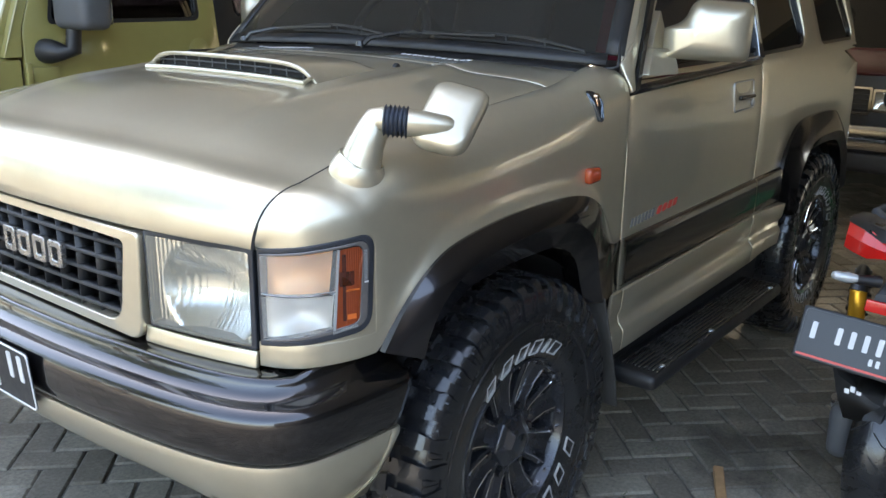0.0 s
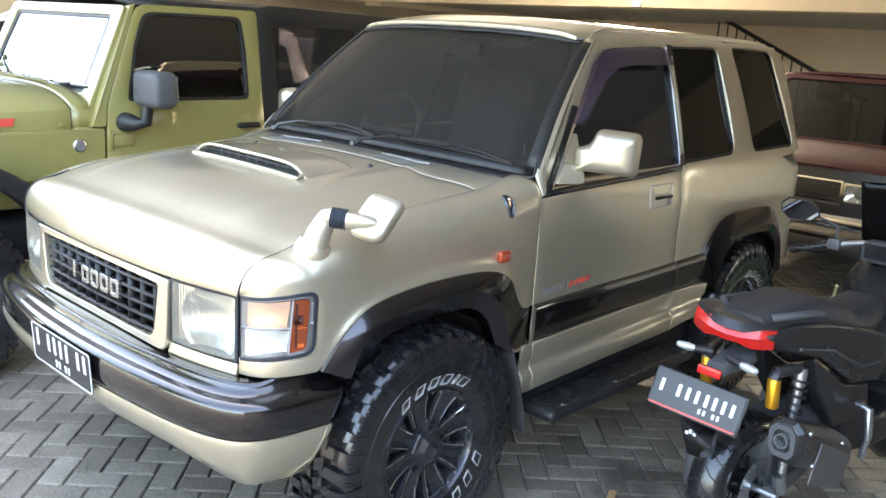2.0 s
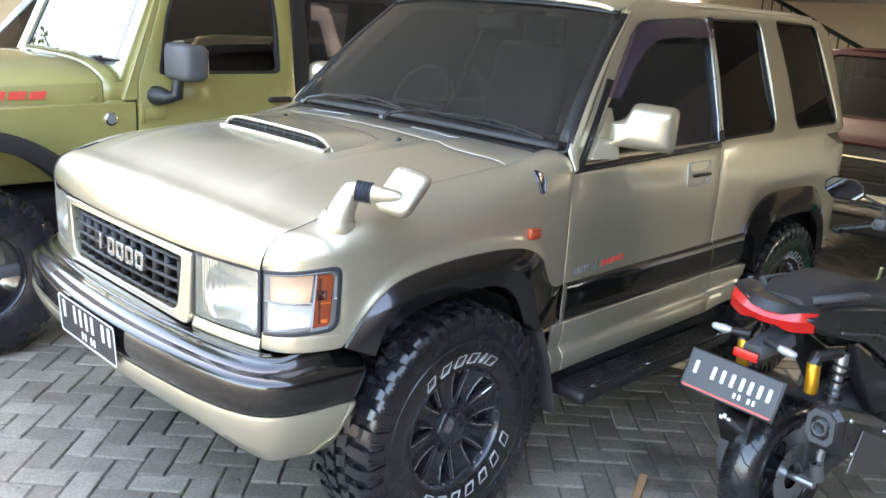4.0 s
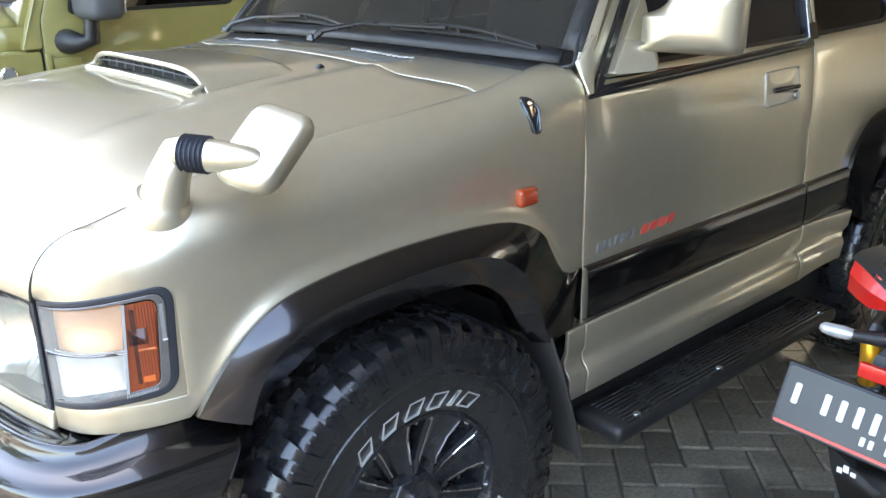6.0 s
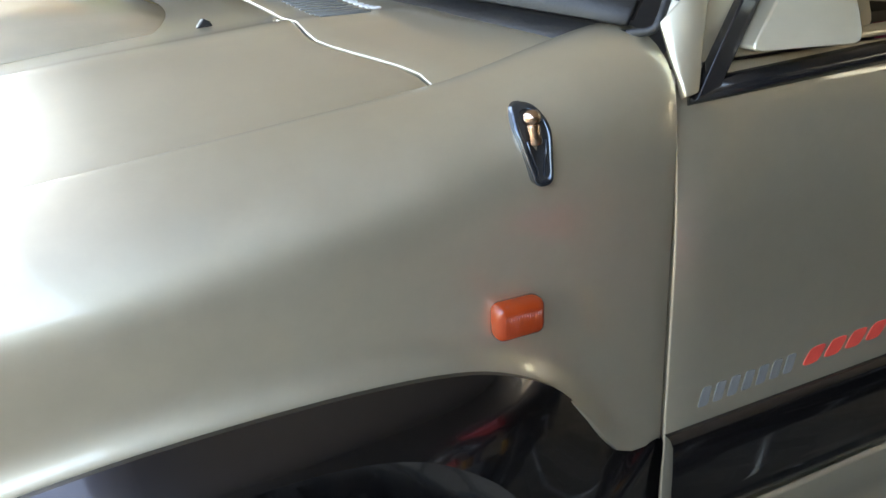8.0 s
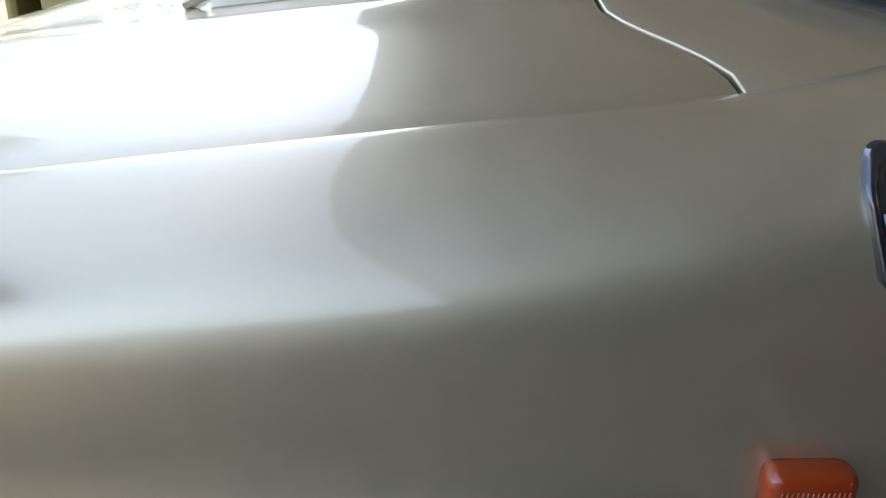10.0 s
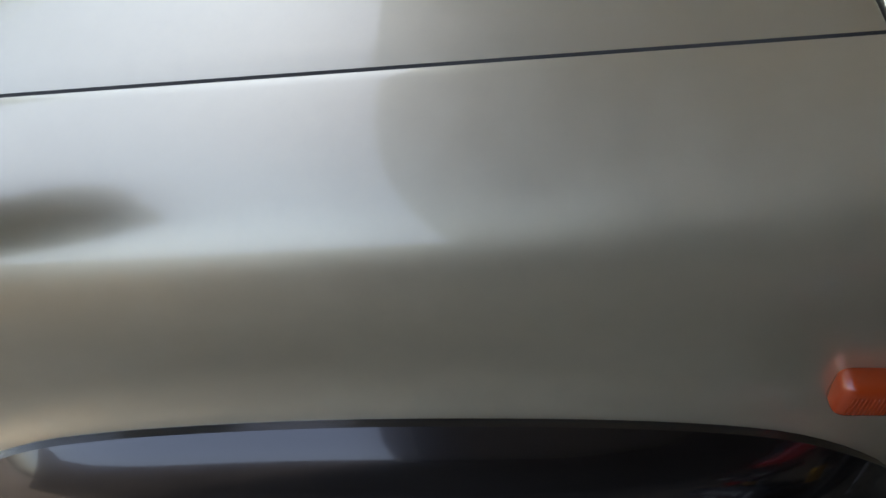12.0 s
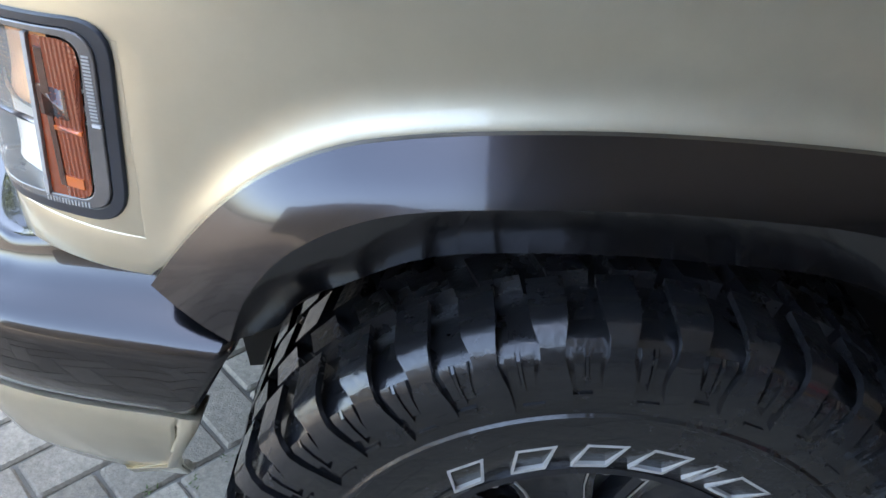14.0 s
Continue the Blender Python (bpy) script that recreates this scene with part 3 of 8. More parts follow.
def bulge(x, z, off=0.0):
    """The side's upper plane, a little rounded towards the roof."""
    y = glass_y(z) - 0.012 * math.sin(max(0.0, min(1.0, (z - 1.24) / 0.55)) * math.pi) + 0.05 * smooth(1.77, 1.85, z) ** 2
    return (x, y + off + 0.10 * smooth(2.9, 3.1, x) ** 2, z)


for s in (1, -1):
    # window frame of the door
    bm = bmesh.new()
    sheet(bm, UPD, [DOORWIN], bulge, 3)
    if s < 0:
        mirrored(bm)
    part("door_frame", bm, GOLD, suv, solid=0.03, bevel=0.004)
    # rear quarter in one piece, from the wheel opening up to the roof
    bm = bmesh.new()
    sheet(bm, QUARTER, [], lambda x, z: (x, side_y(x, z) + 0.10 * smooth(2.9, 3.1, x) ** 2, z), 3)
    up = bmesh.new()
    sheet(up, UPR, [WIN2, WIN3], bulge, 3)
    me = bpy.data.meshes.new("tmp")
    up.to_mesh(me)
    up.free()
    bm.from_mesh(me)
    bpy.data.meshes.remove(me)
    bmesh.ops.remove_doubles(bm, verts=bm.verts, dist=0.0005)
    bmesh.ops.recalc_face_normals(bm, faces=bm.faces)
    if sum(f.normal.y * f.calc_area() for f in bm.faces) > 0:
        bmesh.ops.reverse_faces(bm, faces=bm.faces)
    if s < 0:
        mirrored(bm)
    part("quarter_panel", bm, GOLD, suv, solid=0.02, bevel=0.004, sharp=30)
    bm = bmesh.new()
    prism(bm, [(1.584, 1.254), (1.640, 1.256), (1.706, 1.776), (1.655, 1.776)], -0.003, 0.004, lambda p, q, d: bulge(p, q, d))
    if s < 0:
        mirrored(bm)
    part("pillar_cover", bm, GLOSSBLACK, suv, "black cover between the side windows")
    for nm, wn, gm in (("door_window", DOORWIN, GLASS), ("side_window", WIN2, GLASSDARK), ("rear_side_window", WIN3, GLASSDARK)):
        bm = bmesh.new()
        prism(bm, wn, 0.012, 0.016, lambda p, q, d: bulge(p, q, d))
        if s < 0:
            mirrored(bm)
        part(nm, bm, gm, suv, "dark tinted side glass")


# roof
def roof(u, v):
    y = 0.232 + u * 2 * (YC - 0.232)
    c = abs(y - YC) / (YC - 0.232)
    x0 = 0.945 + 0.05 * c ** 2.5
    x = x0 + (2.93 - x0) * v
    z = 1.832 + 0.026 * (1 - c ** 2.5) - 0.042 * (1 - smooth(0, 0.13, v)) - 0.035 * smooth(0.9, 1.0, v)
    z -= 0.012 * smooth(0.9, 1.0, c)
    return (x, y, z)


bm = grid(roof, 30, 24)
bmesh.ops.reverse_faces(bm, faces=bm.faces)
part("roof", bm, GOLD, suv, solid=0.02, bevel=0.004)

# windscreen with its black border
bm = grid(lambda u, v: tuple(np.array(screen_base(0.075 + u * 2 * (YC - 0.075))) * (1 - v) + np.array(screen_top(0.215 + u * 2 * (YC - 0.215))) * v + np.array((-0.02, 0, 0.01)) * math.sin(v * math.pi)), 24, 12)
part("windscreen", bm, SCREEN, suv, "dark tinted windscreen")
for s in (1, -1):
    bm = grid(lambda u, v: tuple(np.array((0.548, 0.03, 1.276)) * (1 - u) + np.array((1.035, 0.195, 1.765)) * u + np.array((0.030 - 0.026 * v, -0.004 + 0.031 * v, -0.004 - 0.001 * v)) + np.array((-0.02, 0, 0.008)) * math.sin(u * math.pi)), 12, 3)
    if s < 0:
        mirrored(bm)
    part("windscreen_pillar", bm, GOLD, suv, solid=-0.02, bevel=0.004)
    # foot of the pillar behind the wing
    bm = grid(lambda u, v: tuple(np.array((0.5425, 0.005, 1.207)) * (1 - u) * (1 - v) + np.array((0.5425, 0.044, 1.279)) * (1 - u) * v + np.array((0.560, 0.008, 1.212)) * u * (1 - v) + np.array((0.600, 0.044, 1.338)) * u * v + np.array((0.0, -0.004, 0.0)) * math.sin(u * math.pi) * v), 6, 6, flip=True)
    part("pillar_foot", mirrored(bm) if s < 0 else bm, GOLD, suv, solid=0.012, bevel=0.003)
# tail
bm = grid(lambda u, v: (3.09 - 0.15 * smooth(0.35, 1.0, v), YC + (u - 0.5) * 2 * (YC - 0.12 - 0.125 * smooth(0.5, 1.0, v)), 0.62 + 1.19 * v), 10, 12)
part("tailgate", bm, GOLD, suv, solid=0.02)


# ---- the champagne car: nose ----
def nose_patch(y0, y1, z0, z1, out=0.0, nu=14, nv=6, bm=None, wob=None, zt=None):
    """A sheet that follows the nose's plan between two y and two heights, set out or in by some metres."""
    def fn(u, v):
        y = y0 + (y1 - y0) * u
        e = 0.01
        tx, ty = nose(y + e) - nose(y - e), 2 * e
        n = math.hypot(tx, ty)
        o = out + (wob(u, v) if wob else 0.0)
        top = z1 if zt is None else zt(u)
        return (nose(y) - o * ty / n, y + o * tx / n, z0 + (top - z0) * v)
    return grid(fn, nu, nv, bm, flip=True)


def ring(bm, outer, inner, place, d0, d1):
    """A frame between two outlines of equal length, from depth d0 to d1."""
    n = len(outer)
    a = [bm.verts.new(place(p, q, d0)) for p, q in outer]
    b = [bm.verts.new(place(p, q, d0)) for p, q in inner]
    c = [bm.verts.new(place(p, q, d1)) for p, q in outer]
    d = [bm.verts.new(place(p, q, d1)) for p, q in inner]
    for i in range(n):
        j = (i + 1) % n
        bm.faces.new((a[i], a[j], b[j], b[i]))
        bm.faces.new((c[j], c[i], d[i], d[j]))
        bm.faces.new((a[j], a[i], c[i], c[j]))
        bm.faces.new((b[i], b[j], d[j], d[i]))
    return bm


def on_nose(y, z, d):
    """A point d metres proud of the nose's plan."""
    e = 0.01
    tx, ty = nose(y + e) - nose(y - e), 2 * e
    n = math.hypot(tx, ty)
    return (nose(y) - d * ty / n, y + d * tx / n, z)


# arc length along the nose's plan, from the wing's side to the middle
ARC = [0.0]
for _a, _b in zip(NOSE, NOSE[1:]):
    ARC.append(ARC[-1] + math.hypot(_b[0] - _a[0], _b[1] - _a[1]))


def on_arc(p, q, d):
    """A point d metres proud of the nose, p metres along its plan, at height q."""
    x, y = lerp(ARC, [c[0] for c in NOSE], p), lerp(ARC, [c[1] for c in NOSE], p)
    x2, y2 = lerp(ARC, [c[0] for c in NOSE], p + 0.004), lerp(ARC, [c[1] for c in NOSE], p + 0.004)
    x1, y1 = lerp(ARC, [c[0] for c in NOSE], p - 0.004), lerp(ARC, [c[1] for c in NOSE], p - 0.004)
    tx, ty = x2 - x1, y2 - y1
    n = math.hypot(tx, ty)
    return (x - d * ty / n, y + d * tx / n, q)


def along(poly, n=14):
    """Divides the straight sides of a four-cornered rounded outline, so that it can follow a curve."""
    per = len(poly) // 4
    out = []
    for k, p in enumerate(poly):
        out.append(p)
        if (k + 1) % per == 0:
            q = poly[(k + 1) % len(poly)]
            out += [(p[0] + (q[0] - p[0]) * t / n, p[1] + (q[1] - p[1]) * t / n) for t in range(1, n)]
    return out


def arc_sheet(outline, d, wob, nu, nv):
    """A lens on the nose inside an outline, clipped row by row to it, with a fine relief."""
    ps = [c[0] for c in outline]
    p0, p1 = min(ps), max(ps)
    n = len(outline)

    def span(p):
        p = min(max(p, p0 + 1e-5), p1 - 1e-5)
        zs = []
        for (a, b), (c, e) in zip(outline, outline[1:] + outline[:1]):
            if (a <= p) != (c <= p):
                zs.append(b + (e - b) * (p - a) / (c - a))
        return min(zs), max(zs)

    def fn(u, v):
        p = p0 + (p1 - p0) * u
        lo, hi = span(p)
        q = lo + (hi - lo) * v
        return on_arc(p, q, d + wob(p, q))
    return grid(fn, nu, nv)


def prism_bars(rects, place, d0, d1):
    bm = bmesh.new()
    for p0, q0, p1, q1 in rects:
        m = max(1, int((p1 - p0) / 0.01))
        for k in range(m):
            a, b = p0 + (p1 - p0) * k / m, p0 + (p1 - p0) * (k + 1) / m
            prism(bm, [(a, q0), (b, q0), (b, q1), (a, q1)], d0, d1, place)
    bmesh.ops.remove_doubles(bm, verts=bm.verts, dist=1e-5)
    return bm


# grille surround, egg-crate and badge
out_o = rounded([(0.412, 1.000), (1.308, 1.000), (1.298, 0.775), (0.425, 0.775)], [0.012, 0.012, 0.03, 0.03], 4)
out_i = rounded([(0.458, 0.980), (1.262, 0.980), (1.236, 0.802), (0.486, 0.802)], [0.018, 0.018, 0.045, 0.045], 4)
grille = part("grille_surround", ring(bmesh.new(), out_o, out_i, on_nose, 0.016, -0.03), GOLD, suv, "champagne grille frame", bevel=0.004)
bm = bmesh.new()
for k in range(5):
    z = 0.815 + k * 0.036
    nose_patch(0.455 + (0.03 if k == 0 else 0), 1.265 - (0.03 if k == 0 else 0), z - 0.002, z + 0.002, 0.002, 12, 1, bm)
    grid(lambda u, v: on_nose(0.455 + 0.81 * u, z + 0.002 - 0.004 * v, 0.002 - 0.04 * v), 12, 1, bm)
for k in range(11):
    y = 0.505 + k * 0.071
    grid(lambda u, v: on_nose(y, 0.803 + 0.178 * u, -0.002 - 0.04 * v), 1, 1, bm)
    grid(lambda u, v: on_nose(y - 0.002 + 0.004 * v, 0.803 + 0.178 * u, -0.001), 1, 1, bm)
part("grille_grid", bm, BLACK, grille, "black egg-crate grille", solid=0.003)
# dark sheet for the shade behind the grille
part("grille_backing", nose_patch(0.45, 1.27, 0.79, 0.99, -0.045, 12, 2), VOID, grille)
for k in range(5):
    bm = bmesh.new()
    y = 1.000 - k * 0.066
    w = 0.016 if k == 0 else 0.052
    shape = rounded([(y - w, 0.876), (y, 0.876), (y, 0.934), (y - w, 0.934)], 0.008, 3)
    if k:
        hole = rounded([(y - w + 0.014, 0.890), (y - 0.014, 0.890), (y - 0.014, 0.920), (y - w + 0.014, 0.920)], 0.004, 3)
        ring(bm, shape, hole, on_nose, 0.014, 0.0)
    else:
        prism(bm, shape, 0.014, 0.0, on_nose)
    part("badge_piece", bm, BADGE, grille, "plain chrome badge shape", bevel=0.002)

for s in (1, -1):
    fix = (lambda b: mirrored(b)) if s < 0 else (lambda b: b)
    # headlamp: bowl, lens, seal
    lamp = new("headlamp")
    lamp.parent = suv
    lamp["label"] = "square headlamp with ribbed clear lens"
    part("reflector", fix(nose_patch(0.160, 0.402, 0.815, 0.998, -0.012, 130, 22, wob=lambda u, v: 0.0005 * math.sin(u * 125) - 0.075 * max(0.0, 1 - ((u - 0.42) / 0.5) ** 2 - ((v - 0.45) / 0.55) ** 2))), REFLECTOR, lamp)
    part("lens", fix(nose_patch(0.157, 0.402, 0.816, 0.999, 0.006, 96, 18, wob=lambda u, v: 0.0009 * math.sin(u * 150) * (1 if 0.3 < v < 0.9 else 0.15) + 0.004 * math.sin(u * math.pi))), HEADLENS, lamp, sharp=80)
    o = rounded([(0.1475, 0.808), (0.409, 0.808), (0.411, 1.006), (0.1475, 1.006)], 0.006, 3)
    i = rounded([(0.158, 0.817), (0.401, 0.817), (0.403, 0.997), (0.158, 0.997)], 0.006, 3)
    part("lamp_seal", fix(ring(bmesh.new(), o, i, on_nose, 0.004, -0.03)), SEAL, lamp, bevel=0.002)
    # strip under the headlamp
    part("lamp_valance", fix(nose_patch(0.1485, 0.424, 0.772, 0.806, 0.002, 12, 3, wob=lambda u, v: 0.006 * (1 - v))), GOLD, suv, solid=0.012, bevel=0.003)
    # corner lamp, laid out along the plan's curve
    clamp = new("corner_lamp")
    clamp.parent = suv
    clamp["label"] = "wrap-round corner lamp, amber and clear"
    box_o = rounded([(0.1555, 0.825), (0.3896, 0.822), (0.3896, 1.016), (0.1555, 1.020)], 0.002, 7)
    o = rounded([(0.1670, 0.839), (0.3896, 0.819), (0.3896, 1.008), (0.1590, 1.029)], [0.038, 0.004, 0.004, 0.036], 7)
    i = rounded([(0.1800, 0.852), (0.3840, 0.829), (0.3840, 0.999), (0.1735, 1.018)], [0.024, 0.004, 0.004, 0.028], 7)
    i2 = rounded([(0.1965, 0.859), (0.3815, 0.834), (0.3815, 0.995), (0.1860, 1.010)], [0.014, 0.004, 0.004, 0.022], 7)
    box_o, o, i, i2 = (along(c) for c in (box_o, o, i, i2))
    part("lamp_surround", fix(ring(bmesh.new(), box_o, o, on_arc, -0.0006, -0.012)), GOLD, clamp, "champagne metal round the lamp")
    part("lamp_seal", fix(ring(bmesh.new(), o, i, on_arc, 0.003, -0.03)), SEAL, clamp, bevel=0.002)
    part("lens_rim", fix(ring(bmesh.new(), i, i2, on_arc, 0.0045, -0.02)), RIMPLASTIC, clamp, "smoky clear lens rim", bevel=0.0015)
    # fine ribs in the rim, and the small tab where they end
    teeth = [(0.1785 + 0.02 * (1.0 - q) * 0.5, q, 0.1850 + 0.02 * (1.0 - q) * 0.5, q + 0.0016) for q in (0.940 + 0.0031 * k for k in range(19))]
    low = [(p, 0.850 - 0.14 * (p - 0.200), p + 0.0018, 0.8555 - 0.14 * (p - 0.200)) for p in (0.202 + 0.0036 * k for k in range(14))]
    part("rim_ribs", fix(prism_bars(teeth, on_arc, 0.0042, 0.0052)), CLEARPLASTIC, clamp, "fine pale ribs in the rim")["kind"] = "stuff"
    part("rim_ribs", fix(prism_bars(low, on_arc, 0.0042, 0.0052)), CLEARPLASTIC, clamp, "fine pale ribs in the rim")["kind"] = "stuff"
    part("rim_tab", fix(prism_bars([(0.1775, 0.9345, 0.1850, 0.9375)], on_arc, 0.004, 0.0060)), PLATEWHITE, clamp)
    o2 = rounded([(0.1975, 0.860), (0.2450, 0.852), (0.2345, 1.004), (0.1870, 1.009)], [0.014, 0.003, 0.003, 0.022], 7)
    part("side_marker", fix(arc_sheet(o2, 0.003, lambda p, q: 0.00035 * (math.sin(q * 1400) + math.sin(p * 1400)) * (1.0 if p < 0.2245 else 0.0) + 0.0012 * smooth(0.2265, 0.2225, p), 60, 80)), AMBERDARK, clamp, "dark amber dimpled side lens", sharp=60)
    # brown blocks paint the lens's dark bulb recess; two brighter amber bars beside them
    part("bulb_shade", fix(prism_bars([(0.2225, 0.955, 0.2305, 0.995), (0.2070, 0.934, 0.2360, 0.962), (0.2240, 0.866, 0.2300, 0.934)], on_arc, 0.0030, 0.0047)), BROWNLENS, clamp, "dark brown shade of the bulb recess, laid on the lens")
    for z0, z1, a, b in ((0.868, 0.878, 0.2040, 0.2220), (0.923, 0.9265, 0.1965, 0.2235)):
        part("lens_rib", fix(prism_bars([(a, z0, b, z1)], on_arc, 0.0032, 0.0056)), AMBER, clamp, "bright amber bar on the lens")
    part("indicator_lens", fix(arc_sheet([(0.2430, 0.925), (0.3815, 0.920), (0.3815, 0.995), (0.2395, 1.004)], 0.004, lambda p, q: 0.0006 * (math.sin(p * 1500) + math.sin(q * 1500)), 110, 60)), CORNERLENS, clamp, "clear dimpled lens", sharp=70)
    part("indicator_bulb_cover", fix(arc_sheet([(0.2410, 0.920), (0.3840, 0.916), (0.3840, 0.999), (0.2385, 1.006)], -0.018, lambda p, q: -0.016 * math.sin(min(max((p - 0.2385) / 0.1405, 0.0), 1.0) * math.pi) * math.sin(min(max((q - 0.918) / 0.085, 0.0), 1.0) * math.pi), 14, 10)), AMBERBOWL, clamp, "pale amber bowl behind the lens")
    part("position_lens", fix(arc_sheet([(0.2505, 0.853), (0.3815, 0.836), (0.3815, 0.917), (0.2430, 0.922)], 0.004, lambda p, q: 0.0006 * math.sin(p * 1000), 80, 8)), CORNERLENS, clamp, "clear ribbed lens", sharp=70)
    part("position_reflector", fix(arc_sheet([(0.2480, 0.850), (0.3840, 0.832), (0.3840, 0.919), (0.2410, 0.923)], -0.010, lambda p, q: -0.03 * math.sin(min(max((p - 0.2410) / 0.138, 0.0), 1.0) * math.pi) * math.sin(min(max((q - 0.834) / 0.09, 0.0), 1.0) * math.pi), 20, 16)), PALEREFLECTOR, clamp)
    bm = bmesh.new()
    prism(bm, [(0.2455, 0.851), (0.2500, 0.851), (0.2395, 1.005), (0.2350, 1.005)], 0.001, 0.0060, on_arc)
    part("lens_divider", fix(bm), CLEARPLASTIC, clamp)
    part("lens_step", fix(prism_bars([(0.2425, 0.921, 0.3815, 0.924)], on_arc, 0.001, 0.0058)), CLEARPLASTIC, clamp)

# near-black sheet behind the lamps, standing in for the shade there
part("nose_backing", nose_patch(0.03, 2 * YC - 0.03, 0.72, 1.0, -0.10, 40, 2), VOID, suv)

# ---- front bumper ----
BPATH = spline([(-0.350, -0.012), (-0.43, -0.010), (-0.52, -0.004), (-0.60, 0.008), (-0.655, 0.028), (-0.70, 0.070), (-0.737, 0.15), (-0.765, 0.28), (-0.785, 0.45), (-0.80, 0.65), (-0.806, YC)], 6)
BFULL = BPATH + [(p[0], 2 * YC - p[1]) for p in BPATH[-2::-1]]


def sweep(bm, path, prof, end=None):
    """Sweeps a profile of (outwards, height) along a plan path. end(u, k) shifts the profile's points near the path's ends."""
    n = len(path)
    rows = []
    for i, p in enumerate(path):
        a, b = path[max(i - 1, 0)], path[min(i + 1, n - 1)]
        t = Vector((b[0] - a[0], b[1] - a[1])).normalized()
        nx, ny = -t.y, t.x
        row = []
        for k, (o, z) in enumerate(prof):
            dx, dz = end(i / (n - 1), k) if end else (0, 0)
            row.append(bm.verts.new((p[0] + nx * o + dx, p[1] + ny * o, z + dz)))
        rows.append(row)
    for i in range(n - 1):
        for k in range(len(prof) - 1):
            bm.faces.new((rows[i][k], rows[i + 1][k], rows[i + 1][k + 1], rows[i][k + 1]))
    return bm


def dark_end(u, k):
    w = min(u, 1 - u) * 2
    side = smooth(0.36, 0.18, w) * smooth(0.0, 0.13, w)
    e = smooth(0.16, 0.0, w)
    z = prof[k][1]
    return (min(-0.067 + 0.46 * (z - 0.64), -0.012) * e, side * 0.022 * min(1.0, max(0, k - 6) / 5))


# flat lower face, rolled shoulder, hollow top face up to a thin raised edge
prof = [(-0.05, 0.618), (0.0, 0.622), (0.005, 0.629), (0.009, 0.656), (0.010, 0.700), (0.008, 0.713), (0.001, 0.723), (-0.012, 0.729), (-0.026, 0.732), (-0.040, 0.737), (-0.049, 0.746), (-0.053, 0.757), (-0.056, 0.766), (-0.061, 0.769), (-0.068, 0.766), (-0.078, 0.768), (-0.13, 0.780)]
bm = sweep(bmesh.new(), BFULL, prof, dark_end)
bmesh.ops.reverse_faces(bm, faces=bm.faces)
bumper = part("front_bumper", bm, BUMPERDARK, suv, "dark bronze glossy front bumper", solid=0.012, sharp=55)


def low_end(u, k):
    w = min(u, 1 - u) * 2
    e = smooth(0.14, 0.0, w)
    d = (-0.067, -0.067, -0.07, -0.088, -0.11, -0.17, -0.19)[k]
    return (d * e, 0.065 * smooth(0.42, 0.78, w) * max(0, k - 2) / 4)


prof = [(-0.03, 0.618), (0.003, 0.6175), (0.004, 0.609), (-0.004, 0.570), (-0.022, 0.515), (-0.050, 0.466), (-0.072, 0.456)]
bm = sweep(bmesh.new(), BFULL, prof, low_end)
bmesh.ops.reverse_faces(bm, faces=bm.faces)
part("bumper_valance", bm, GOLD, suv, "champagne lower bumper valance", solid=0.004, sharp=55)


def char_bars(bm, cells, place, d0, d1, bar=0.16):
    """Plain bars where characters stand: cells of (p0, q0, p1, q1)."""
    for p0, q0, p1, q1 in cells:
        prism(bm, rounded([(p0, q0), (p1, q0), (p1, q1), (p0, q1)], abs(p1 - p0) * 0.25, 2), d0, d1, place)
    return bm


def plate(parent, w, h, m, red=False):
    """A black number plate with a pale rim and plain bars for its characters."""
    place = lambda p, q, d: m @ Vector((p, -d, q))
    bm = bmesh.new()
    prism(bm, rounded([(-w / 2, -h / 2), (w / 2, -h / 2), (w / 2, h / 2), (-w / 2, h / 2)], 0.012, 4), 0.0, 0.002, place)
    pl = part("number_plate", bm, PLATEBLACK, parent, "black plate with plain white bars")
    o = rounded([(-w / 2 + 0.001, -h / 2 + 0.001), (w / 2 - 0.001, -h / 2 + 0.001), (w / 2 - 0.001, h / 2 - 0.001), (-w / 2 + 0.001, h / 2 - 0.001)], 0.012, 4)
    k = 0.003 if not red else 0.0012
    i = [(p * (1 - 2 * k / w) , q * (1 - 2 * k / h)) for p, q in o]
    part("plate_rim", ring(bmesh.new(), o, i, place, 0.0042, 0.001), WHITE if not red else GREYPLASTIC, pl)
    bm = bmesh.new()
    s = w / 0.43
    cells = []
    for p in ((-0.185,), (-0.100, -0.055, -0.010, 0.035), (0.115, 0.160) if not red else (0.075, 0.118, 0.160)):
        for x in p:
            cells.append(((x + 0.004) * s, -0.010 * s if not red else -0.012, (x + 0.022) * s, 0.052 * s if not red else 0.032))
    for x in (-0.045, -0.022, 0.022, 0.045):
        off = 0.0 if not red else 0.07
        cells.append(((x + off) * s, -0.052 * s if not red else -0.040, (x + off + 0.013) * s, -0.026 * s if not red else -0.022))
    bm.free()
    for cell in cells:
        part("plate_bar", char_bars(bmesh.new(), [cell], place, 0.001, 0.0036), PLATEWHITE, pl)
    if red:
        bm = bmesh.new()
        prism(bm, [(-w / 2 + 0.004, -h / 2 + 0.003), (w / 2 - 0.004, -h / 2 + 0.003), (w / 2 - 0.004, -h / 2 + 0.009), (-w / 2 + 0.004, -h / 2 + 0.009)], 0.001, 0.0045, place)
        part("plate_stripe", bm, REDPRINT, pl, "red stripe")
    return pl


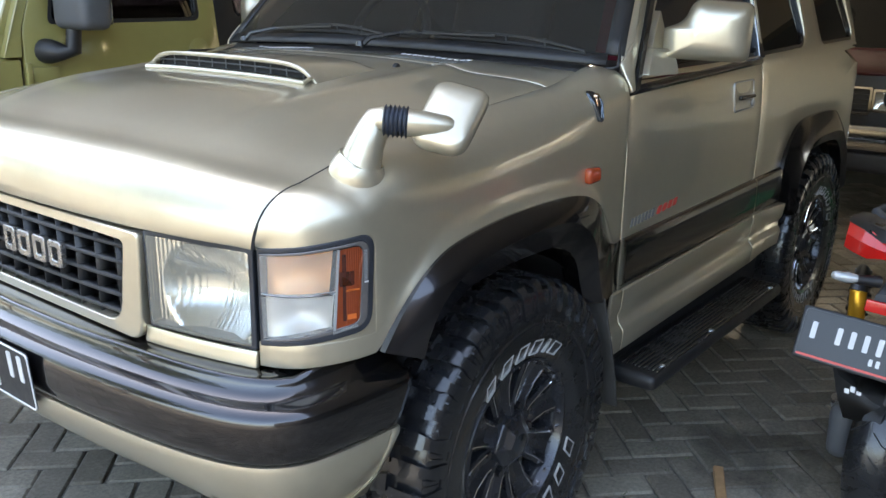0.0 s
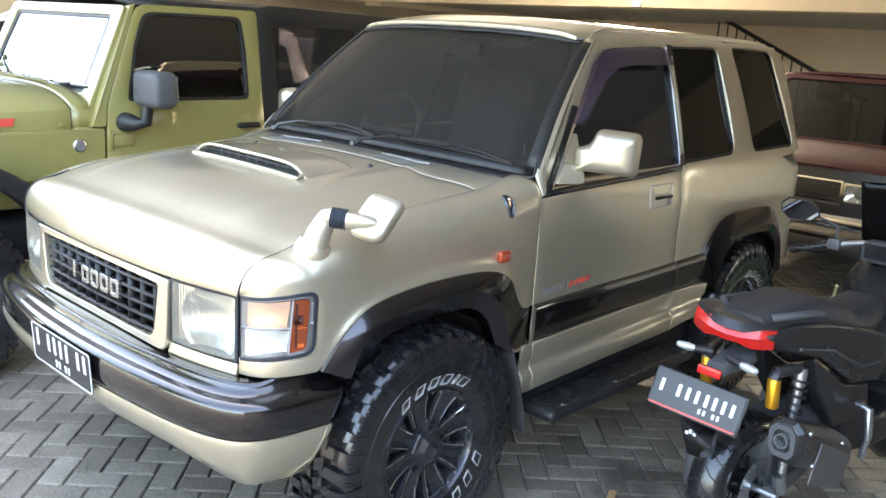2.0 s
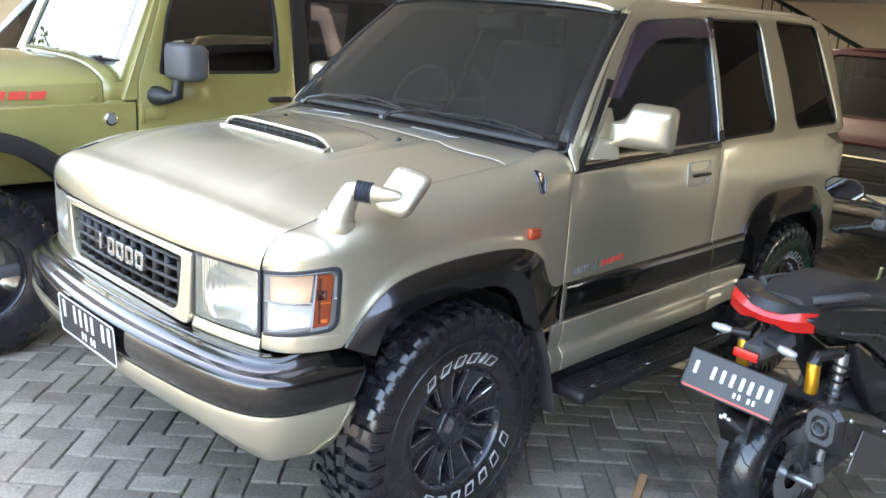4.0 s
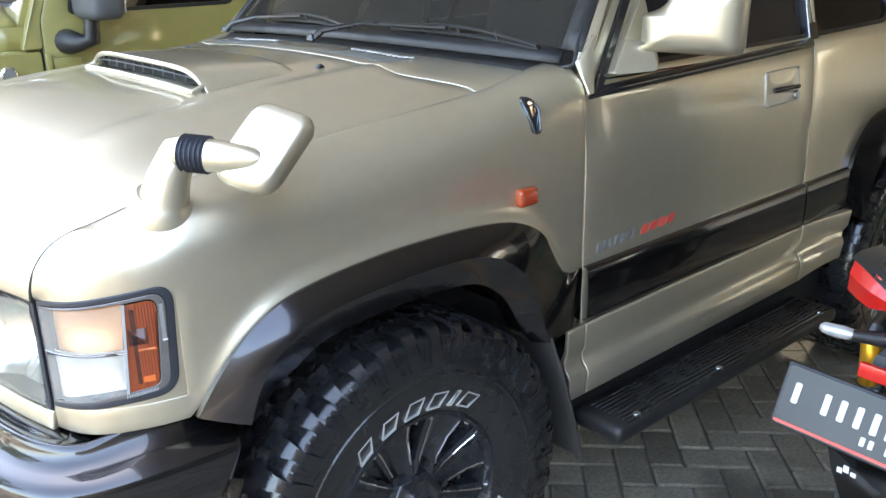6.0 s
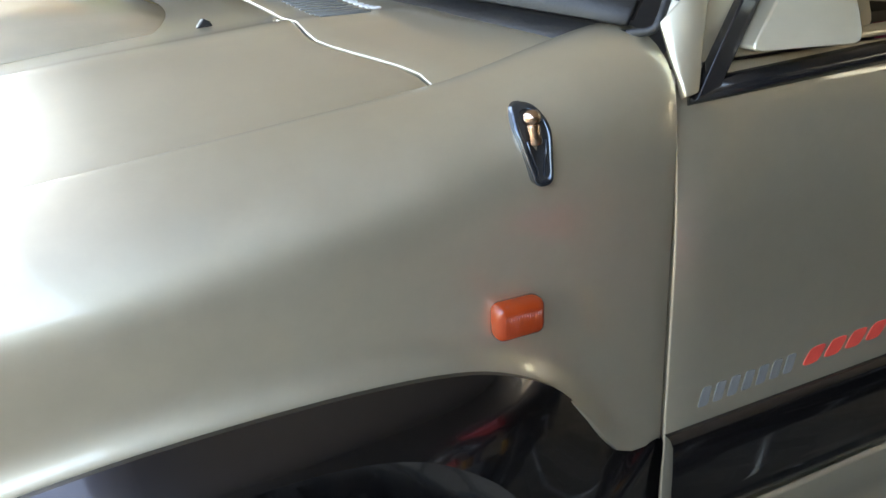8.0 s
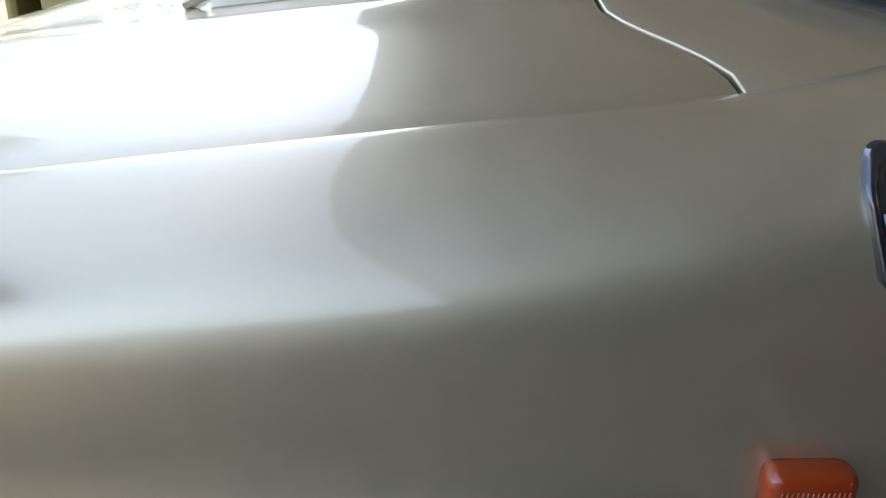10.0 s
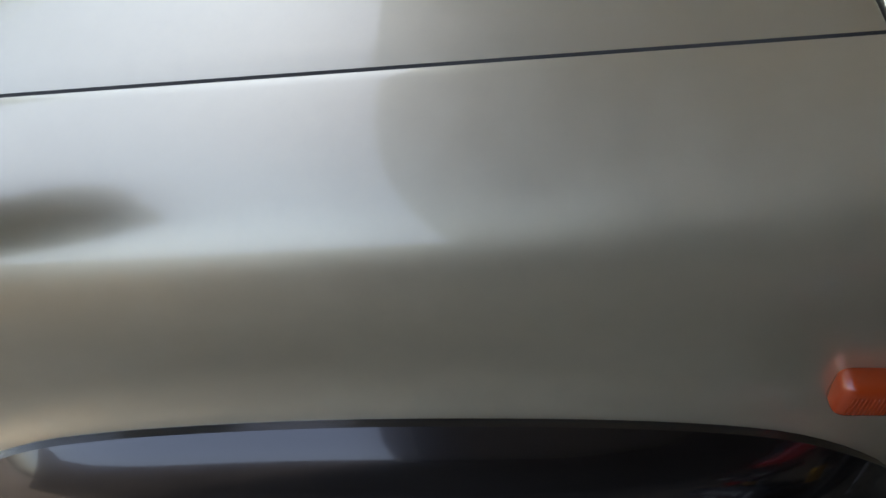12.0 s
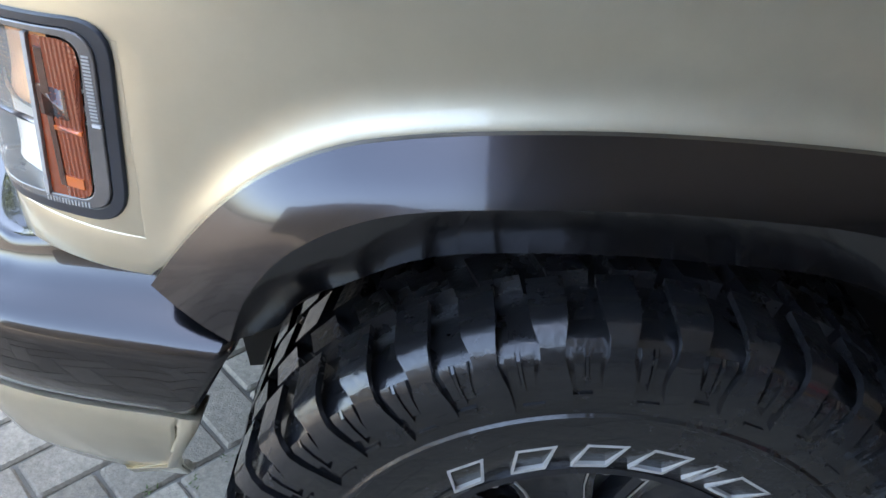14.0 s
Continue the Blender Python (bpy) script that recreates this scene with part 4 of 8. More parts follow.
plate(suv, 0.43, 0.135, Matrix.Translation((-0.822, 0.868, 0.655)) @ Matrix.Rotation(radians(-90), 4, "Z") @ Matrix.Rotation(radians(4), 4, "X"))
bm = bmesh.new()
box(bm, (-0.808, 0.868, 0.69), (0.02, 0.30, 0.03), 0.004)
part("plate_bracket", bm, BLACK, suv)


# ---- flares, strips, skirts, steps ----
def flare(outer, ridge, inner, y0, y1, y2, nseg=60, front=0.0):
    """A wheel-arch flare: a raked face, a ridge, an under-face and a lip turned inwards."""
    def fn(u, v):
        o, r, i = at_span(outer, u), at_span(ridge, u), at_span(inner, u)
        rows = [(*o, y0 + 0.02), (*o, y0)]
        for k in range(1, 7):
            t = k / 6
            b = 0.004 * math.sin(t * math.pi)
            rows.append((o[0] + (r[0] - o[0]) * t, o[1] + (r[1] - o[1]) * t, y0 + (y1 - y0) * t - b))
        for k in range(1, 4):
            t = k / 3
            rows.append((r[0] + (i[0] - r[0]) * t, r[1] + (i[1] - r[1]) * t, y1 + (y2 - y1) * t))
        rows.append((*i, y2 + 0.05))
        p = rows[round(v * (len(rows) - 1))]
        # its front end draws in with the nose, its rear end runs out into the side strip
        w = (nose_side(o[0]) + 0.006 * smooth(-0.34, -0.47, o[0]) if front else 0.0) + (0.022 * smooth(0.34, 0.50, o[0]) if front else 0.0)
        return (p[0], p[2] + w, p[1])
    return grid(fn, nseg, 11)


FO = spline([(-0.450, 0.786), (-0.42, 0.832), (-0.385, 0.878), (-0.346, 0.916), (-0.29, 0.949), (-0.23, 0.966), (-0.15, 0.978), (-0.05, 0.987), (0.06, 0.990), (0.16, 0.9885), (0.25, 0.981), (0.315, 0.965), (0.375, 0.932), (0.42, 0.884), (0.469, 0.818), (0.505, 0.804), (0.541, 0.804), (0.541, 0.735), (0.541, 0.664)], 4)
FR = spline([(-0.372, 0.757), (-0.355, 0.812), (-0.325, 0.860), (-0.290, 0.891), (-0.245, 0.914), (-0.195, 0.926), (-0.13, 0.934), (-0.045, 0.941), (0.05, 0.943), (0.13, 0.940), (0.195, 0.926), (0.245, 0.900), (0.290, 0.862), (0.325, 0.815), (0.355, 0.762), (0.372, 0.715), (0.383, 0.690), (0.388, 0.675), (0.392, 0.664)], 4)
FI = spline([(-0.345, 0.752), (-0.322, 0.796), (-0.292, 0.824), (-0.262, 0.846), (-0.225, 0.866), (-0.182, 0.878), (-0.12, 0.886), (-0.04, 0.892), (0.045, 0.893), (0.12, 0.891), (0.18, 0.880), (0.225, 0.858), (0.265, 0.825), (0.298, 0.785), (0.328, 0.740), (0.348, 0.700), (0.360, 0.682), (0.366, 0.672), (0.372, 0.664)], 4)
# the under-face leans well inwards
FI = [(r[0] + (i[0] - r[0]) * 1.36, r[1] + (i[1] - r[1]) * 1.36) for r, i in zip(FR, FI)]
RO = spline([(1.885, 0.664), (1.885, 0.74), (1.90, 0.81), (1.955, 0.90), (2.06, 0.972), (2.22, 0.994), (2.45, 0.994), (2.60, 0.974), (2.71, 0.90), (2.77, 0.80), (2.80, 0.66)], 5)
RR = [(2.33 + (p[0] - 2.33) * 0.82, 0.40 + (p[1] - 0.40) * 0.86) for p in RO]
RI = [(2.33 + (p[0] - 2.33) * 0.75, 0.40 + (p[1] - 0.40) * 0.79) for p in RO]
for s in (1, -1):
    fix = (lambda b: mirrored(b)) if s < 0 else (lambda b: b)
    part("front_flare", fix(flare(FO, FR, FI, -0.022, -0.057, -0.022, front=0.040)), DARKTRIM, suv, "dark bronze wheel-arch flare", sharp=24)
    part("rear_flare", fix(flare(RO, RR, RI, -0.014, -0.062, -0.046)), DARKTRIM, suv, "dark bronze wheel-arch flare", sharp=24)
    for x0, x1 in ((0.5450, 1.5965), (1.6035, 1.888)):
        bm = grid(lambda u, v: (x0 + (x1 - x0) * u, (0.004, -0.010, -0.016, -0.018, -0.018, -0.016, -0.010, 0.004)[round(v * 7)], 0.664 + (0.0, 0.002, 0.010, 0.045, 0.095, 0.130, 0.138, 0.140)[round(v * 7)] + 0.012 * (x0 + (x1 - x0) * u - 0.545)), 8, 7)
        part("side_strip", fix(bm), DARKTRIM, suv, "dark bronze side strip", sharp=50)
    # lower door skirt, in two lengths, and the spat before the rear wheel
    sk = [(0.66, -0.012), (0.655, -0.019), (0.60, -0.016), (0.575, -0.006), (0.555, -0.010), (0.545, -0.020), (0.53, -0.028), (0.475, -0.024), (0.455, 0.0)]
    for x0, x1 in ((0.4785, 0.5405), (0.5455, 1.5955)):
        bm = grid(lambda u, v: (x0 + (x1 - x0) * u, sk[round(v * 8)][1], sk[round(v * 8)][0] + 0.018 * (x0 - 0.5 + (x1 - x0) * u)), 6, 8)
        part("door_skirt", fix(bm), GOLD, suv, sharp=40, solid=-0.012, bevel=0.002)
    bm = grid(lambda u, v: (1.6025 + (0.20 + 0.085 * (1 - v)) * u, sk[round(v * 8)][1] - 0.028 * u ** 2 * (1 if 0 < v < 1 else 0), sk[round(v * 8)][0] + 0.02 + 0.04 * u * v), 8, 8)
    part("rear_spat", fix(bm), GOLD, suv, "champagne spat before the rear wheel", sharp=40, solid=-0.012, bevel=0.002)
    # running board
    bm = bmesh.new()
    box(bm, (1.10, -0.055, 0.395), (1.12, 0.165, 0.05), 0.02, 3)
    board = part("running_board", fix(bm), BLACK, suv, "black ribbed running board")
    bm = bmesh.new()
    for k in range(9):
        box(bm, (1.10, -0.125 + k * 0.014, 0.421), (1.04, 0.006, 0.006), 0.001, 1)
    part("board_rib", fix(bm), RUBBER, board)
    for xx in (0.63, 1.0, 1.57):
        bm = bmesh.new()
        lathe(bm, [(0, 0.006), (0.009, 0.005), (0.011, 0.0)], 12, Matrix.Translation((xx, -0.118, 0.420)) @ Matrix.Rotation(radians(90), 4, "X"))
        part("board_bolt", fix(bm), STEEL, board)
    # mud flap behind the front wheel
    bm = grid(lambda u, v: (0.395 + 0.115 * v + 0.01 * math.sin(v * 3), -0.036 + 0.20 * u - 0.004 * v, 0.672 - 0.362 * v), 6, 10)
    part("mud_flap", fix(bm), FLAPRUBBER, suv, "worn rubber mud flap", solid=0.008, bevel=0.002)
    # wheel-arch liner, and a near-black disc for the shade deep inside
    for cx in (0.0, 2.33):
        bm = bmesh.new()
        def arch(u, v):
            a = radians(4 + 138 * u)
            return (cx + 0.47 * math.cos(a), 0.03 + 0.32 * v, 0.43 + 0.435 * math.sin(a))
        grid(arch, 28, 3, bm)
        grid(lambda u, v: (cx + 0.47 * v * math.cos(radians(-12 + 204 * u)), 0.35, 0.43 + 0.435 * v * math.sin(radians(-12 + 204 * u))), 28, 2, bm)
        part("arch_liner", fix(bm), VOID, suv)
    if s > 0:
        bm = bmesh.new()
        tube(bm, [(0.405, 0.02, 0.66), (0.40, 0.03, 0.72), (0.37, 0.04, 0.79), (0.33, 0.05, 0.83)], 0.008, 8)
        part("arch_pipe", bm, GLOSSBLACK, suv)


# ---- wheels ----
def polar(r, a, h):
    return Vector((r * math.cos(a), h, r * math.sin(a)))


def sector(bm, prof, a0, a1, skew=0.0):
    """A block with a (radius, height) outline between two angles."""
    lo = [bm.verts.new(polar(r, a0 + skew * h, h)) for r, h in prof]
    hi = [bm.verts.new(polar(r, a1 + skew * h, h)) for r, h in prof]
    n = len(prof)
    bm.faces.new(lo)
    bm.faces.new(hi[::-1])
    for i in range(n):
        bm.faces.new((lo[(i + 1) % n], lo[i], hi[i], hi[(i + 1) % n]))


def wall_block(bm, rows, depth, sgn):
    """A raised piece on a tyre's shoulder: rows of (radius, height, angle, angle), its sides sunk by depth."""
    top = [(bm.verts.new(polar(r, p, h)), bm.verts.new(polar(r, q, h))) for r, h, p, q in rows]
    low = []
    for i, (r, h, p, q) in enumerate(rows):
        up, dn = rows[max(i - 1, 0)], rows[min(i + 1, len(rows) - 1)]
        t = Vector((dn[0] - up[0], dn[1] - up[1])).normalized()
        n = Vector((-t.y, t.x)) if -t.y * 0.5 + t.x * sgn > 0 else Vector((t.y, -t.x))
        low.append((bm.verts.new(polar(r - n.x * depth, p, h - n.y * depth)), bm.verts.new(polar(r - n.x * depth, q, h - n.y * depth))))
    for i in range(len(rows) - 1):
        bm.faces.new((top[i][0], top[i][1], top[i + 1][1], top[i + 1][0]))
        bm.faces.new((top[i][0], top[i + 1][0], low[i + 1][0], low[i][0]))
        bm.faces.new((top[i][1], low[i][1], low[i + 1][1], top[i + 1][1]))
    bm.faces.new((top[0][0], low[0][0], low[0][1], top[0][1]))
    bm.faces.new((top[-1][0], top[-1][1], low[-1][1], low[-1][0]))


def wheel(name, parent, m):
    """A mud tyre on a black eight-spoke alloy rim; the outer face looks along local -y."""
    w = new(name)
    w.parent = parent
    w.matrix_basis = m
    w["label"] = "mud-terrain tyre on a black alloy rim"
    bm = bmesh.new()
    side = [(0.205, -0.108), (0.213, -0.116), (0.225, -0.119), (0.232, -0.124), (0.262, -0.132), (0.300, -0.1345), (0.303, -0.137), (0.307, -0.137), (0.310, -0.1345), (0.335, -0.1372), (0.355, -0.1362), (0.372, -0.1315), (0.384, -0.123), (0.390, -0.110), (0.392, -0.07), (0.394, 0.0)]
    lathe(bm, side + [(r, -h) for r, h in side[-2::-1]], 120)
    tyre = part("tyre", bm, RUBBER, w, "black mud-terrain tyre", sharp=30)
    bm = bmesh.new()
    N = 40
    for k in range(N):
        a = 2 * math.pi * k / N
        long = k % 2 == 0
        for sgn in (-1, 1):
            b = a + (0 if sgn < 0 else math.pi / N)
            # wavy lug that runs from the tread over the shoulder down the sidewall
            lug = [(0.411, 0.056, -0.040, 0.050), (0.411, 0.106, -0.046, 0.044), (0.407, 0.119, -0.042, 0.040), (0.397, 0.1295, -0.036, 0.030), (0.384, 0.1365, -0.030, 0.030),
                   (0.371, 0.1405, -0.036, 0.042), (0.358, 0.1425, -0.044, 0.046), (0.346, 0.1428, -0.046, 0.040), (0.334, 0.1422, -0.044, 0.030)]
            if long:
                lug += [(0.331, 0.1420, -0.044, 0.028), (0.3305, 0.1420, -0.044, -0.004), (0.324, 0.1412, -0.044, -0.008)]
            wall_block(bm, [(r, sgn * h, b + p * 0.92, b + q * 0.92) for r, h, p, q in lug], 0.0075, sgn)
            # stepped bars in the hollow between two lugs, parted by a slit
            c = b + math.pi / N
            for p, q, low in ((-0.036, -0.007, 0.353), (-0.004, 0.004, 0.347), (0.008, 0.034, 0.355)):
                rise = 0.0022 if p == -0.004 else 0.0
                wall_block(bm, [(0.388, sgn * 0.1290, c + p, c + q), (0.383, sgn * (0.1335 + rise), c + p, c + q), (0.370, sgn * (0.1372 + rise), c + p * 0.85, c + q * 0.85), (low, sgn * (0.1392 + rise), c + p * 0.8, c + q * 0.8)], 0.006, sgn)
            if long:
                wall_block(bm, [(0.3400, sgn * 0.1395, c - 0.018, c + 0.045), (0.3365, sgn * 0.1398, c - 0.018, c + 0.045)], 0.003, sgn)
            else:
                wall_block(bm, [(0.3300, sgn * 0.1385, c - 0.045, c + 0.016), (0.3265, sgn * 0.1385, c - 0.045, c + 0.016)], 0.003, sgn)
            sector(bm, [(r, sgn * h) for r, h in ((0.4105, 0.048), (0.4105, 0.006), (0.388, 0.004), (0.388, 0.050))], b - 0.055, b + 0.040, -0.9 * sgn)
    part("tread", bm, RUBBER, tyre, "chunky tread lugs", sharp=32)
    # plain raised white outlines where the lettering stands
    marks = [radians(d) for d in (122, 106, 91, 77, 66, 56)] + [radians(-d) for d in (28, 46, 62, 78, 94, 110, 126)]
    for i, a in enumerate(marks):
        hw = (0.019 if i < 6 else 0.019) * (0.3 if i == 4 else 1)
        sl = 0.008
        pts = [(-hw - sl, -0.018), (hw - sl, -0.018), (hw + sl, 0.018), (-hw + sl, 0.018)]
        inn = [(p * (0.84 if abs(hw) > 0.012 else 0.5), q * 0.80) for p, q in pts]
        pl = lambda p, q, d: polar(0.247 + q, a - p / 0.247, -0.1285 - 0.0022 * (q / 0.02) - d)
        part("sidewall_mark", ring(bmesh.new(), pts, inn, pl, 0.0022, -0.003), MARKWHITE, tyre)
    # rim
    bm = bmesh.new()
    lathe(bm, [(0.216, -0.112), (0.214, -0.118), (0.207, -0.119), (0.203, -0.112), (0.198, -0.085), (0.190, -0.06), (0.188, 0.05), (0.200, 0.09), (0.214, 0.11), (0.216, 0.11)], 72)
    rim = part("rim", bm, RIMBLACK, w, "gloss black alloy rim", sharp=30)
    bm = bmesh.new()
    lathe(bm, [(0.0, -0.028), (0.186, -0.030)], 48)
    part("brake_shadow_plate", bm, VOID, rim)
    bm = bmesh.new()
    lathe(bm, [(0.0, -0.045), (0.13, -0.045), (0.132, -0.04)], 40)
    part("brake_disc", bm, STEEL, rim)
    for k in range(8):
        a = 2 * math.pi * (k + 0.3) / 8
        M = Matrix.Rotation(-a, 4, "Y")
        bm = bmesh.new()
        pts = [(0.050, 0.028, -0.092), (0.10, 0.034, -0.085), (0.15, 0.043, -0.089), (0.197, 0.058, -0.101)]
        rows = []
        for r, hw, h in pts:
            rows.append([bm.verts.new(M @ Vector(c)) for c in ((r, h + 0.035, -hw), (r, h + 0.004, -hw), (r, h, -hw * 0.75), (r, h + 0.010, -hw * 0.25), (r, h + 0.010, hw * 0.25), (r, h, hw * 0.75), (r, h + 0.004, hw), (r, h + 0.035, hw))])
        for i in range(3):
            for j in range(7):
                bm.faces.new((rows[i][j], rows[i][j + 1], rows[i + 1][j + 1], rows[i + 1][j]))
        spoke = part("spoke", bm, RIMBLACK, rim, sharp=20)
        bm = bmesh.new()
        for sg in (-1, 1):
            tube(bm, [M @ Vector((0.086, -0.0880, sg * 0.0245)), M @ Vector((0.10, -0.0857, sg * 0.0256)), M @ Vector((0.15, -0.0897, sg * 0.0323)), M @ Vector((0.190, -0.0995, sg * 0.0425))], 0.0021, 6)
        part("milled_edge", bm, CHROME, spoke, "bright milled edge")
    bm = bmesh.new()
    lathe(bm, [(0.0, -0.122), (0.036, -0.122), (0.044, -0.114), (0.056, -0.104), (0.072, -0.098), (0.076, -0.080), (0.076, -0.05)], 6)
    part("hub_cap", bm, RIMBLACK, rim, "black hexagonal hub cap", bevel=0.003, sharp=20)
    bm = bmesh.new()
    lathe(bm, [(0.0, -0.1245), (0.024, -0.1235), (0.030, -0.120)], 24)
    part("hub_emblem", bm, DARKCHROME, rim, "plain dull metal emblem")
    for k in range(16):
        a = 2 * math.pi * (k // 2 + 0.3) / 8 + math.pi / 8 + (0.10 if k % 2 else -0.10)
        bm = bmesh.new()
        lathe(bm, [(0.0, -0.1125), (0.004, -0.111), (0.005, -0.104)], 8, Matrix.Translation(polar(0.199, a, 0)))
        part("rim_bolt", bm, CHROME, rim)
    for k in range(6):
        a = 2 * math.pi * k / 6
        bm = bmesh.new()
        lathe(bm, [(0.0, -0.092), (0.009, -0.092), (0.010, -0.06)], 6, Matrix.Translation(polar(0.086, a, 0)))
        part("wheel_nut", bm, GLOSSBLACK, rim)
    return w


wheel("wheel", suv, pose(0.0, 0.080, 0.41, 0, -4, 0))
wheel("wheel", suv, pose(2.33, 0.080, 0.41, 0, 35, 0))
wheel("wheel", suv, pose(0.0, 2 * YC - 0.080, 0.41, 0, 20, 180))
wheel("wheel", suv, pose(2.33, 2 * YC - 0.080, 0.41, 0, 50, 180))
bm = bmesh.new()
tube(bm, [(0, 0.15, 0.41), (0, 1.57, 0.41)], 0.05, 10)
tube(bm, [(2.33, 0.15, 0.41), (2.33, 1.57, 0.41)], 0.06, 10)
part("axle", bm, VOID, suv)


# ---- the champagne car: fittings ----
# bonnet scoop
def scoop(u, v):
    """v from the mouth back to where the scoop dies into the bonnet."""
    y = 0.508 + u * 0.704
    c = abs(u - 0.5) * 2
    x0 = -0.124 + 0.016 * u - 0.008 * (1 - c ** 2)
    x = x0 + (0.152 - 0.05 * c ** 3 - x0) * v
    hgt = 0.040 * (1 - c ** 10) * (1 - 0.72 * v) * (1 - smooth(0.86, 1.0, v)) + 0.001
    return (x, y - 0.02 * (u - 0.5) * v, bonnet_z(x, y) + hgt)


bm = grid(scoop, 36, 18)
bmesh.ops.reverse_faces(bm, faces=bm.faces)
sc = part("bonnet_scoop", bm, GOLD, suv, "champagne bonnet air scoop", solid=0.006, bevel=0.002)
lip = []
for k in range(33):
    u = 0.02 + 0.96 * k / 32
    x, y, z = scoop(u, 0.0)
    lip.append((x - 0.004, y, z - 0.002))
low = [(p[0] - 0.024, p[1], bonnet_z(p[0] - 0.024, p[1]) + 0.004) for p in lip[::-1]]
part("scoop_lip", tube(bmesh.new(), lip + low, 0.006, 8, close=True), GOLD, sc)
# near-black sheet across the mouth paints the scoop's inner shade
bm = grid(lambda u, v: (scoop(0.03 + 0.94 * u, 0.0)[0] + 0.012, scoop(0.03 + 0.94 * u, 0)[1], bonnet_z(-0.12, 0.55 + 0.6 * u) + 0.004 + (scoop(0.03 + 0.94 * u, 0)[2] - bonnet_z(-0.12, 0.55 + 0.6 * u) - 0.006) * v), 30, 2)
part("scoop_mouth_shade", bm, VOID, sc)
bm = bmesh.new()
tube(bm, [(scoop(0.05 + 0.9 * k / 20, 0)[0] + 0.004, scoop(0.05 + 0.9 * k / 20, 0)[1], bonnet_z(-0.12, 0.55 + 0.6 * k / 20) + 0.020) for k in range(21)], 0.0022, 6)
for k in range(11):
    u = 0.07 + 0.86 * k / 10
    x, y, z = scoop(u, 0)
    tube(bm, [(x + 0.006, y, bonnet_z(x, y) + 0.003), (x + 0.006, y, z - 0.004)], 0.0018, 5)
part("scoop_grille", bm, GREYPLASTIC, sc, "dark grey scoop grille")

# washer nozzles and the cowl's louvres
for y in (0.506, 2 * YC - 0.506):
    bm = bmesh.new()
    z = bonnet_z(0.165, y)
    prism(bm, [(0.155, z - 0.002), (0.178, z - 0.002), (0.174, z + 0.006), (0.166, z + 0.011), (0.160, z + 0.005)], y - 0.007, y + 0.007, lambda p, q, d: (p, d, q))
    part("washer_nozzle", bm, BLACK, suv, bevel=0.002)
for y0 in (0.42, 1.06):
    for k in range(12):
        y = y0 + k * 0.022
        c = abs(y - YC) / (YC - 0.126)
        x0 = 0.324 - 0.06 * smooth(1.0, 0.70, c) + 0.035
        z0 = cowl_z(x0 + 0.035, y) + 0.003
        bm = bmesh.new()
        box(bm, (x0 + 0.035, y, z0 - 0.003), (0.07, 0.005, 0.004), 0.001, 1)
        part("cowl_louvre", bm, GREYPRINT, suv)
        bm = bmesh.new()
        box(bm, (x0 + 0.078, y, z0 + 0.001), (0.012, 0.012, 0.003), 0.001, 1)
        part("cowl_slot", bm, PLATEWHITE, suv)

# black glazing strip round the windscreen
def screen_pt(u, v, o=0.0):
    a, b = np.array(screen_base(0.075 + u * 2 * (YC - 0.075))), np.array(screen_top(0.215 + u * 2 * (YC - 0.215)))
    p = a * (1 - v) + b * v + np.array((-0.02, 0, 0.01)) * math.sin(v * math.pi)
    return (p[0] - 0.72 * o, p[1], p[2] + 0.70 * o)


bm = bmesh.new()
grid(lambda u, v: screen_pt(u, -0.015 + 0.055 * v, 0.004), 24, 2, bm)
grid(lambda u, v: screen_pt(u, 0.972 + 0.04 * v, 0.004), 24, 1, bm)
grid(lambda u, v: screen_pt(-0.027 + 0.032 * v, 0.045 + 0.955 * u, 0.004), 12, 1, bm)
grid(lambda u, v: screen_pt(0.995 + 0.032 * v, 0.045 + 0.955 * u, 0.004), 12, 1, bm)
part("screen_gasket", bm, BLACK, suv, solid=0.006)
bm = bmesh.new()
tube(bm, [screen_pt(k / 24, 1.008, 0.008) for k in range(25)], 0.004, 6)
part("screen_trim", bm, STEEL, suv)
# cowl gutter below the glass
bm = grid(lambda u, v: tuple(np.array(screen_pt(u, -0.02, 0.003)) + np.array((-0.034 * v, 0, -0.022 * v))), 30, 2)
part("cowl_gutter", bm, BLACK, suv, solid=0.006)
# rubber seal along the foot of the glass, turned up into the pillars
half = [screen_base(YC - (YC - 0.10) * k / 16) for k in range(17)]
half = [(p[0] - 0.006, p[1], p[2] - 0.018) for p in half] + [(0.527, 0.062, 1.271), (0.537, 0.046, 1.275), (0.546, 0.045, 1.288), (0.60, 0.072, 1.352), (0.75, 0.122, 1.50), (0.90, 0.17, 1.645), (1.02, 0.208, 1.755)]
for s in (1, -1):
    bm = tube(bmesh.new(), spline(half, 3), 0.0048, 10)
    part("windscreen_seal", mirrored(bm) if s < 0 else bm, BLACK, suv, "black rubber windscreen seal")
# cowl end seam
for s in (1, -1):
    bm = tube(bmesh.new(), [(0.500, 0.104, 1.270), (0.480, 0.100, 1.264), (0.455, 0.105, 1.259), (0.42, 0.114, 1.250)], 0.0025, 6)
    part("cowl_seam", mirrored(bm) if s < 0 else bm, BLACK, suv)


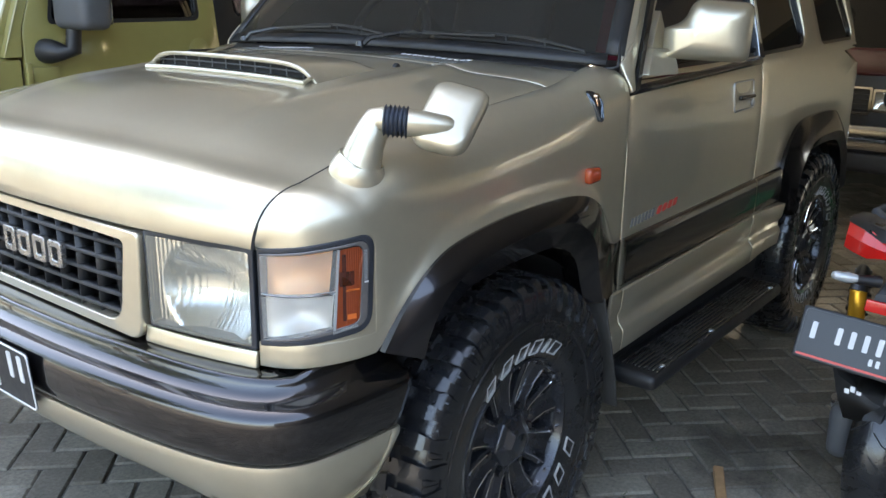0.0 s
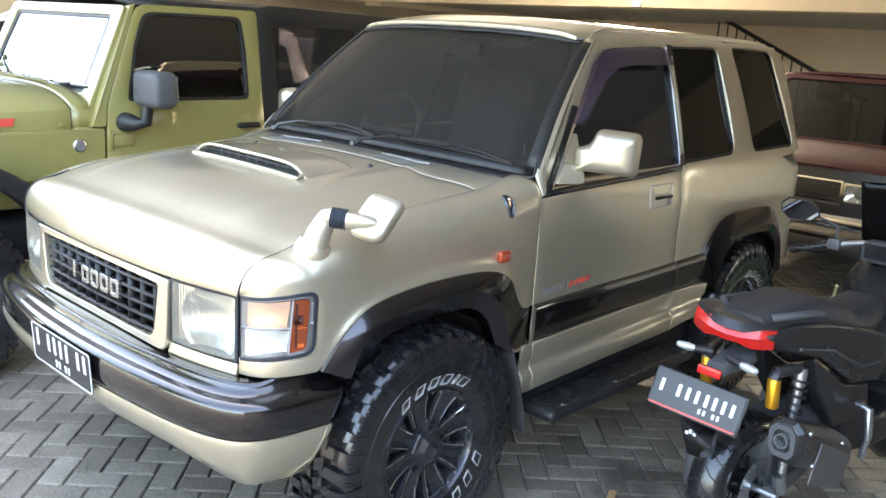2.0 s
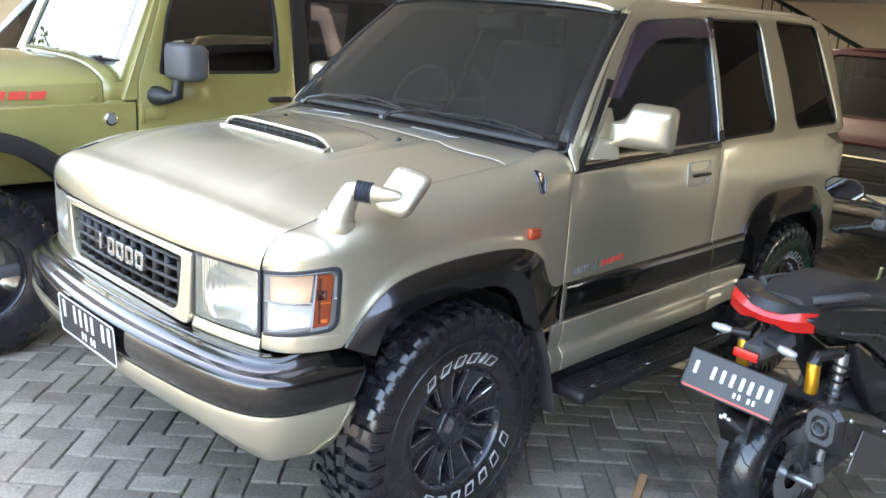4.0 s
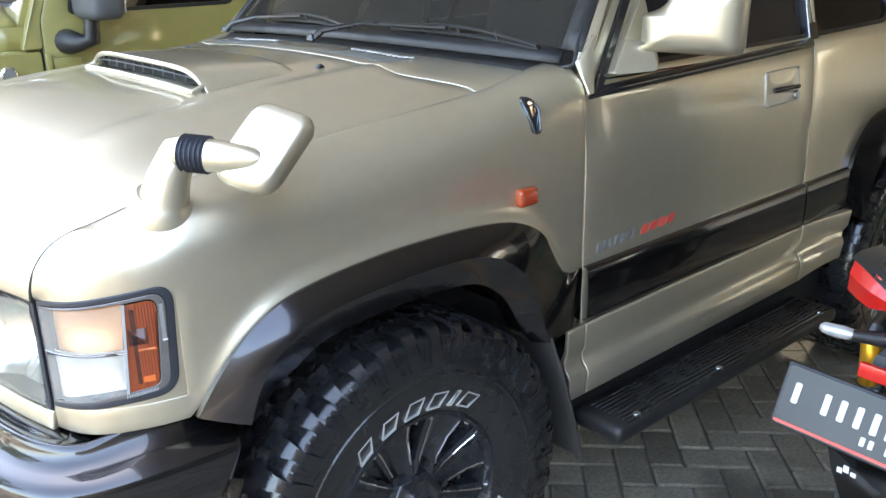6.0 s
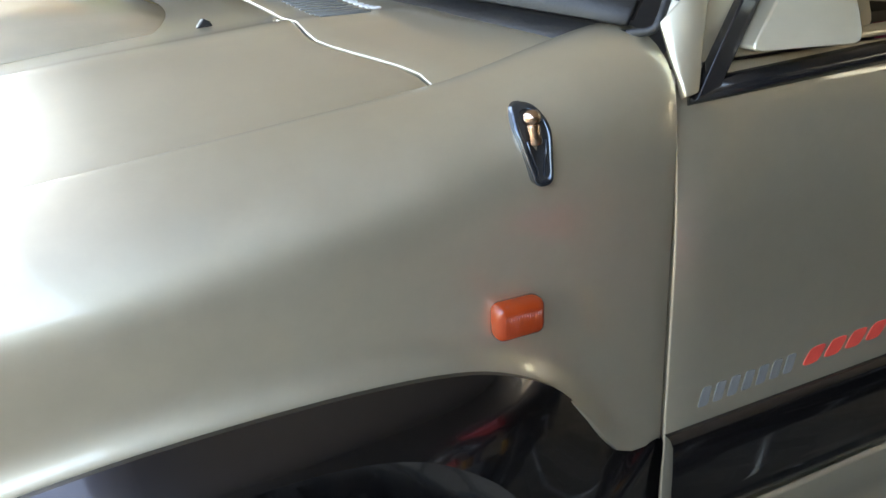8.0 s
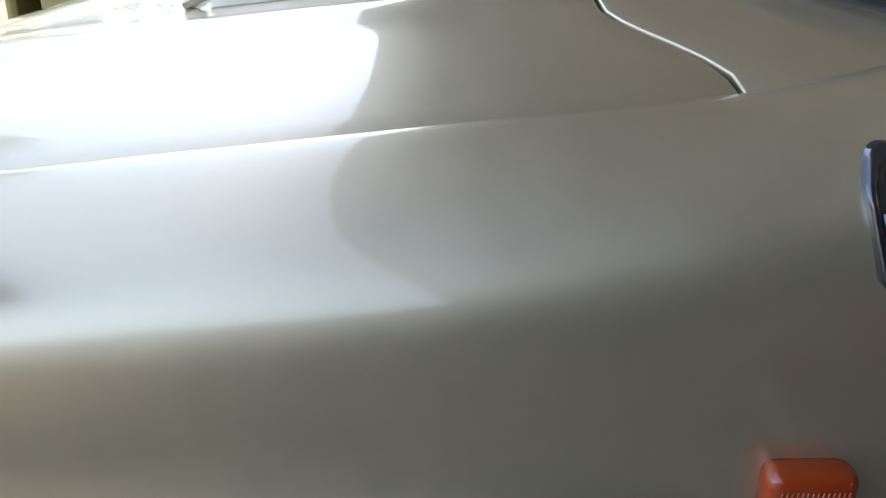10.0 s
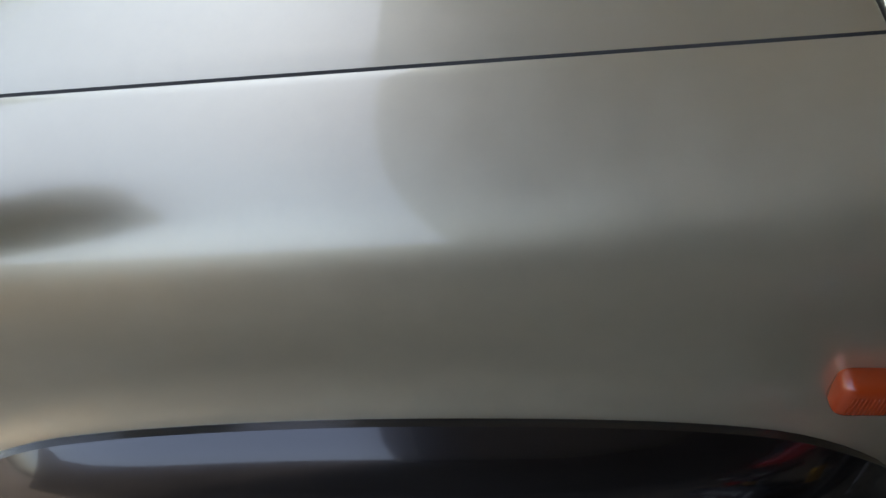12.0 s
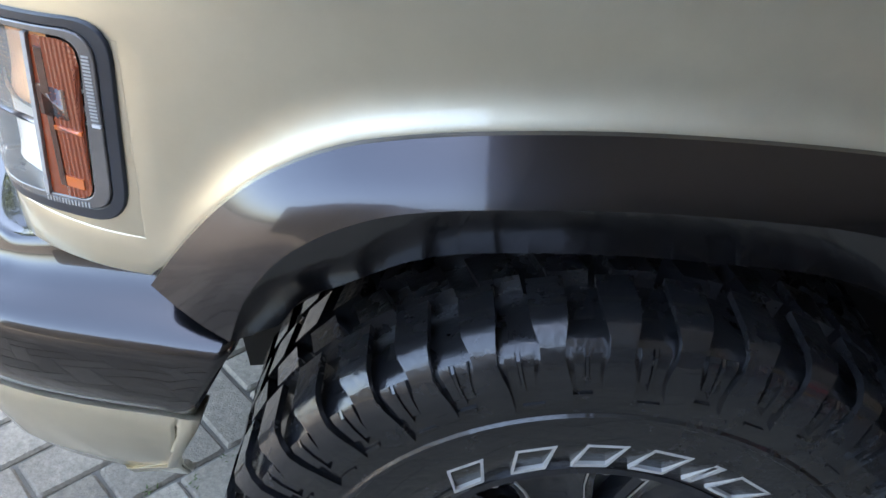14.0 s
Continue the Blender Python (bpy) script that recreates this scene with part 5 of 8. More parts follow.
# wipers
def wiper(piv, elbow, tip, a, b):
    w = new("wiper")
    w.parent = suv
    w["label"] = "black windscreen wiper"
    part("wiper_arm", tube(bmesh.new(), [piv, tuple(np.array(piv) * 0.75 + np.array(elbow) * 0.25 + np.array((-0.004, 0, 0.014))), elbow, tip], [0.011, 0.009, 0.006, 0.004], 8), BLACKSATIN, w)
    bm = bmesh.new()
    lathe(bm, [(0, 0.016), (0.011, 0.014), (0.014, 0.0)], 12, Matrix.Translation(piv) @ Matrix.Rotation(radians(90), 4, "X"))
    part("pivot_cap", bm, GLOSSBLACK, w)
    n = 12
    rub = [tuple(np.array(a) * (1 - k / n) + np.array(b) * (k / n) + np.array((0, 0, 0.006 * math.sin(math.pi * k / n)))) for k in range(n + 1)]
    part("wiper_blade", tube(bmesh.new(), rub, 0.0055, 6), BLACK, w)
    bm = tube(bmesh.new(), [tuple(np.array(p) + np.array((-0.008, 0, 0.014 * math.sin(math.pi * k / n) + 0.006))) for k, p in enumerate(rub)], 0.004, 6)
    part("blade_bridge", bm, BLACKSATIN, w)
    for k in (3, 6, 9):
        p = np.array(rub[k])
        part("blade_clip", tube(bmesh.new(), [tuple(p), tuple(p + np.array((-0.008, 0, 0.022)))], 0.005, 6), BLACKSATIN, w)


def on_glass(y, v, o=0.012):
    u = (y - 0.075) / (2 * (YC - 0.075))
    return screen_pt(u, v, o)


wiper((0.335, 0.80, 1.305), on_glass(0.72, 0.045, 0.03), on_glass(0.40, 0.055, 0.03), on_glass(0.62, 0.055), on_glass(0.13, 0.030))
wiper((0.40, 1.42, 1.296), on_glass(1.34, 0.045, 0.03), on_glass(1.05, 0.060, 0.03), on_glass(1.26, 0.060), on_glass(0.80, 0.035))

# door: belt moulding, mirror sail, mirror, visor, handle, decals
for s in (1, -1):
    fix = (lambda b: mirrored(b)) if s < 0 else (lambda b: b)
    bm = grid(lambda u, v: (0.56 + 1.03 * u, side_y(0, 1.22) - 0.004 + 0.006 * v - (0.006 if 0 < v < 1 else 0), 1.198 + 0.026 * v + 0.036 * u), 8, 4)
    part("belt_moulding", fix(bm), GLOSSBLACK, suv, solid=0.006)
    bm = bmesh.new()
    prism(bm, rounded([(0.632, 1.250), (0.815, 1.256), (0.800, 1.425)], 0.012, 3), -0.018, 0.012, lambda p, q, d: bulge(p, q, d))
    part("mirror_sail", fix(bm), GOLD, suv, "champagne mirror base plate", bevel=0.004)
    bm = bmesh.new()
    prism(bm, [(0.557, 1.206), (0.592, 1.216), (0.850, 1.515), (0.824, 1.522)], -0.012, 0.004, lambda p, q, d: bulge(p, q, d))
    part("frame_seal", fix(bm), GLOSSBLACK, suv, "black seal up the windscreen pillar", bevel=0.002)
    # frame lines of the door glass
    for x0, x1, w, mt in ((1.582, 1.646, 0.0025, STEEL),):
        bm = tube(bmesh.new(), [bulge(x0 + (x1 - x0) * k / 8 + 0.014 * math.sin(k / 8 * math.pi) * 0, 1.262 + 0.505 * k / 8, -0.004) for k in range(9)], w, 6)
        part("window_channel", fix(bm), mt, suv)
    for win, nm in ((DOORWIN, "door_gasket"), (WIN2, "window_gasket"), (WIN3, "window_gasket")):
        cx = sum(p[0] for p in win) / len(win)
        cz = sum(p[1] for p in win) / len(win)
        inn = [(p[0] + (cx - p[0]) * 0.035, p[1] + (cz - p[1]) * 0.05) for p in win]
        part(nm, fix(ring(bmesh.new(), win, inn, lambda p, q, d: bulge(p, q, d), 0.004, 0.014)), GLOSSBLACK, suv)
    # rain visor
    vis = [(0.80, 1.455), (0.90, 1.565), (1.02, 1.68), (1.115, 1.735), (1.20, 1.745), (1.40, 1.752), (1.645, 1.756)]
    vin = [(0.845, 1.455), (0.945, 1.545), (1.065, 1.625), (1.16, 1.665), (1.25, 1.678), (1.42, 1.685), (1.635, 1.688)]
    bm = grid(lambda u, v: bulge(*[a + (b - a) * v for a, b in zip(at_span(vis, u), at_span(vin, u))], -0.008 - 0.026 * v), 24, 3)
    part("rain_visor", fix(bm), VISOR, suv, "smoky violet rain visor")
    # door mirror
    mir = new("door_mirror")
    mir.parent = suv
    mir["label"] = "champagne door mirror housing"
    bm = bmesh.new()
    prism(bm, rounded([(0.620, 1.248), (0.745, 1.250), (0.742, 1.30), (0.690, 1.325)], 0.015, 3), -0.03, 0.006, lambda p, q, d: bulge(p, q, d - (0.035 if p > 0.69 and d < 0 else 0.0)))
    part("mirror_foot", fix(bm), GOLD, mir, bevel=0.006)
    bm = bmesh.new()
    sec = rounded([(-0.112, -0.066), (0.098, -0.074), (0.102, 0.066), (-0.045, 0.074), (-0.062, 0.022), (-0.112, 0.006)], [0.010, 0.024, 0.026, 0.028, 0.03, 0.008], 5)
    Mh = Matrix.Translation((0.800, -0.098, 1.362)) @ Matrix.Rotation(radians(-62), 4, "Z")
    rows = []
    for d, k in ((0.045, 0.97), (0.0, 1.0), (-0.035, 0.93), (-0.055, 0.74), (-0.062, 0.40)):
        rows.append([bm.verts.new(Mh @ Vector((p * k * 1.12, d, q * k * 1.16 + 0.006))) for p, q in sec])
    for i in range(4):
        for j in range(len(sec)):
            k = (j + 1) % len(sec)
            bm.faces.new((rows[i][j], rows[i][k], rows[i + 1][k], rows[i + 1][j]))
    bm.faces.new(rows[-1])
    bm.faces.new(rows[0][::-1])
    part("mirror_housing", fix(bm), GOLD, mir, sharp=60)
    bm = bmesh.new()
    prism(bm, [(p * 0.88, q * 0.88) for p, q in sec], 0.044, 0.048, lambda p, q, d: Mh @ Vector((p, d, q)))
    part("mirror_glass", fix(bm), MIRROR, mir)
    # handle in its recess, the recess's shade painted by darker champagne
    hd = new("door_handle")
    hd.parent = suv
    hd["label"] = "champagne door handle in a recess"
    o = rounded([(1.325, 1.083), (1.515, 1.088), (1.515, 1.188), (1.325, 1.185)], 0.014, 4)
    i = [(1.42 + (p - 1.42) * 0.95, 1.136 + (q - 1.136) * 0.92) for p, q in o]
    pl = lambda p, q, d: (p, side_y(p, q) - d, q)
    part("handle_frame", fix(ring(bmesh.new(), o, i, pl, 0.005, -0.002)), STEEL, hd, bevel=0.001)
    bm = grid(lambda u, v: (1.33 + 0.18 * u, side_y(0, 1.09 + 0.092 * v) - 0.001 - 0.004 * math.sin(u * math.pi) * math.cos(v * math.pi), 1.09 + 0.092 * v), 14, 10)
    part("handle_cup", fix(bm), GOLDSHADE, hd)
    bm = bmesh.new()
    box(bm, (1.43, -0.004, 1.131), (0.14, 0.014, 0.014), 0.005, 3)
    part("handle_grip", fix(bm), GLOSSBLACK, hd)
    bm = bmesh.new()
    lathe(bm, [(0, -0.006), (0.012, -0.005), (0.013, 0.002)], 16, Matrix.Translation((1.49, -0.003, 1.106)))
    part("door_lock", fix(bm), STEEL, hd)
    # side marker lamp
    mk = new("side_marker_lamp")
    mk.parent = suv
    mk["label"] = "small orange side marker lamp"
    bm = bmesh.new()
    box(bm, (0.3405, -0.007, 1.017), (0.057, 0.026, 0.041), 0.0105, 4, Matrix.Identity(4))
    part("marker_lens", fix(bm), MARKER, mk)
    for k in range(14):
        bm = bmesh.new()
        box(bm, (0.3205 + k * 0.0031, -0.0200, 1.0155), (0.0014, 0.0010, 0.0205), 0.0003, 1)
        part("lens_rib", fix(bm), MARKER, mk)

# decals as plain bars, on the door above the strip
for k in range(7):
    x = 0.596 + k * 0.0225
    part("door_decal", char_bars(bmesh.new(), [(x, 0.826 + 0.001 * k, x + 0.015, 0.852 + 0.001 * k)], lambda p, q, d: (p + (q - 0.84) * 0.25, side_y(p, q) - d, q), 0.0, 0.0008), GREYPRINT, suv, "grey plain decal bar")
for k in range(4):
    x = 0.765 + k * 0.036
    part("door_decal", char_bars(bmesh.new(), [(x, 0.834 + 0.002 * k, x + 0.028, 0.858 + 0.002 * k)], lambda p, q, d: (p + (q - 0.84) * 0.6, side_y(p, q) - d, q), 0.0, 0.0008), REDPRINT, suv, "red plain decal bar")

# retracted aerial on the left wing
aer = new("aerial")
aer.parent = suv
aer["label"] = "retracted aerial in a dark chromed socket"
so = rounded([(0.351, 1.206), (0.360, 1.225), (0.379, 1.225), (0.388, 1.206), (0.3825, 1.149), (0.363, 1.149)], 0.012, 5)
def on_wing(p, q, d):
    return (p, wing_y(p, q) - d, q)
cx, cz = 0.3705, 1.187
so2 = [(cx + (p - cx) * 0.72, cz + (q - cz) * 0.84) for p, q in so]
part("aerial_socket", ring(bmesh.new(), so, so2, on_wing, 0.009, -0.002), DARKCHROME, aer, bevel=0.003)
bm = bmesh.new()
prism(bm, so2, -0.004, 0.0065, on_wing)
part("aerial_cup", bm, BLACK, aer)
bm = bmesh.new()
lathe(bm, [(0, 0.0345), (0.005, 0.0338), (0.0085, 0.0305), (0.0095, 0.0265), (0.0088, 0.0225), (0.0066, 0.0200), (0.0076, 0.0188), (0.0078, 0.002), (0.0066, 0.0)], 22, Matrix.Translation((0.3705, wing_y(0.3705, 1.192) - 0.004, 1.187)) @ Matrix.Rotation(radians(76), 4, "X"))
part("aerial_tip", bm, BRONZE, aer, "polished bronze aerial tip")

for sg in (-1, 1):
    part("socket_ridge", tube(bmesh.new(), [on_wing(0.3705 + sg * 0.0095, 1.192, 0.0055), on_wing(0.3705 + sg * 0.0080, 1.182, 0.006), on_wing(0.371 + sg * 0.0040, 1.166, 0.0055), on_wing(0.371 + sg * 0.0035, 1.158, 0.005)], 0.0014, 8), DARKCHROME, aer)

# mirror on a stalk on the left wing
fm = new("wing_mirror")
fm.parent = suv
fm.location = (-0.019, -0.030, 0.019)
fm["label"] = "champagne stalk mirror on the front wing"
part("stalk_foot", tube(bmesh.new(), [(-0.414, 0.112, 1.086), (-0.414, 0.107, 1.106), (-0.413, 0.105, 1.116), (-0.4125, 0.102, 1.130), (-0.412, 0.101, 1.132)], [0.054, 0.054, 0.053, 0.047, 0.042], 32), GOLD, fm, "round flange on the wing", sharp=40)
part("stalk", tube(bmesh.new(), [(-0.4125, 0.101, 1.118), (-0.402, 0.093, 1.162), (-0.390, 0.083, 1.195), (-0.387, 0.077, 1.207), (-0.383, 0.066, 1.209), (-0.380, 0.056, 1.207)], [0.0415, 0.035, 0.030, 0.0270, 0.0255, 0.023], 24), GOLD, fm)
pts, rad = [], []
for k in range(19):
    t = k / 18
    pts.append((-0.384 + 0.028 * t, 0.064 - 0.040 * t, 1.207 - 0.003 * t))
    rad.append(0.026 + (0.005 if k % 3 == 1 else 0.0))
part("stalk_bellows", tube(bmesh.new(), pts, rad, 20), BELLOWS, fm, "blue-black rubber bellows", sharp=70)
part("mirror_arm", tube(bmesh.new(), [(-0.359, 0.027, 1.204), (-0.340, 0.004, 1.202), (-0.310, -0.029, 1.198), (-0.303, -0.037, 1.197)], [0.0265, 0.0245, 0.019, 0.013], 20), GOLD, fm)
Rv, Uv = Vector((0.042, -0.0915, -0.021)).normalized(), Vector((0.095, 0.033, 0.103))
Nv = Rv.cross(Uv).normalized()
Uv = Nv.cross(Rv).normalized()
if Nv.x > 0:
    Nv = -Nv
sec = rounded([(-0.058, -0.076), (0.052, -0.078), (0.064, 0.074), (-0.046, 0.078)], [0.034, 0.040, 0.026, 0.034], 7)
ctr = Vector((-0.287, -0.014, 1.2135))
bm = bmesh.new()
rows = []
for d, k in ((-0.024, 0.94), (-0.014, 0.99), (-0.002, 1.0), (0.008, 0.955), (0.014, 0.85), (0.018, 0.6), (0.019, 0.3)):
    rows.append([bm.verts.new(ctr + Rv * p * k + Uv * q * k + Nv * d) for p, q in sec])
for i in range(len(rows) - 1):
    for j in range(len(sec)):
        k = (j + 1) % len(sec)
        bm.faces.new((rows[i][j], rows[i][k], rows[i + 1][k], rows[i + 1][j]))
bm.faces.new(rows[-1])
bm.faces.new(rows[0][::-1])
part("mirror_housing", bm, GOLD, fm, sharp=60)
bm = bmesh.new()
prism(bm, [(p * 0.84, q * 0.84) for p, q in sec], -0.025, -0.029, lambda p, q, d: ctr + Rv * p + Uv * q + Nv * d)
part("mirror_glass", bm, MIRROR, fm)

# roof gutter and a small chip in the paint
for s in (1, -1):
    bm = tube(bmesh.new(), [bulge(x, z, -0.002) for x, z in ((1.03, 1.765), (1.09, 1.798), (1.20, 1.820), (1.5, 1.828), (2.0, 1.832), (2.5, 1.830), (2.8, 1.818))], 0.005, 6)
    part("roof_gutter", mirrored(bm) if s < 0 else bm, GOLD, suv)

# cabin
bm = bmesh.new()
box(bm, (0.78, YC, 1.10), (0.5, 1.44, 0.32), 0.06, 3)
part("dashboard", bm, CABIN, suv, "dark grey dashboard")
bm = bmesh.new()
tube(bm, [(0.93 + 0.07 * math.sin(a), 1.22 + 0.185 * math.cos(a), 1.30 + 0.17 * math.sin(a)) for a in (2 * math.pi * k / 28 for k in range(28))], 0.014, 8, close=True)
tube(bm, [(0.93, 1.05, 1.30), (0.93, 1.39, 1.30)], 0.014, 8)
part("steering_wheel", bm, CABIN, suv)
for y in (0.48, 1.24):
    st = new("front_seat")
    st.parent = suv
    bm = bmesh.new()
    box(bm, (1.42, y, 0.99), (0.50, 0.50, 0.16), 0.05, 3)
    part("seat_cushion", bm, SEATRED if y < YC else SEATGREY, st)
    bm = bmesh.new()
    box(bm, (0, 0, 0.3), (0.14, 0.48, 0.60), 0.05, 3, Matrix.Translation((1.62, y, 1.02)) @ Matrix.Rotation(radians(16), 4, "Y"))
    part("seat_back", bm, SEATRED if y < YC else SEATGREY, st)
    bm = bmesh.new()
    box(bm, (1.83, y, 1.66), (0.09, 0.26, 0.17), 0.04, 3)
    part("headrest", bm, SEATGREY, st)
bm = bmesh.new()
box(bm, (2.5, YC, 1.15), (0.3, 1.3, 0.6), 0.06, 3)
part("rear_seat", bm, SEATGREY, suv)
bm = bmesh.new()
box(bm, (1.055, YC + 0.03, 1.700), (0.025, 0.23, 0.07), 0.015, 3)
part("rear_view_mirror", bm, GREYPLASTIC, suv)
bm = bmesh.new()
box(bm, (2.0, YC, 1.795), (1.85, 1.15, 0.012), 0.003)
part("headlining", bm, CABIN, suv)


# ---- the olive off-roader beside it ----
jeep = thing("olive_off_roader", "olive green square off-road car with a black hard top", "car")
JY = 2.50          # its near flank
JW = 1.60          # width of the tub


def jside(poly, y0, y1, bm=None):
    bm = bm or bmesh.new()
    prism(bm, poly, y0, y1, lambda p, q, d: (p, d, q))
    return bm


def prism_of(poly, a, b, place):
    bm = bmesh.new()
    prism(bm, poly, a, b, place)
    return bm


def loft_box(x, y, z, a, b, c):
    bm = bmesh.new()
    box(bm, (x, y, z), (a * 2, b * 2, c * 2), 0.025, 3)
    return bm


JM = JY + JW / 2
part("body_tub", jside([(0.11, 0.62), (2.9, 0.62), (2.9, 1.19), (1.15, 1.19), (1.15, 0.72), (0.135, 0.72), (0.135, 1.19), (-0.02, 1.19), (-0.02, 0.75)], JY + 0.012, JY + JW - 0.012), OLIVE, jeep, bevel=0.01)
# front wing side panel with its badge
part("cowl_side", jside(rounded([(-0.55, 0.93), (0.132, 0.93), (0.132, 1.185), (-0.55, 1.165)], 0.01, 2), JY - 0.004, JY + 0.08), OLIVE, jeep, bevel=0.006)
bm = bmesh.new()
box(bm, (-0.66, JM, 0.95), (1.28, 1.16, 0.40), 0.03)
part("engine_bay", bm, OLIVE, jeep)


# bonnet, narrower than the wings, with rounded edges
def jbonnet(u, v):
    x = -1.40 + 1.37 * v
    half = 0.60 + 0.165 * v
    c = (u - 0.5) * 2
    y = JM + half * c
    z = 1.215 + 0.065 * v + 0.075 * (1 - abs(c) ** 5) * 1.0 + 0.025 * (1 - c * c)
    return (x, y, z)


bm = grid(jbonnet, 28, 10)
bmesh.ops.reverse_faces(bm, faces=bm.faces)
grid(lambda u, v: (jbonnet(0, u)[0], jbonnet(0, u)[1], jbonnet(0, u)[2] - 0.11 * v), 10, 2, bm)
part("bonnet", bm, OLIVE, jeep, solid=0.012, bevel=0.003)
bm = grid(lambda u, v: (-0.024 + 0.085 * v, JM - 0.775 + 1.55 * u, 1.280 + 0.075 * (1 - abs(2 * u - 1) ** 5) + 0.025 * (1 - (2 * u - 1) ** 2) + 0.012 * v), 28, 3)
grid(lambda u, v: (-0.024 + 0.16 * u, JM - 0.775, 1.282 - 0.10 * v), 3, 2, bm)
part("cowl_panel", bm, OLIVE, jeep, solid=-0.012)
for k in range(14):
    bm = bmesh.new()
    box(bm, (0.012, JM - 0.35 + k * 0.05, 1.392), (0.05, 0.016, 0.006), 0.002, 1)
    part("cowl_vent_slat", bm, OLIVE, jeep)
for k in range(3):
    x = -0.565 + 0.093 * k
    bm = bmesh.new()
    prism(bm, [(x, 1.197), (x + 0.075, 1.20), (x + 0.085, 1.238), (x + 0.012, 1.234)], JM - 0.755, JM - 0.745, lambda p, q, d: (p, d, q))
    part("bonnet_decal", bm, REDPRINT, jeep, "red plain decal bar")
bm = bmesh.new()
box(bm, (-0.08, JY + 0.02, 1.205), (0.03, 0.03, 0.02), 0.005)
part("bonnet_hinge", bm, OLIVE, jeep)

# windscreen frame, raked, with glass
WB, WT = (0.075, 1.262), (0.318, 1.800)


def wsp(u, v, o=0.0):
    """A point of the raked screen: u over its width, v up it, o out of its plane."""
    y = JY + 0.035 + (JW - 0.07) * u + (0.05 - 0.10 * u) * v
    return (WB[0] + (WT[0] - WB[0]) * v - 0.91 * o, y, WB[1] + (WT[1] - WB[1]) * v + 0.41 * o)


o = rounded([(0, 0), (1, 0), (1, 1), (0, 1)], 0.04, 4)
i = rounded([(0.075, 0.155), (0.925, 0.155), (0.925, 0.90), (0.075, 0.90)], 0.03, 4)
frame_ = part("windscreen_frame", ring(bmesh.new(), o, i, wsp, 0.022, -0.022), OLIVE, jeep, bevel=0.006)
part("windscreen", grid(lambda u, v: wsp(0.07 + 0.86 * u, 0.15 + 0.76 * v, 0.008), 4, 4), JEEPGLASS, jeep)
i2 = rounded([(0.095, 0.185), (0.905, 0.185), (0.905, 0.875), (0.095, 0.875)], 0.03, 4)
part("screen_gasket", ring(bmesh.new(), i, i2, wsp, 0.013, 0.004), BLACK, jeep)
for v in (0.10, 0.22, 0.36, 0.50):
    bm = bmesh.new()
    lathe(bm, [(0, -0.006), (0.008, -0.005), (0.009, 0.002)], 10, Matrix.Translation((wsp(0, v)[0] + 0.015, wsp(0, v)[1] - 0.001, wsp(0, v)[2])))
    part("frame_bolt", bm, GREYPLASTIC, frame_)
for a, b, c in (((0.36, 0.115), (0.29, 0.170), (0.05, 0.195)), ((0.76, 0.115), (0.68, 0.170), (0.43, 0.195))):
    w = new("wiper")
    w.parent = jeep
    part("wiper_arm", tube(bmesh.new(), [wsp(*a, 0.03), wsp(*b, 0.045), wsp((b[0] + c[0]) / 2, (b[1] + c[1]) / 2 + 0.02, 0.04)], 0.008, 8), BLACK, w)
    part("wiper_blade", tube(bmesh.new(), [wsp(b[0] + 0.10, 0.185, 0.022), wsp(c[0], c[1] + 0.01, 0.022)], 0.007, 6), BLACK, w)

# door with its framed window
DO = rounded([(0.138, 0.74), (1.108, 0.74), (1.108, 1.20), (1.100, 1.830), (0.352, 1.818), (0.145, 1.30)], [0.06, 0.05, 0.01, 0.03, 0.06, 0.03], 4)
DI = rounded([(0.255, 1.320), (1.005, 1.328), (1.005, 1.60), (0.990, 1.790), (0.385, 1.782), (0.315, 1.60)], [0.03, 0.04, 0.01, 0.05, 0.06, 0.02], 4)
bm = bmesh.new()
sheet(bm, DO, [DI], lambda x, z: (x, JY - 0.014 + 0.17 * max(0, z - 1.28) ** 1.15, z))
jd = part("front_door", bm, OLIVE, jeep, solid=0.03, bevel=0.006)
gy = lambda z: JY - 0.014 + 0.17 * max(0, z - 1.28) ** 1.15
bm = bmesh.new()
prism(bm, DI, 0.016, 0.020, lambda p, q, d: (p, gy(q) + d, q))
part("door_window", bm, JEEPGLASS, jd)
cx, cz = 0.66, 1.555
part("window_gasket", ring(bmesh.new(), DI, [(cx + (p - cx) * 0.955, cz + (q - cz) * 0.93) for p, q in DI], lambda p, q, d: (p, gy(q) + d, q), 0.0, 0.014), BLACK, jd)
for z in (0.90, 1.122):
    bm = bmesh.new()
    box(bm, (0.150, JY - 0.022, z), (0.026, 0.022, 0.10), 0.006)
    box(bm, (0.222, JY - 0.020, z), (0.115, 0.014, 0.062), 0.006)
    part("door_hinge", bm, OLIVE, jd)
bm = bmesh.new()
lathe(bm, [(0, -0.008), (0.045, -0.006), (0.055, 0.0)], 20, Matrix.Translation((0.985, JY - 0.014, 1.195)))
part("handle_cup", bm, OLIVE, jd)
bm = bmesh.new()
box(bm, (0.985, JY - 0.035, 1.182), (0.15, 0.035, 0.032), 0.012, 3)
part("door_handle", bm, BLACK, jd)

# side plate of the windscreen frame
part("frame_side_plate", prism_of([(0.060, 1.192), (0.136, 1.192), (0.143, 1.300), (0.350, 1.818), (0.318, 1.806), (0.098, 1.300)], 0.002, 0.05, lambda p, q, d: (p, gy(q) + d, q)), OLIVE, jeep, bevel=0.004)
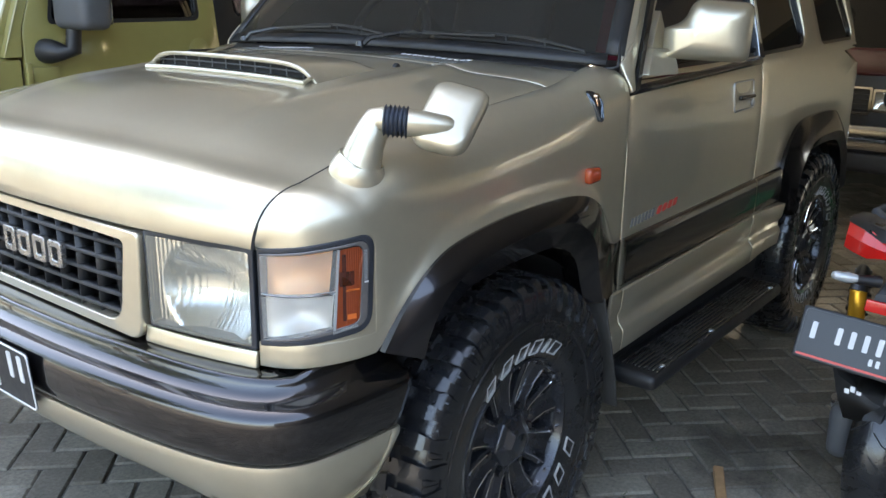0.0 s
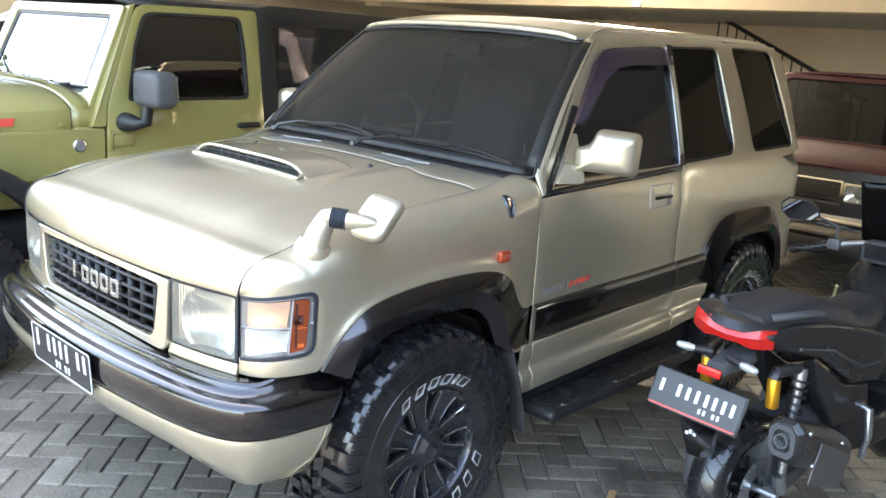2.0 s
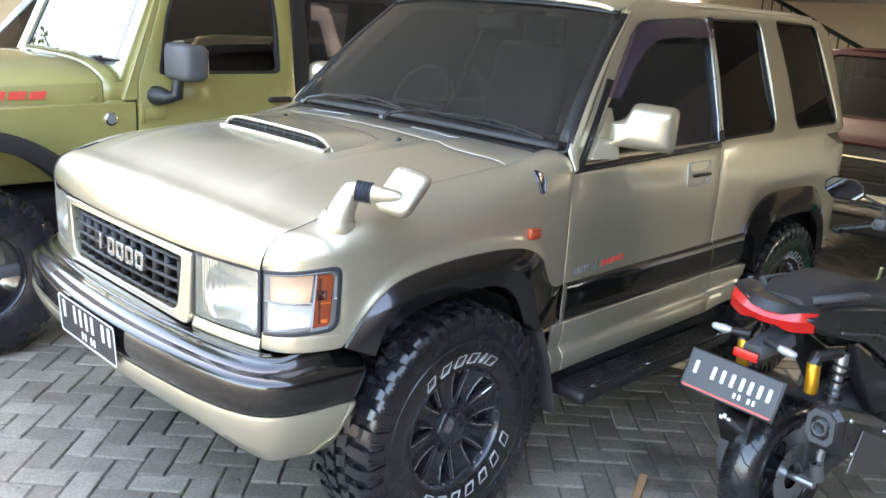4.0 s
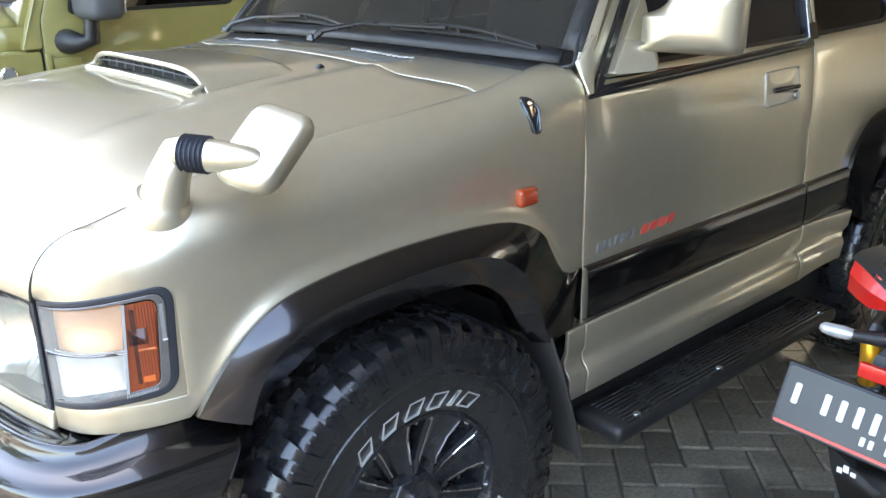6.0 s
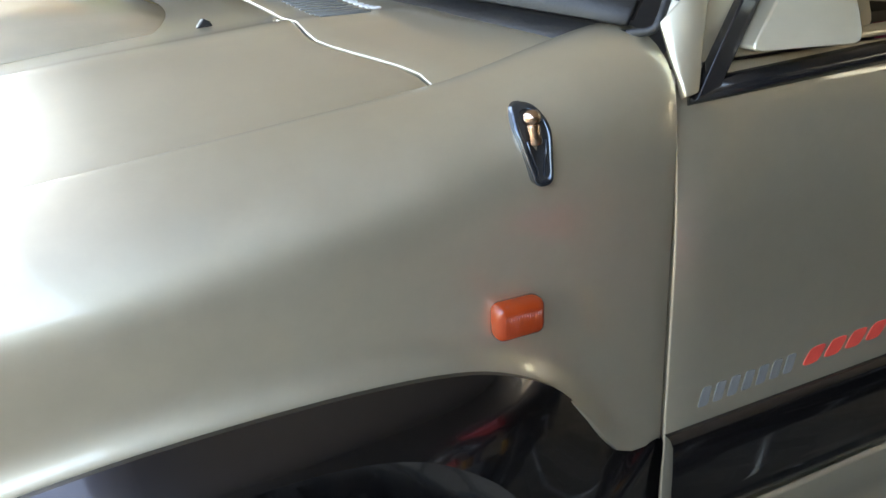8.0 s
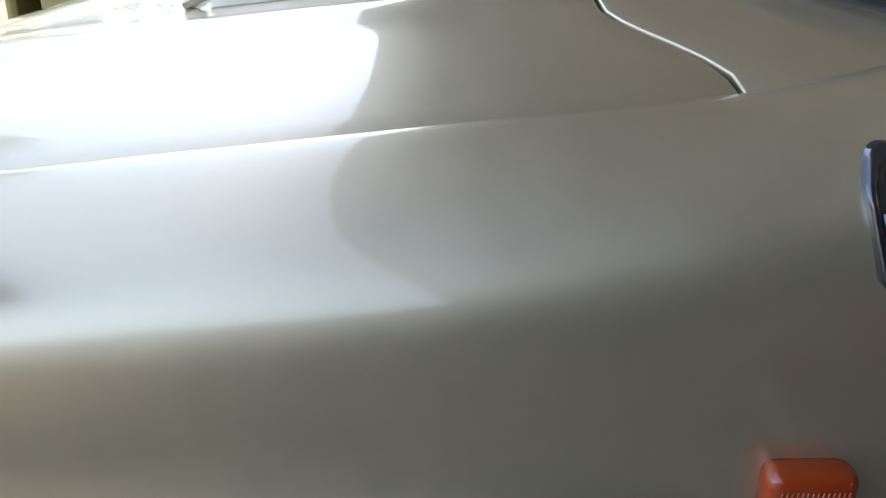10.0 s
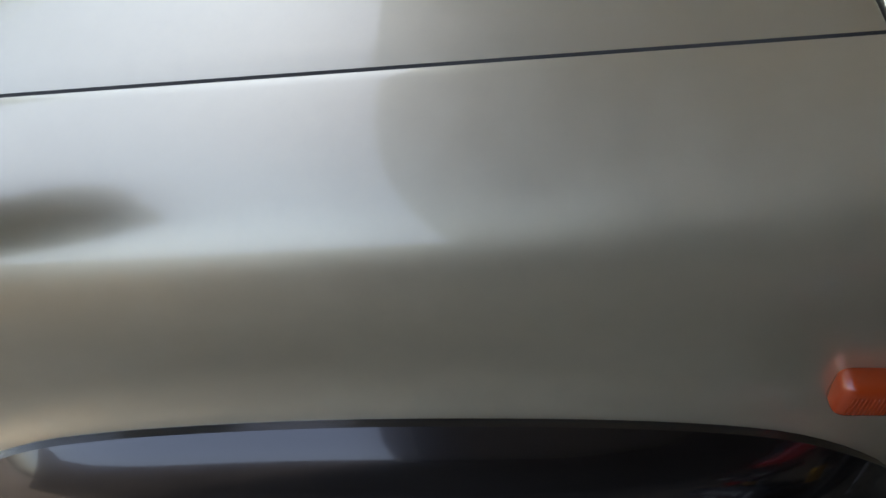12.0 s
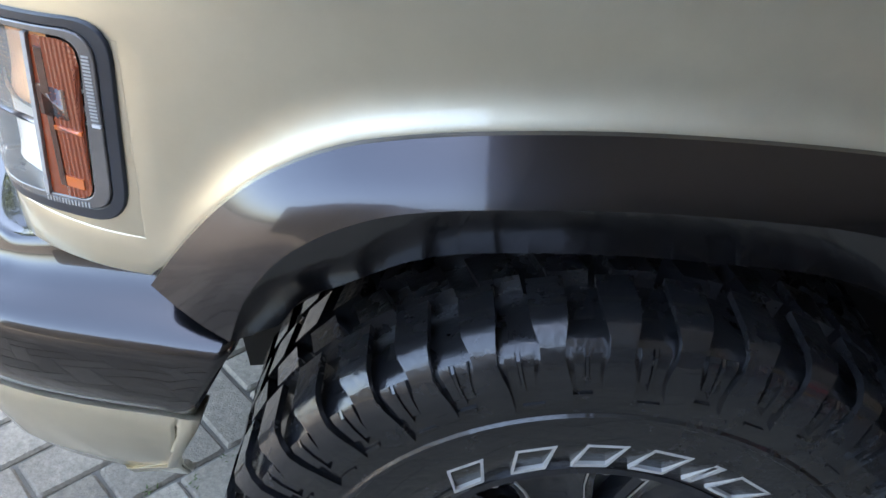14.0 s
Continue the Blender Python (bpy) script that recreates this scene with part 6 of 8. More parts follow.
# badge and door mirror
bm = bmesh.new()
lathe(bm, [(0, -0.012), (0.030, -0.011), (0.034, -0.008), (0.036, 0.0)], 24, Matrix.Translation((-0.005, JY - 0.004, 1.100)))
bd = part("round_badge", bm, CHROME, jeep, "round chrome badge")
bm = bmesh.new()
lathe(bm, [(0, -0.0135), (0.025, -0.013)], 20, Matrix.Translation((-0.005, JY - 0.004, 1.100)))
part("badge_face", bm, GREYPRINT, bd)
jm = new("door_mirror")
jm.parent = jeep
jm["label"] = "black plastic door mirror"
bm = bmesh.new()
box(bm, (0.33, JY - 0.155, 1.395), (0.14, 0.245, 0.185), 0.038, 4, Matrix.Identity(4))
part("mirror_housing", bm, GREYPLASTIC, jm)
bm = bmesh.new()
box(bm, (0.402, JY - 0.155, 1.395), (0.004, 0.20, 0.14), 0.001)
part("mirror_glass", bm, MIRROR, jm)
part("mirror_arm", tube(bmesh.new(), [(0.235, JY + 0.01, 1.215), (0.237, JY - 0.045, 1.215), (0.262, JY - 0.080, 1.215), (0.305, JY - 0.105, 1.222), (0.312, JY - 0.112, 1.32)], [0.052, 0.050, 0.038, 0.034, 0.030], 14), BLACK, jm)

# hard top, rear side windows, roof
HO = [(1.115, 1.195), (2.9, 1.195), (2.86, 1.80), (2.80, 1.86), (1.20, 1.868), (1.112, 1.845)]
HI = rounded([(1.215, 1.345), (1.86, 1.345), (1.85, 1.765), (1.205, 1.755)], 0.04, 4)
HI2 = rounded([(2.0, 1.345), (2.75, 1.345), (2.72, 1.765), (2.0, 1.765)], 0.04, 4)
bm = bmesh.new()
sheet(bm, HO, [HI, HI2], lambda x, z: (x, gy(z) + 0.004, z))
part("hard_top_side", bm, BLACK, jeep, solid=0.03, bevel=0.006)
for nm in (HI, HI2):
    bm = bmesh.new()
    prism(bm, nm, 0.010, 0.014, lambda p, q, d: (p, gy(q) + d, q))
    part("rear_window", bm, GLASS, jeep)
bm = grid(lambda u, v: (0.33 + 2.5 * v, JY + 0.10 + (JW - 0.20) * u, 1.835 + 0.04 * (1 - abs(2 * u - 1) ** 3) + 0.01 * math.sin(v * math.pi)), 16, 10)
part("hard_top", bm, BLACK, jeep, "black moulded hard top", solid=-0.03)
bm = bmesh.new()
sheet(bm, [(0.36, 0.75), (2.9, 0.75), (2.85, 1.84), (0.36, 1.82)], [rounded([(0.40, 1.32), (1.0, 1.32), (1.0, 1.78), (0.45, 1.78)], 0.03), rounded([(1.2, 1.32), (2.7, 1.32), (2.7, 1.76), (1.2, 1.76)], 0.03)], lambda x, z: (x, 2 * JM - gy(z), z))
part("far_side", bm, BLACK, jeep, solid=-0.03)
bm = bmesh.new()
box(bm, (2.87, JM, 1.25), (0.05, 1.5, 1.15), 0.02)
part("rear_panel", bm, OLIVE, jeep)
# cabin
bm = bmesh.new()
box(bm, (0.42, JM, 1.15), (0.3, 1.4, 0.34), 0.05, 3)
part("dashboard", bm, CABIN, jeep)
for y in (JM - 0.38, JM + 0.38):
    bm = bmesh.new()
    box(bm, (0, 0, 0.35), (0.15, 0.46, 0.7), 0.06, 3, Matrix.Translation((1.05, y, 0.98)) @ Matrix.Rotation(radians(12), 4, "Y"))
    box(bm, (1.24, y, 1.72), (0.10, 0.24, 0.17), 0.04, 3)
    part("front_seat", bm, CABIN, jeep)
for y in (JY + 0.24, JY + JW - 0.24):
    part("roll_bar", tube(bmesh.new(), [(1.35, y - 0.06, 1.1), (1.35, y, 1.74), (1.30, y, 1.78), (0.40, y, 1.76)], 0.028, 10), CABIN, jeep)
part("paper_sheet", grid(lambda u, v: (1.46 + 0.36 * u, JY + JW - 0.16, 1.42 + 0.26 * v), 3, 3), PALEGREEN, jeep, "pale green sheet behind the glass", solid=0.004)

# black wings and wheels
for cx, nm in ((-0.72, "front_flare"), (2.22, "rear_flare")):
    def jf(u, v):
        a = radians(172 - 164 * u)
        r = 0.50 + (0.0, 0.035, 0.05, 0.055, 0.04, -0.02)[round(v * 5)]
        y = (JY + 0.02, JY - 0.06, JY - 0.11, JY - 0.145, JY - 0.16, JY - 0.16)[round(v * 5)]
        e = 1.12 - 0.06 * math.cos(2 * a)
        return (cx + r * 1.12 * math.cos(a), y, 0.44 + r * math.sin(a) ** 0.75 * e)
    bm = grid(jf, 30, 5)
    bmesh.ops.reverse_faces(bm, faces=bm.faces)
    part(nm, bm, BLACK, jeep, "black plastic wheel-arch flare", solid=0.03, bevel=0.006, sharp=50)
bm = bmesh.new()
box(bm, (0.9, JM, 0.58), (3.9, 1.2, 0.2), 0.03)
part("chassis_frame", bm, VOID, jeep)
bm = bmesh.new()
box(bm, (-1.42, JM, 0.62), (0.16, 1.5, 0.18), 0.03)
part("front_bumper", bm, BLACK, jeep)
bm = bmesh.new()
box(bm, (-1.40, JM, 0.98), (0.05, 1.15, 0.46), 0.02)
part("grille_panel", bm, OLIVE, jeep)


def plain_wheel(parent, m, r=0.40, w=0.26):
    """A road wheel with a chunky tyre and a dark five-spoke rim, outer face along local -y."""
    wh = new("wheel")
    wh.parent = parent
    wh.matrix_basis = m
    bm = bmesh.new()
    h = w / 2
    k = r / 0.40
    side = [(0.215 * k, -h * 0.85), (0.24 * k, -h * 0.95), (0.30 * k, -h), (0.36 * k, -h * 0.95), (0.385 * k, -h * 0.8), (0.39 * k, 0)]
    lathe(bm, side + [(a, -b) for a, b in side[-2::-1]], 72)
    ty = part("tyre", bm, RUBBER, wh, sharp=30)
    bm = bmesh.new()
    for n in range(36):
        a = 2 * math.pi * n / 36
        for s in (-1, 1):
            sector(bm, [(q * k, s * t) for q, t in ((0.402, 0.01), (0.402, h * 0.82), (0.388, h * 0.99), (0.35, h * 1.03), (0.35, h * 0.9), (0.38, 0.01))], a - 0.055 + (0.09 if s > 0 else 0), a + 0.045 + (0.09 if s > 0 else 0))
    part("tread", bm, RUBBER, ty)
    bm = bmesh.new()
    lathe(bm, [(0.222 * k, -h * 0.86), (0.212 * k, -h * 0.92), (0.20 * k, -h * 0.8), (0.19 * k, -h * 0.4), (0.19 * k, h * 0.8)], 48)
    lathe(bm, [(0, -h * 0.62), (0.06 * k, -h * 0.60), (0.07 * k, -h * 0.45), (0.07 * k, 0)], 24)
    rm = part("rim", bm, GLOSSBLACK, wh)
    for n in range(5):
        M = Matrix.Rotation(2 * math.pi * n / 5, 4, "Y")
        bm = bmesh.new()
        box(bm, (0.13 * k, -h * 0.55, 0), (0.15 * k, 0.03, 0.06 * k), 0.01, 2, M)
        part("spoke", bm, GREYPLASTIC, rm)
    return wh


plain_wheel(jeep, pose(-0.72, JY - 0.02, 0.41, 0, 0, 0), 0.41)
plain_wheel(jeep, pose(2.22, JY - 0.02, 0.41, 0, 30, 0), 0.41)
plain_wheel(jeep, pose(-0.72, JY + JW + 0.02, 0.41, 0, 10, 180), 0.41)
plain_wheel(jeep, pose(2.22, JY + JW + 0.02, 0.41, 0, 50, 180), 0.41)


# ---- the maroon car behind ----
truck = thing("maroon_off_roader", "maroon off-road car with chrome grille and square lamps", "car")
TX, TY0, TW = 4.62, -0.09, 1.70
TM = TY0 + TW / 2
bm = grid(lambda u, v: (TX + 0.02 + 1.02 * v + 0.05 * abs(2 * u - 1) ** 3 * (1 - v), TY0 + 0.03 + (TW - 0.06) * u, 0.985 + 0.10 * v ** 0.5 + 0.03 * (1 - (2 * u - 1) ** 4)), 20, 10)
bmesh.ops.reverse_faces(bm, faces=bm.faces)
part("bonnet", bm, MAROON, truck, solid=0.02, bevel=0.006)
for s, y in ((1, TY0), (-1, TY0 + TW)):
    bm = bmesh.new()
    prism(bm, [(TX + 0.05, 0.60), (TX + 0.25, 0.60), (TX + 0.32, 0.80), (TX + 0.55, 0.92), (TX + 0.85, 0.92), (TX + 1.08, 0.80), (TX + 1.15, 0.50), (TX + 3.6, 0.50), (TX + 3.6, 1.09), (TX + 1.05, 1.075), (TX + 0.05, 0.99)], y, y + s * 0.05, lambda p, q, d: (p, d, q))
    part("body_side", bm, MAROON, truck, bevel=0.012)
    bm = grid(lambda u, v: (TX + 0.68 + 0.46 * math.cos(radians(180 * u)), y - s * (0.0 + 0.05 * v), 0.44 + 0.50 * math.sin(radians(180 * u)) - 0.03 * v), 18, 3)
    part("wheel_flare", bm, BLACK, truck, solid=0.02)
tg = part("grille_frame", ring(bmesh.new(), rounded([(TY0 + 0.37, 0.745), (TY0 + TW - 0.37, 0.745), (TY0 + TW - 0.37, 0.925), (TY0 + 0.37, 0.925)], 0.012, 2), rounded([(TY0 + 0.385, 0.76), (TY0 + TW - 0.385, 0.76), (TY0 + TW - 0.385, 0.912), (TY0 + 0.385, 0.912)], 0.01, 2), lambda p, q, d: (TX - d, p, q), 0.02, -0.02), CHROME, truck, "chrome grille frame")
bm = bmesh.new()
for k in range(5):
    box(bm, (TX + 0.01, TM, 0.775 + 0.032 * k), (0.02, TW - 0.78, 0.006), 0.001, 1)
part("grille_bars", bm, BLACK, tg)
bm = bmesh.new()
box(bm, (TX + 0.05, TM, 0.80), (0.03, TW - 0.02, 0.40), 0.01)
part("nose_backing", bm, BLACK, truck)
for y in (TY0 + 0.055, TY0 + TW - 0.365):
    ld = new("headlamp")
    ld.parent = truck
    sq = lambda a: rounded([(y + a, 0.765 + a), (y + 0.31 - a, 0.765 + a), (y + 0.31 - a, 0.915 - a), (y + a, 0.915 - a)], 0.012, 3)
    part("lamp_bezel", ring(bmesh.new(), sq(0.0), sq(0.014), lambda p, q, d: (TX - d, p, q), 0.022, -0.02), CHROME, ld)
    part("lens", grid(lambda u, v: (TX - 0.008 - 0.010 * math.sin(u * math.pi) - 0.0008 * math.sin(u * 120), y + 0.012 + 0.286 * u, 0.777 + 0.126 * v), 60, 4), HEADLENS, ld)
    part("reflector", grid(lambda u, v: (TX + 0.012 + 0.05 * math.sin(u * math.pi) * math.sin(v * math.pi), y + 0.012 + 0.286 * u, 0.777 + 0.126 * v), 16, 10), REFLECTOR, ld)
bm = bmesh.new()
box(bm, (TX - 0.05, TM, 0.60), (0.16, TW + 0.06, 0.17), 0.04, 4)
tb = part("front_bumper", bm, CHROME, truck, "worn chrome front bumper")
bm = bmesh.new()
box(bm, (TX - 0.10, TM + 0.35, 0.60), (0.08, 0.34, 0.06), 0.01, 2)
part("bumper_slot", bm, BLACK, tb)
bm = bmesh.new()
box(bm, (TX - 0.03, TM, 0.44), (0.12, TW - 0.1, 0.14), 0.03, 3)
part("lower_apron", bm, BLACK, truck)
o = rounded([(0, 0), (1, 0), (1, 1), (0, 1)], 0.05, 4)
i = rounded([(0.05, 0.07), (0.95, 0.07), (0.95, 0.93), (0.05, 0.93)], 0.05, 4)
tws = lambda u, v, d=0.0: (TX + 0.98 + 0.42 * v - 0.8 * d, TY0 + 0.08 + (TW - 0.16) * u + (0.13 - 0.26 * u) * v, 1.085 + 0.555 * v + 0.5 * d)
part("windscreen_frame", ring(bmesh.new(), o, i, tws, 0.015, -0.02), MAROON, truck, bevel=0.006)
part("windscreen", grid(lambda u, v: tws(0.04 + 0.92 * u, 0.06 + 0.88 * v), 4, 4), GLASSDARK, truck)
bm = grid(lambda u, v: (TX + 1.40 + 2.1 * v, TY0 + 0.21 + (TW - 0.42) * u, 1.645 + 0.04 * (1 - abs(2 * u - 1) ** 3)), 12, 6)
part("roof", bm, MAROON, truck, solid=-0.04)
bm = bmesh.new()
box(bm, (TX + 1.15, TM, 1.0), (0.3, TW - 0.2, 0.2), 0.04)
part("dashboard", bm, CABIN, truck)
for y in (TM - 0.38, TM + 0.38):
    bm = bmesh.new()
    box(bm, (TX + 1.85, y, 1.12), (0.16, 0.46, 0.6), 0.06, 3)
    box(bm, (TX + 1.88, y, 1.50), (0.10, 0.25, 0.16), 0.04, 3)
    part("front_seat", bm, CABIN, truck)
bm = bmesh.new()
box(bm, (TX + 2.0, TM, 0.62), (3.2, TW - 0.1, 0.25), 0.03)
part("chassis_frame", bm, VOID, truck)
for y, rz in ((TY0 + 0.02, 0), (TY0 + TW - 0.02, 180)):
    plain_wheel(truck, pose(TX + 0.68, y, 0.38, 0, 0, rz), 0.38, 0.24)
    plain_wheel(truck, pose(TX + 3.1, y, 0.38, 0, 0, rz), 0.38, 0.24)


# ---- a tall white car beyond the olive one ----
van = thing("white_people_carrier", "white people carrier with a dark windscreen, parked in the row", "car")
VY, VW = 4.72, 1.66
VM = VY + VW / 2
for y, s in ((VY, 1), (VY + VW, -1)):
    part("body_side", prism_of([(-0.62, 0.45), (-0.50, 0.30), (-0.30, 0.30), (-0.22, 0.55), (0.02, 0.72), (0.28, 0.72), (0.48, 0.55), (0.55, 0.28), (2.2, 0.28), (2.28, 0.55), (2.5, 0.72), (2.75, 0.72), (2.95, 0.55), (3.0, 0.3), (3.3, 0.35), (3.35, 0.95), (0.35, 0.98), (-0.45, 0.90)], y, y + s * 0.05, lambda p, q, d: (p, d, q)), VANWHITE, van, bevel=0.02)
    up = [(0.35, 0.98), (3.35, 0.95), (3.15, 1.66), (2.9, 1.74), (1.15, 1.74), (0.98, 1.70)]
    w1 = rounded([(0.62, 1.06), (1.45, 1.06), (1.45, 1.60), (1.10, 1.60)], 0.04, 3)
    w2 = rounded([(1.55, 1.06), (3.1, 1.06), (3.0, 1.60), (1.55, 1.60)], 0.05, 3)
    vy = lambda z: y + s * 0.22 * (z - 0.97) ** 1.3 if z > 0.97 else y
    bm = bmesh.new()
    sheet(bm, up, [w1, w2], lambda x, z: (x, vy(z), z))
    part("window_frame", bm, VANWHITE, van, solid=0.02 * s, bevel=0.004)
    for w in (w1, w2):
        part("side_window", prism_of(w, 0.008, 0.012, lambda p, q, d: (p, vy(q) + s * d, q)), GLASSDARK, van)
    part("door_mirror", loft_box(0.62, y - s * 0.11, 1.10, 0.05, 0.09, 0.065), VANWHITE, van, bevel=0.02)
    for x in (0.15, 2.62):
        plain_wheel(van, pose(x, y + s * 0.06, 0.30, 0, 0, 0 if s > 0 else 180), 0.30, 0.19)
bm = grid(lambda u, v: (-0.62 + 1.02 * v, VY + 0.02 + (VW - 0.04) * u, 0.80 + 0.20 * v ** 0.6 + 0.05 * (1 - abs(2 * u - 1) ** 3)), 16, 8)
bmesh.ops.reverse_faces(bm, faces=bm.faces)
part("bonnet", bm, VANWHITE, van, solid=0.02)
bm = grid(lambda u, v: (-0.62 + 0.02 * abs(2 * u - 1) ** 3, VY + 0.03 + (VW - 0.06) * u, 0.34 + 0.47 * v), 12, 4)
part("nose_panel", bm, VANWHITE, van, solid=0.02)
vws = lambda u, v, d=0.0: (0.36 + 0.66 * v - 0.7 * d, VY + 0.06 + (VW - 0.12) * u + (0.14 - 0.28 * u) * v, 1.0 + 0.70 * v + 0.7 * d)
o = rounded([(0, 0), (1, 0), (1, 1), (0, 1)], 0.05, 4)
i = rounded([(0.05, 0.06), (0.95, 0.06), (0.95, 0.95), (0.05, 0.95)], 0.05, 4)
part("windscreen_frame", ring(bmesh.new(), o, i, vws, 0.01, -0.02), VANWHITE, van)
part("windscreen", grid(lambda u, v: vws(0.04 + 0.92 * u, 0.05 + 0.91 * v), 6, 6), GLASSDARK, van)
bm = grid(lambda u, v: (1.0 + 2.15 * v, VY + 0.19 + (VW - 0.38) * u, 1.715 + 0.05 * (1 - abs(2 * u - 1) ** 3)), 12, 6)
part("roof", bm, VANWHITE, van, solid=-0.03)
bm = bmesh.new()
box(bm, (3.30, VM, 1.05), (0.06, VW - 0.1, 1.25), 0.02)
part("tailgate", bm, VANWHITE, van)
bm = bmesh.new()
box(bm, (1.4, VM, 0.55), (3.4, VW - 0.5, 0.4), 0.03)
part("floor_pan", bm, VOID, van)


# ---- the motor scooter ----
bike = thing("motor_scooter", "black adventure scooter with a red tail lamp, parked on the paving", "motorbike", at=Matrix.Translation((0.668, -0.690, 0.0)) @ Matrix.Rotation(radians(-8), 4, "Z") @ Matrix.Rotation(radians(-1.5), 4, "X"))


def loft(bm, rows, cap=True):
    """Skins a row of equal outlines (lists of 3D points)."""
    vs = [[bm.verts.new(p) for p in r] for r in rows]
    n = len(rows[0])
    for i in range(len(rows) - 1):
        for j in range(n):
            k = (j + 1) % n
            bm.faces.new((vs[i][j], vs[i][k], vs[i + 1][k], vs[i + 1][j]))
    if cap:
        bm.faces.new(vs[0][::-1])
        bm.faces.new(vs[-1])
    return bm


def section(x, y, z, w, h, top=1.0, r=0.25, n=4):
    """A rounded upright outline at x, half width w, half height h, narrowed at the top."""
    return [(x, y + p, z + q) for p, q in rounded([(-w, -h), (w, -h), (w * top, h), (-w * top, h)], min(w, h) * r * 2, n)]


# rear wheel
rw = new("rear_wheel")
rw.parent = bike
rw.matrix_basis = Matrix.Translation((0.235, 0.0, 0.262))
bm = bmesh.new()
pr = [(0.165, -0.052), (0.19, -0.062), (0.215, -0.066), (0.238, -0.058), (0.253, -0.036), (0.262, 0.0)]
lathe(bm, pr + [(r, -h) for r, h in pr[-2::-1]], 64)
rt = part("tyre", bm, RUBBER, rw, "black scooter tyre with slanted grooves")
bm = bmesh.new()
for k in range(26):
    a = 2 * math.pi * k / 26
    for s in (-1, 1):
        b = a + (0.12 if s > 0 else 0)
        tube(bm, [polar(0.2605, b, s * 0.006), polar(0.2565, b + 0.10, s * 0.030), polar(0.240, b + 0.16, s * 0.056)], 0.0022, 5)
part("tread_groove", bm, VOID, rt)
bm = bmesh.new()
lathe(bm, [(0.172, -0.05), (0.165, -0.055), (0.155, -0.04), (0.15, 0.04), (0.165, 0.055), (0.172, 0.05)], 48)
lathe(bm, [(0, -0.05), (0.05, -0.05), (0.055, 0.05), (0, 0.05)], 24)
rr = part("rim", bm, GLOSSBLACK, rw)
for k in range(6):
    bm = bmesh.new()
    box(bm, (0.10, 0, 0), (0.12, 0.025, 0.03), 0.006, 2, Matrix.Rotation(2 * math.pi * k / 6, 4, "Y"))
    part("spoke", bm, GLOSSBLACK, rr)
bm = bmesh.new()
lathe(bm, [(0.05, -0.072), (0.11, -0.072), (0.11, -0.068), (0.05, -0.068)], 36, closed=True)
part("brake_disc", bm, STEEL, rw)
# front wheel
fw = new("front_wheel")
fw.parent = bike
fw.matrix_basis = Matrix.Translation((1.56, 0.0, 0.275)) @ Matrix.Rotation(radians(-8), 4, "Z")
bm = bmesh.new()
lathe(bm, [(r * 1.05, h * 0.85) for r, h in pr] + [(r * 1.05, -h * 0.85) for r, h in pr[-2::-1]], 56)
part("tyre", bm, RUBBER, fw)
bm = bmesh.new()
lathe(bm, [(0.18, -0.04), (0.16, -0.03), (0.16, 0.03), (0.18, 0.04)], 40)
lathe(bm, [(0, -0.04), (0.04, -0.04), (0.04, 0.04), (0, 0.04)], 20)
part("rim", bm, GLOSSBLACK, fw)
part("front_fork", tube(bmesh.new(), [(1.56, -0.08, 0.275), (1.40, -0.08, 0.66)], 0.022, 10), STEEL, bike)
part("front_fork", tube(bmesh.new(), [(1.56, 0.08, 0.275), (1.40, 0.08, 0.66)], 0.022, 10), STEEL, bike)
part("front_mudguard", loft(bmesh.new(), [[(1.56 + 0.31 * math.cos(a), y, 0.275 + 0.31 * math.sin(a)) for y in (-0.055, -0.04, 0.04, 0.055)] for a in (radians(d) for d in range(20, 171, 15))], False), BLACK, bike, solid=0.006)

# plate, carrier, lamps at the tail; the carrier hangs a little twisted
tail = Matrix.Translation((0.0, 0.0, 0.76)) @ Matrix.Rotation(radians(14), 4, "Z") @ Matrix.Rotation(radians(7), 4, "X") @ Matrix.Translation((0.0, 0.0, -0.76))
pm = tail @ Matrix.Translation((-0.048, 0.020, 0.622)) @ Matrix.Rotation(radians(-90), 4, "Z") @ Matrix.Rotation(radians(-20), 4, "X")
plate(bike, 0.305, 0.126, pm, red=True)
bm = bmesh.new()
box(bm, (0, 0.012, 0.0), (0.318, 0.016, 0.138), 0.006, 2, pm)
part("plate_carrier", bm, BLACK, bike)
bm = loft(bmesh.new(), [section(0.16, 0, 0.76, 0.055, 0.020, 0.8), section(0.07, 0, 0.745, 0.050, 0.022, 0.8), section(0.0, 0, 0.735, 0.040, 0.020, 0.8)])
part("tail_bracket", bm, GREYPLASTIC, bike)
bm = loft(bmesh.new(), [[(-0.01 - 0.02 * t + 0.05 * t * t, 0.035 + y * (1 - 0.45 * t * t), 0.66 - 0.26 * t) for y in (-0.085, -0.07, 0.07, 0.085)] for t in (0, 0.25, 0.5, 0.75, 1)], False)
part("rear_mudguard", bm, GREYPLASTIC, bike, "grey-black rear mudguard", solid=0.008)
for k, (y, z) in enumerate(((0.048, 0.498), (0.062, 0.490), (0.032, 0.492))):
    bm = bmesh.new()
    box(bm, (-0.029, y, z), (0.003, 0.012, 0.016 - 0.003 * k), 0.001, 1)
    part("mudguard_sticker", bm, WHITE, bike)
bm = bmesh.new()
box(bm, (0, 0, 0), (0.014, 0.080, 0.030), 0.003, 2, tail @ Matrix.Translation((-0.030, 0.005, 0.728)))
part("red_reflector", bm, RED, bike, "red rear reflector")
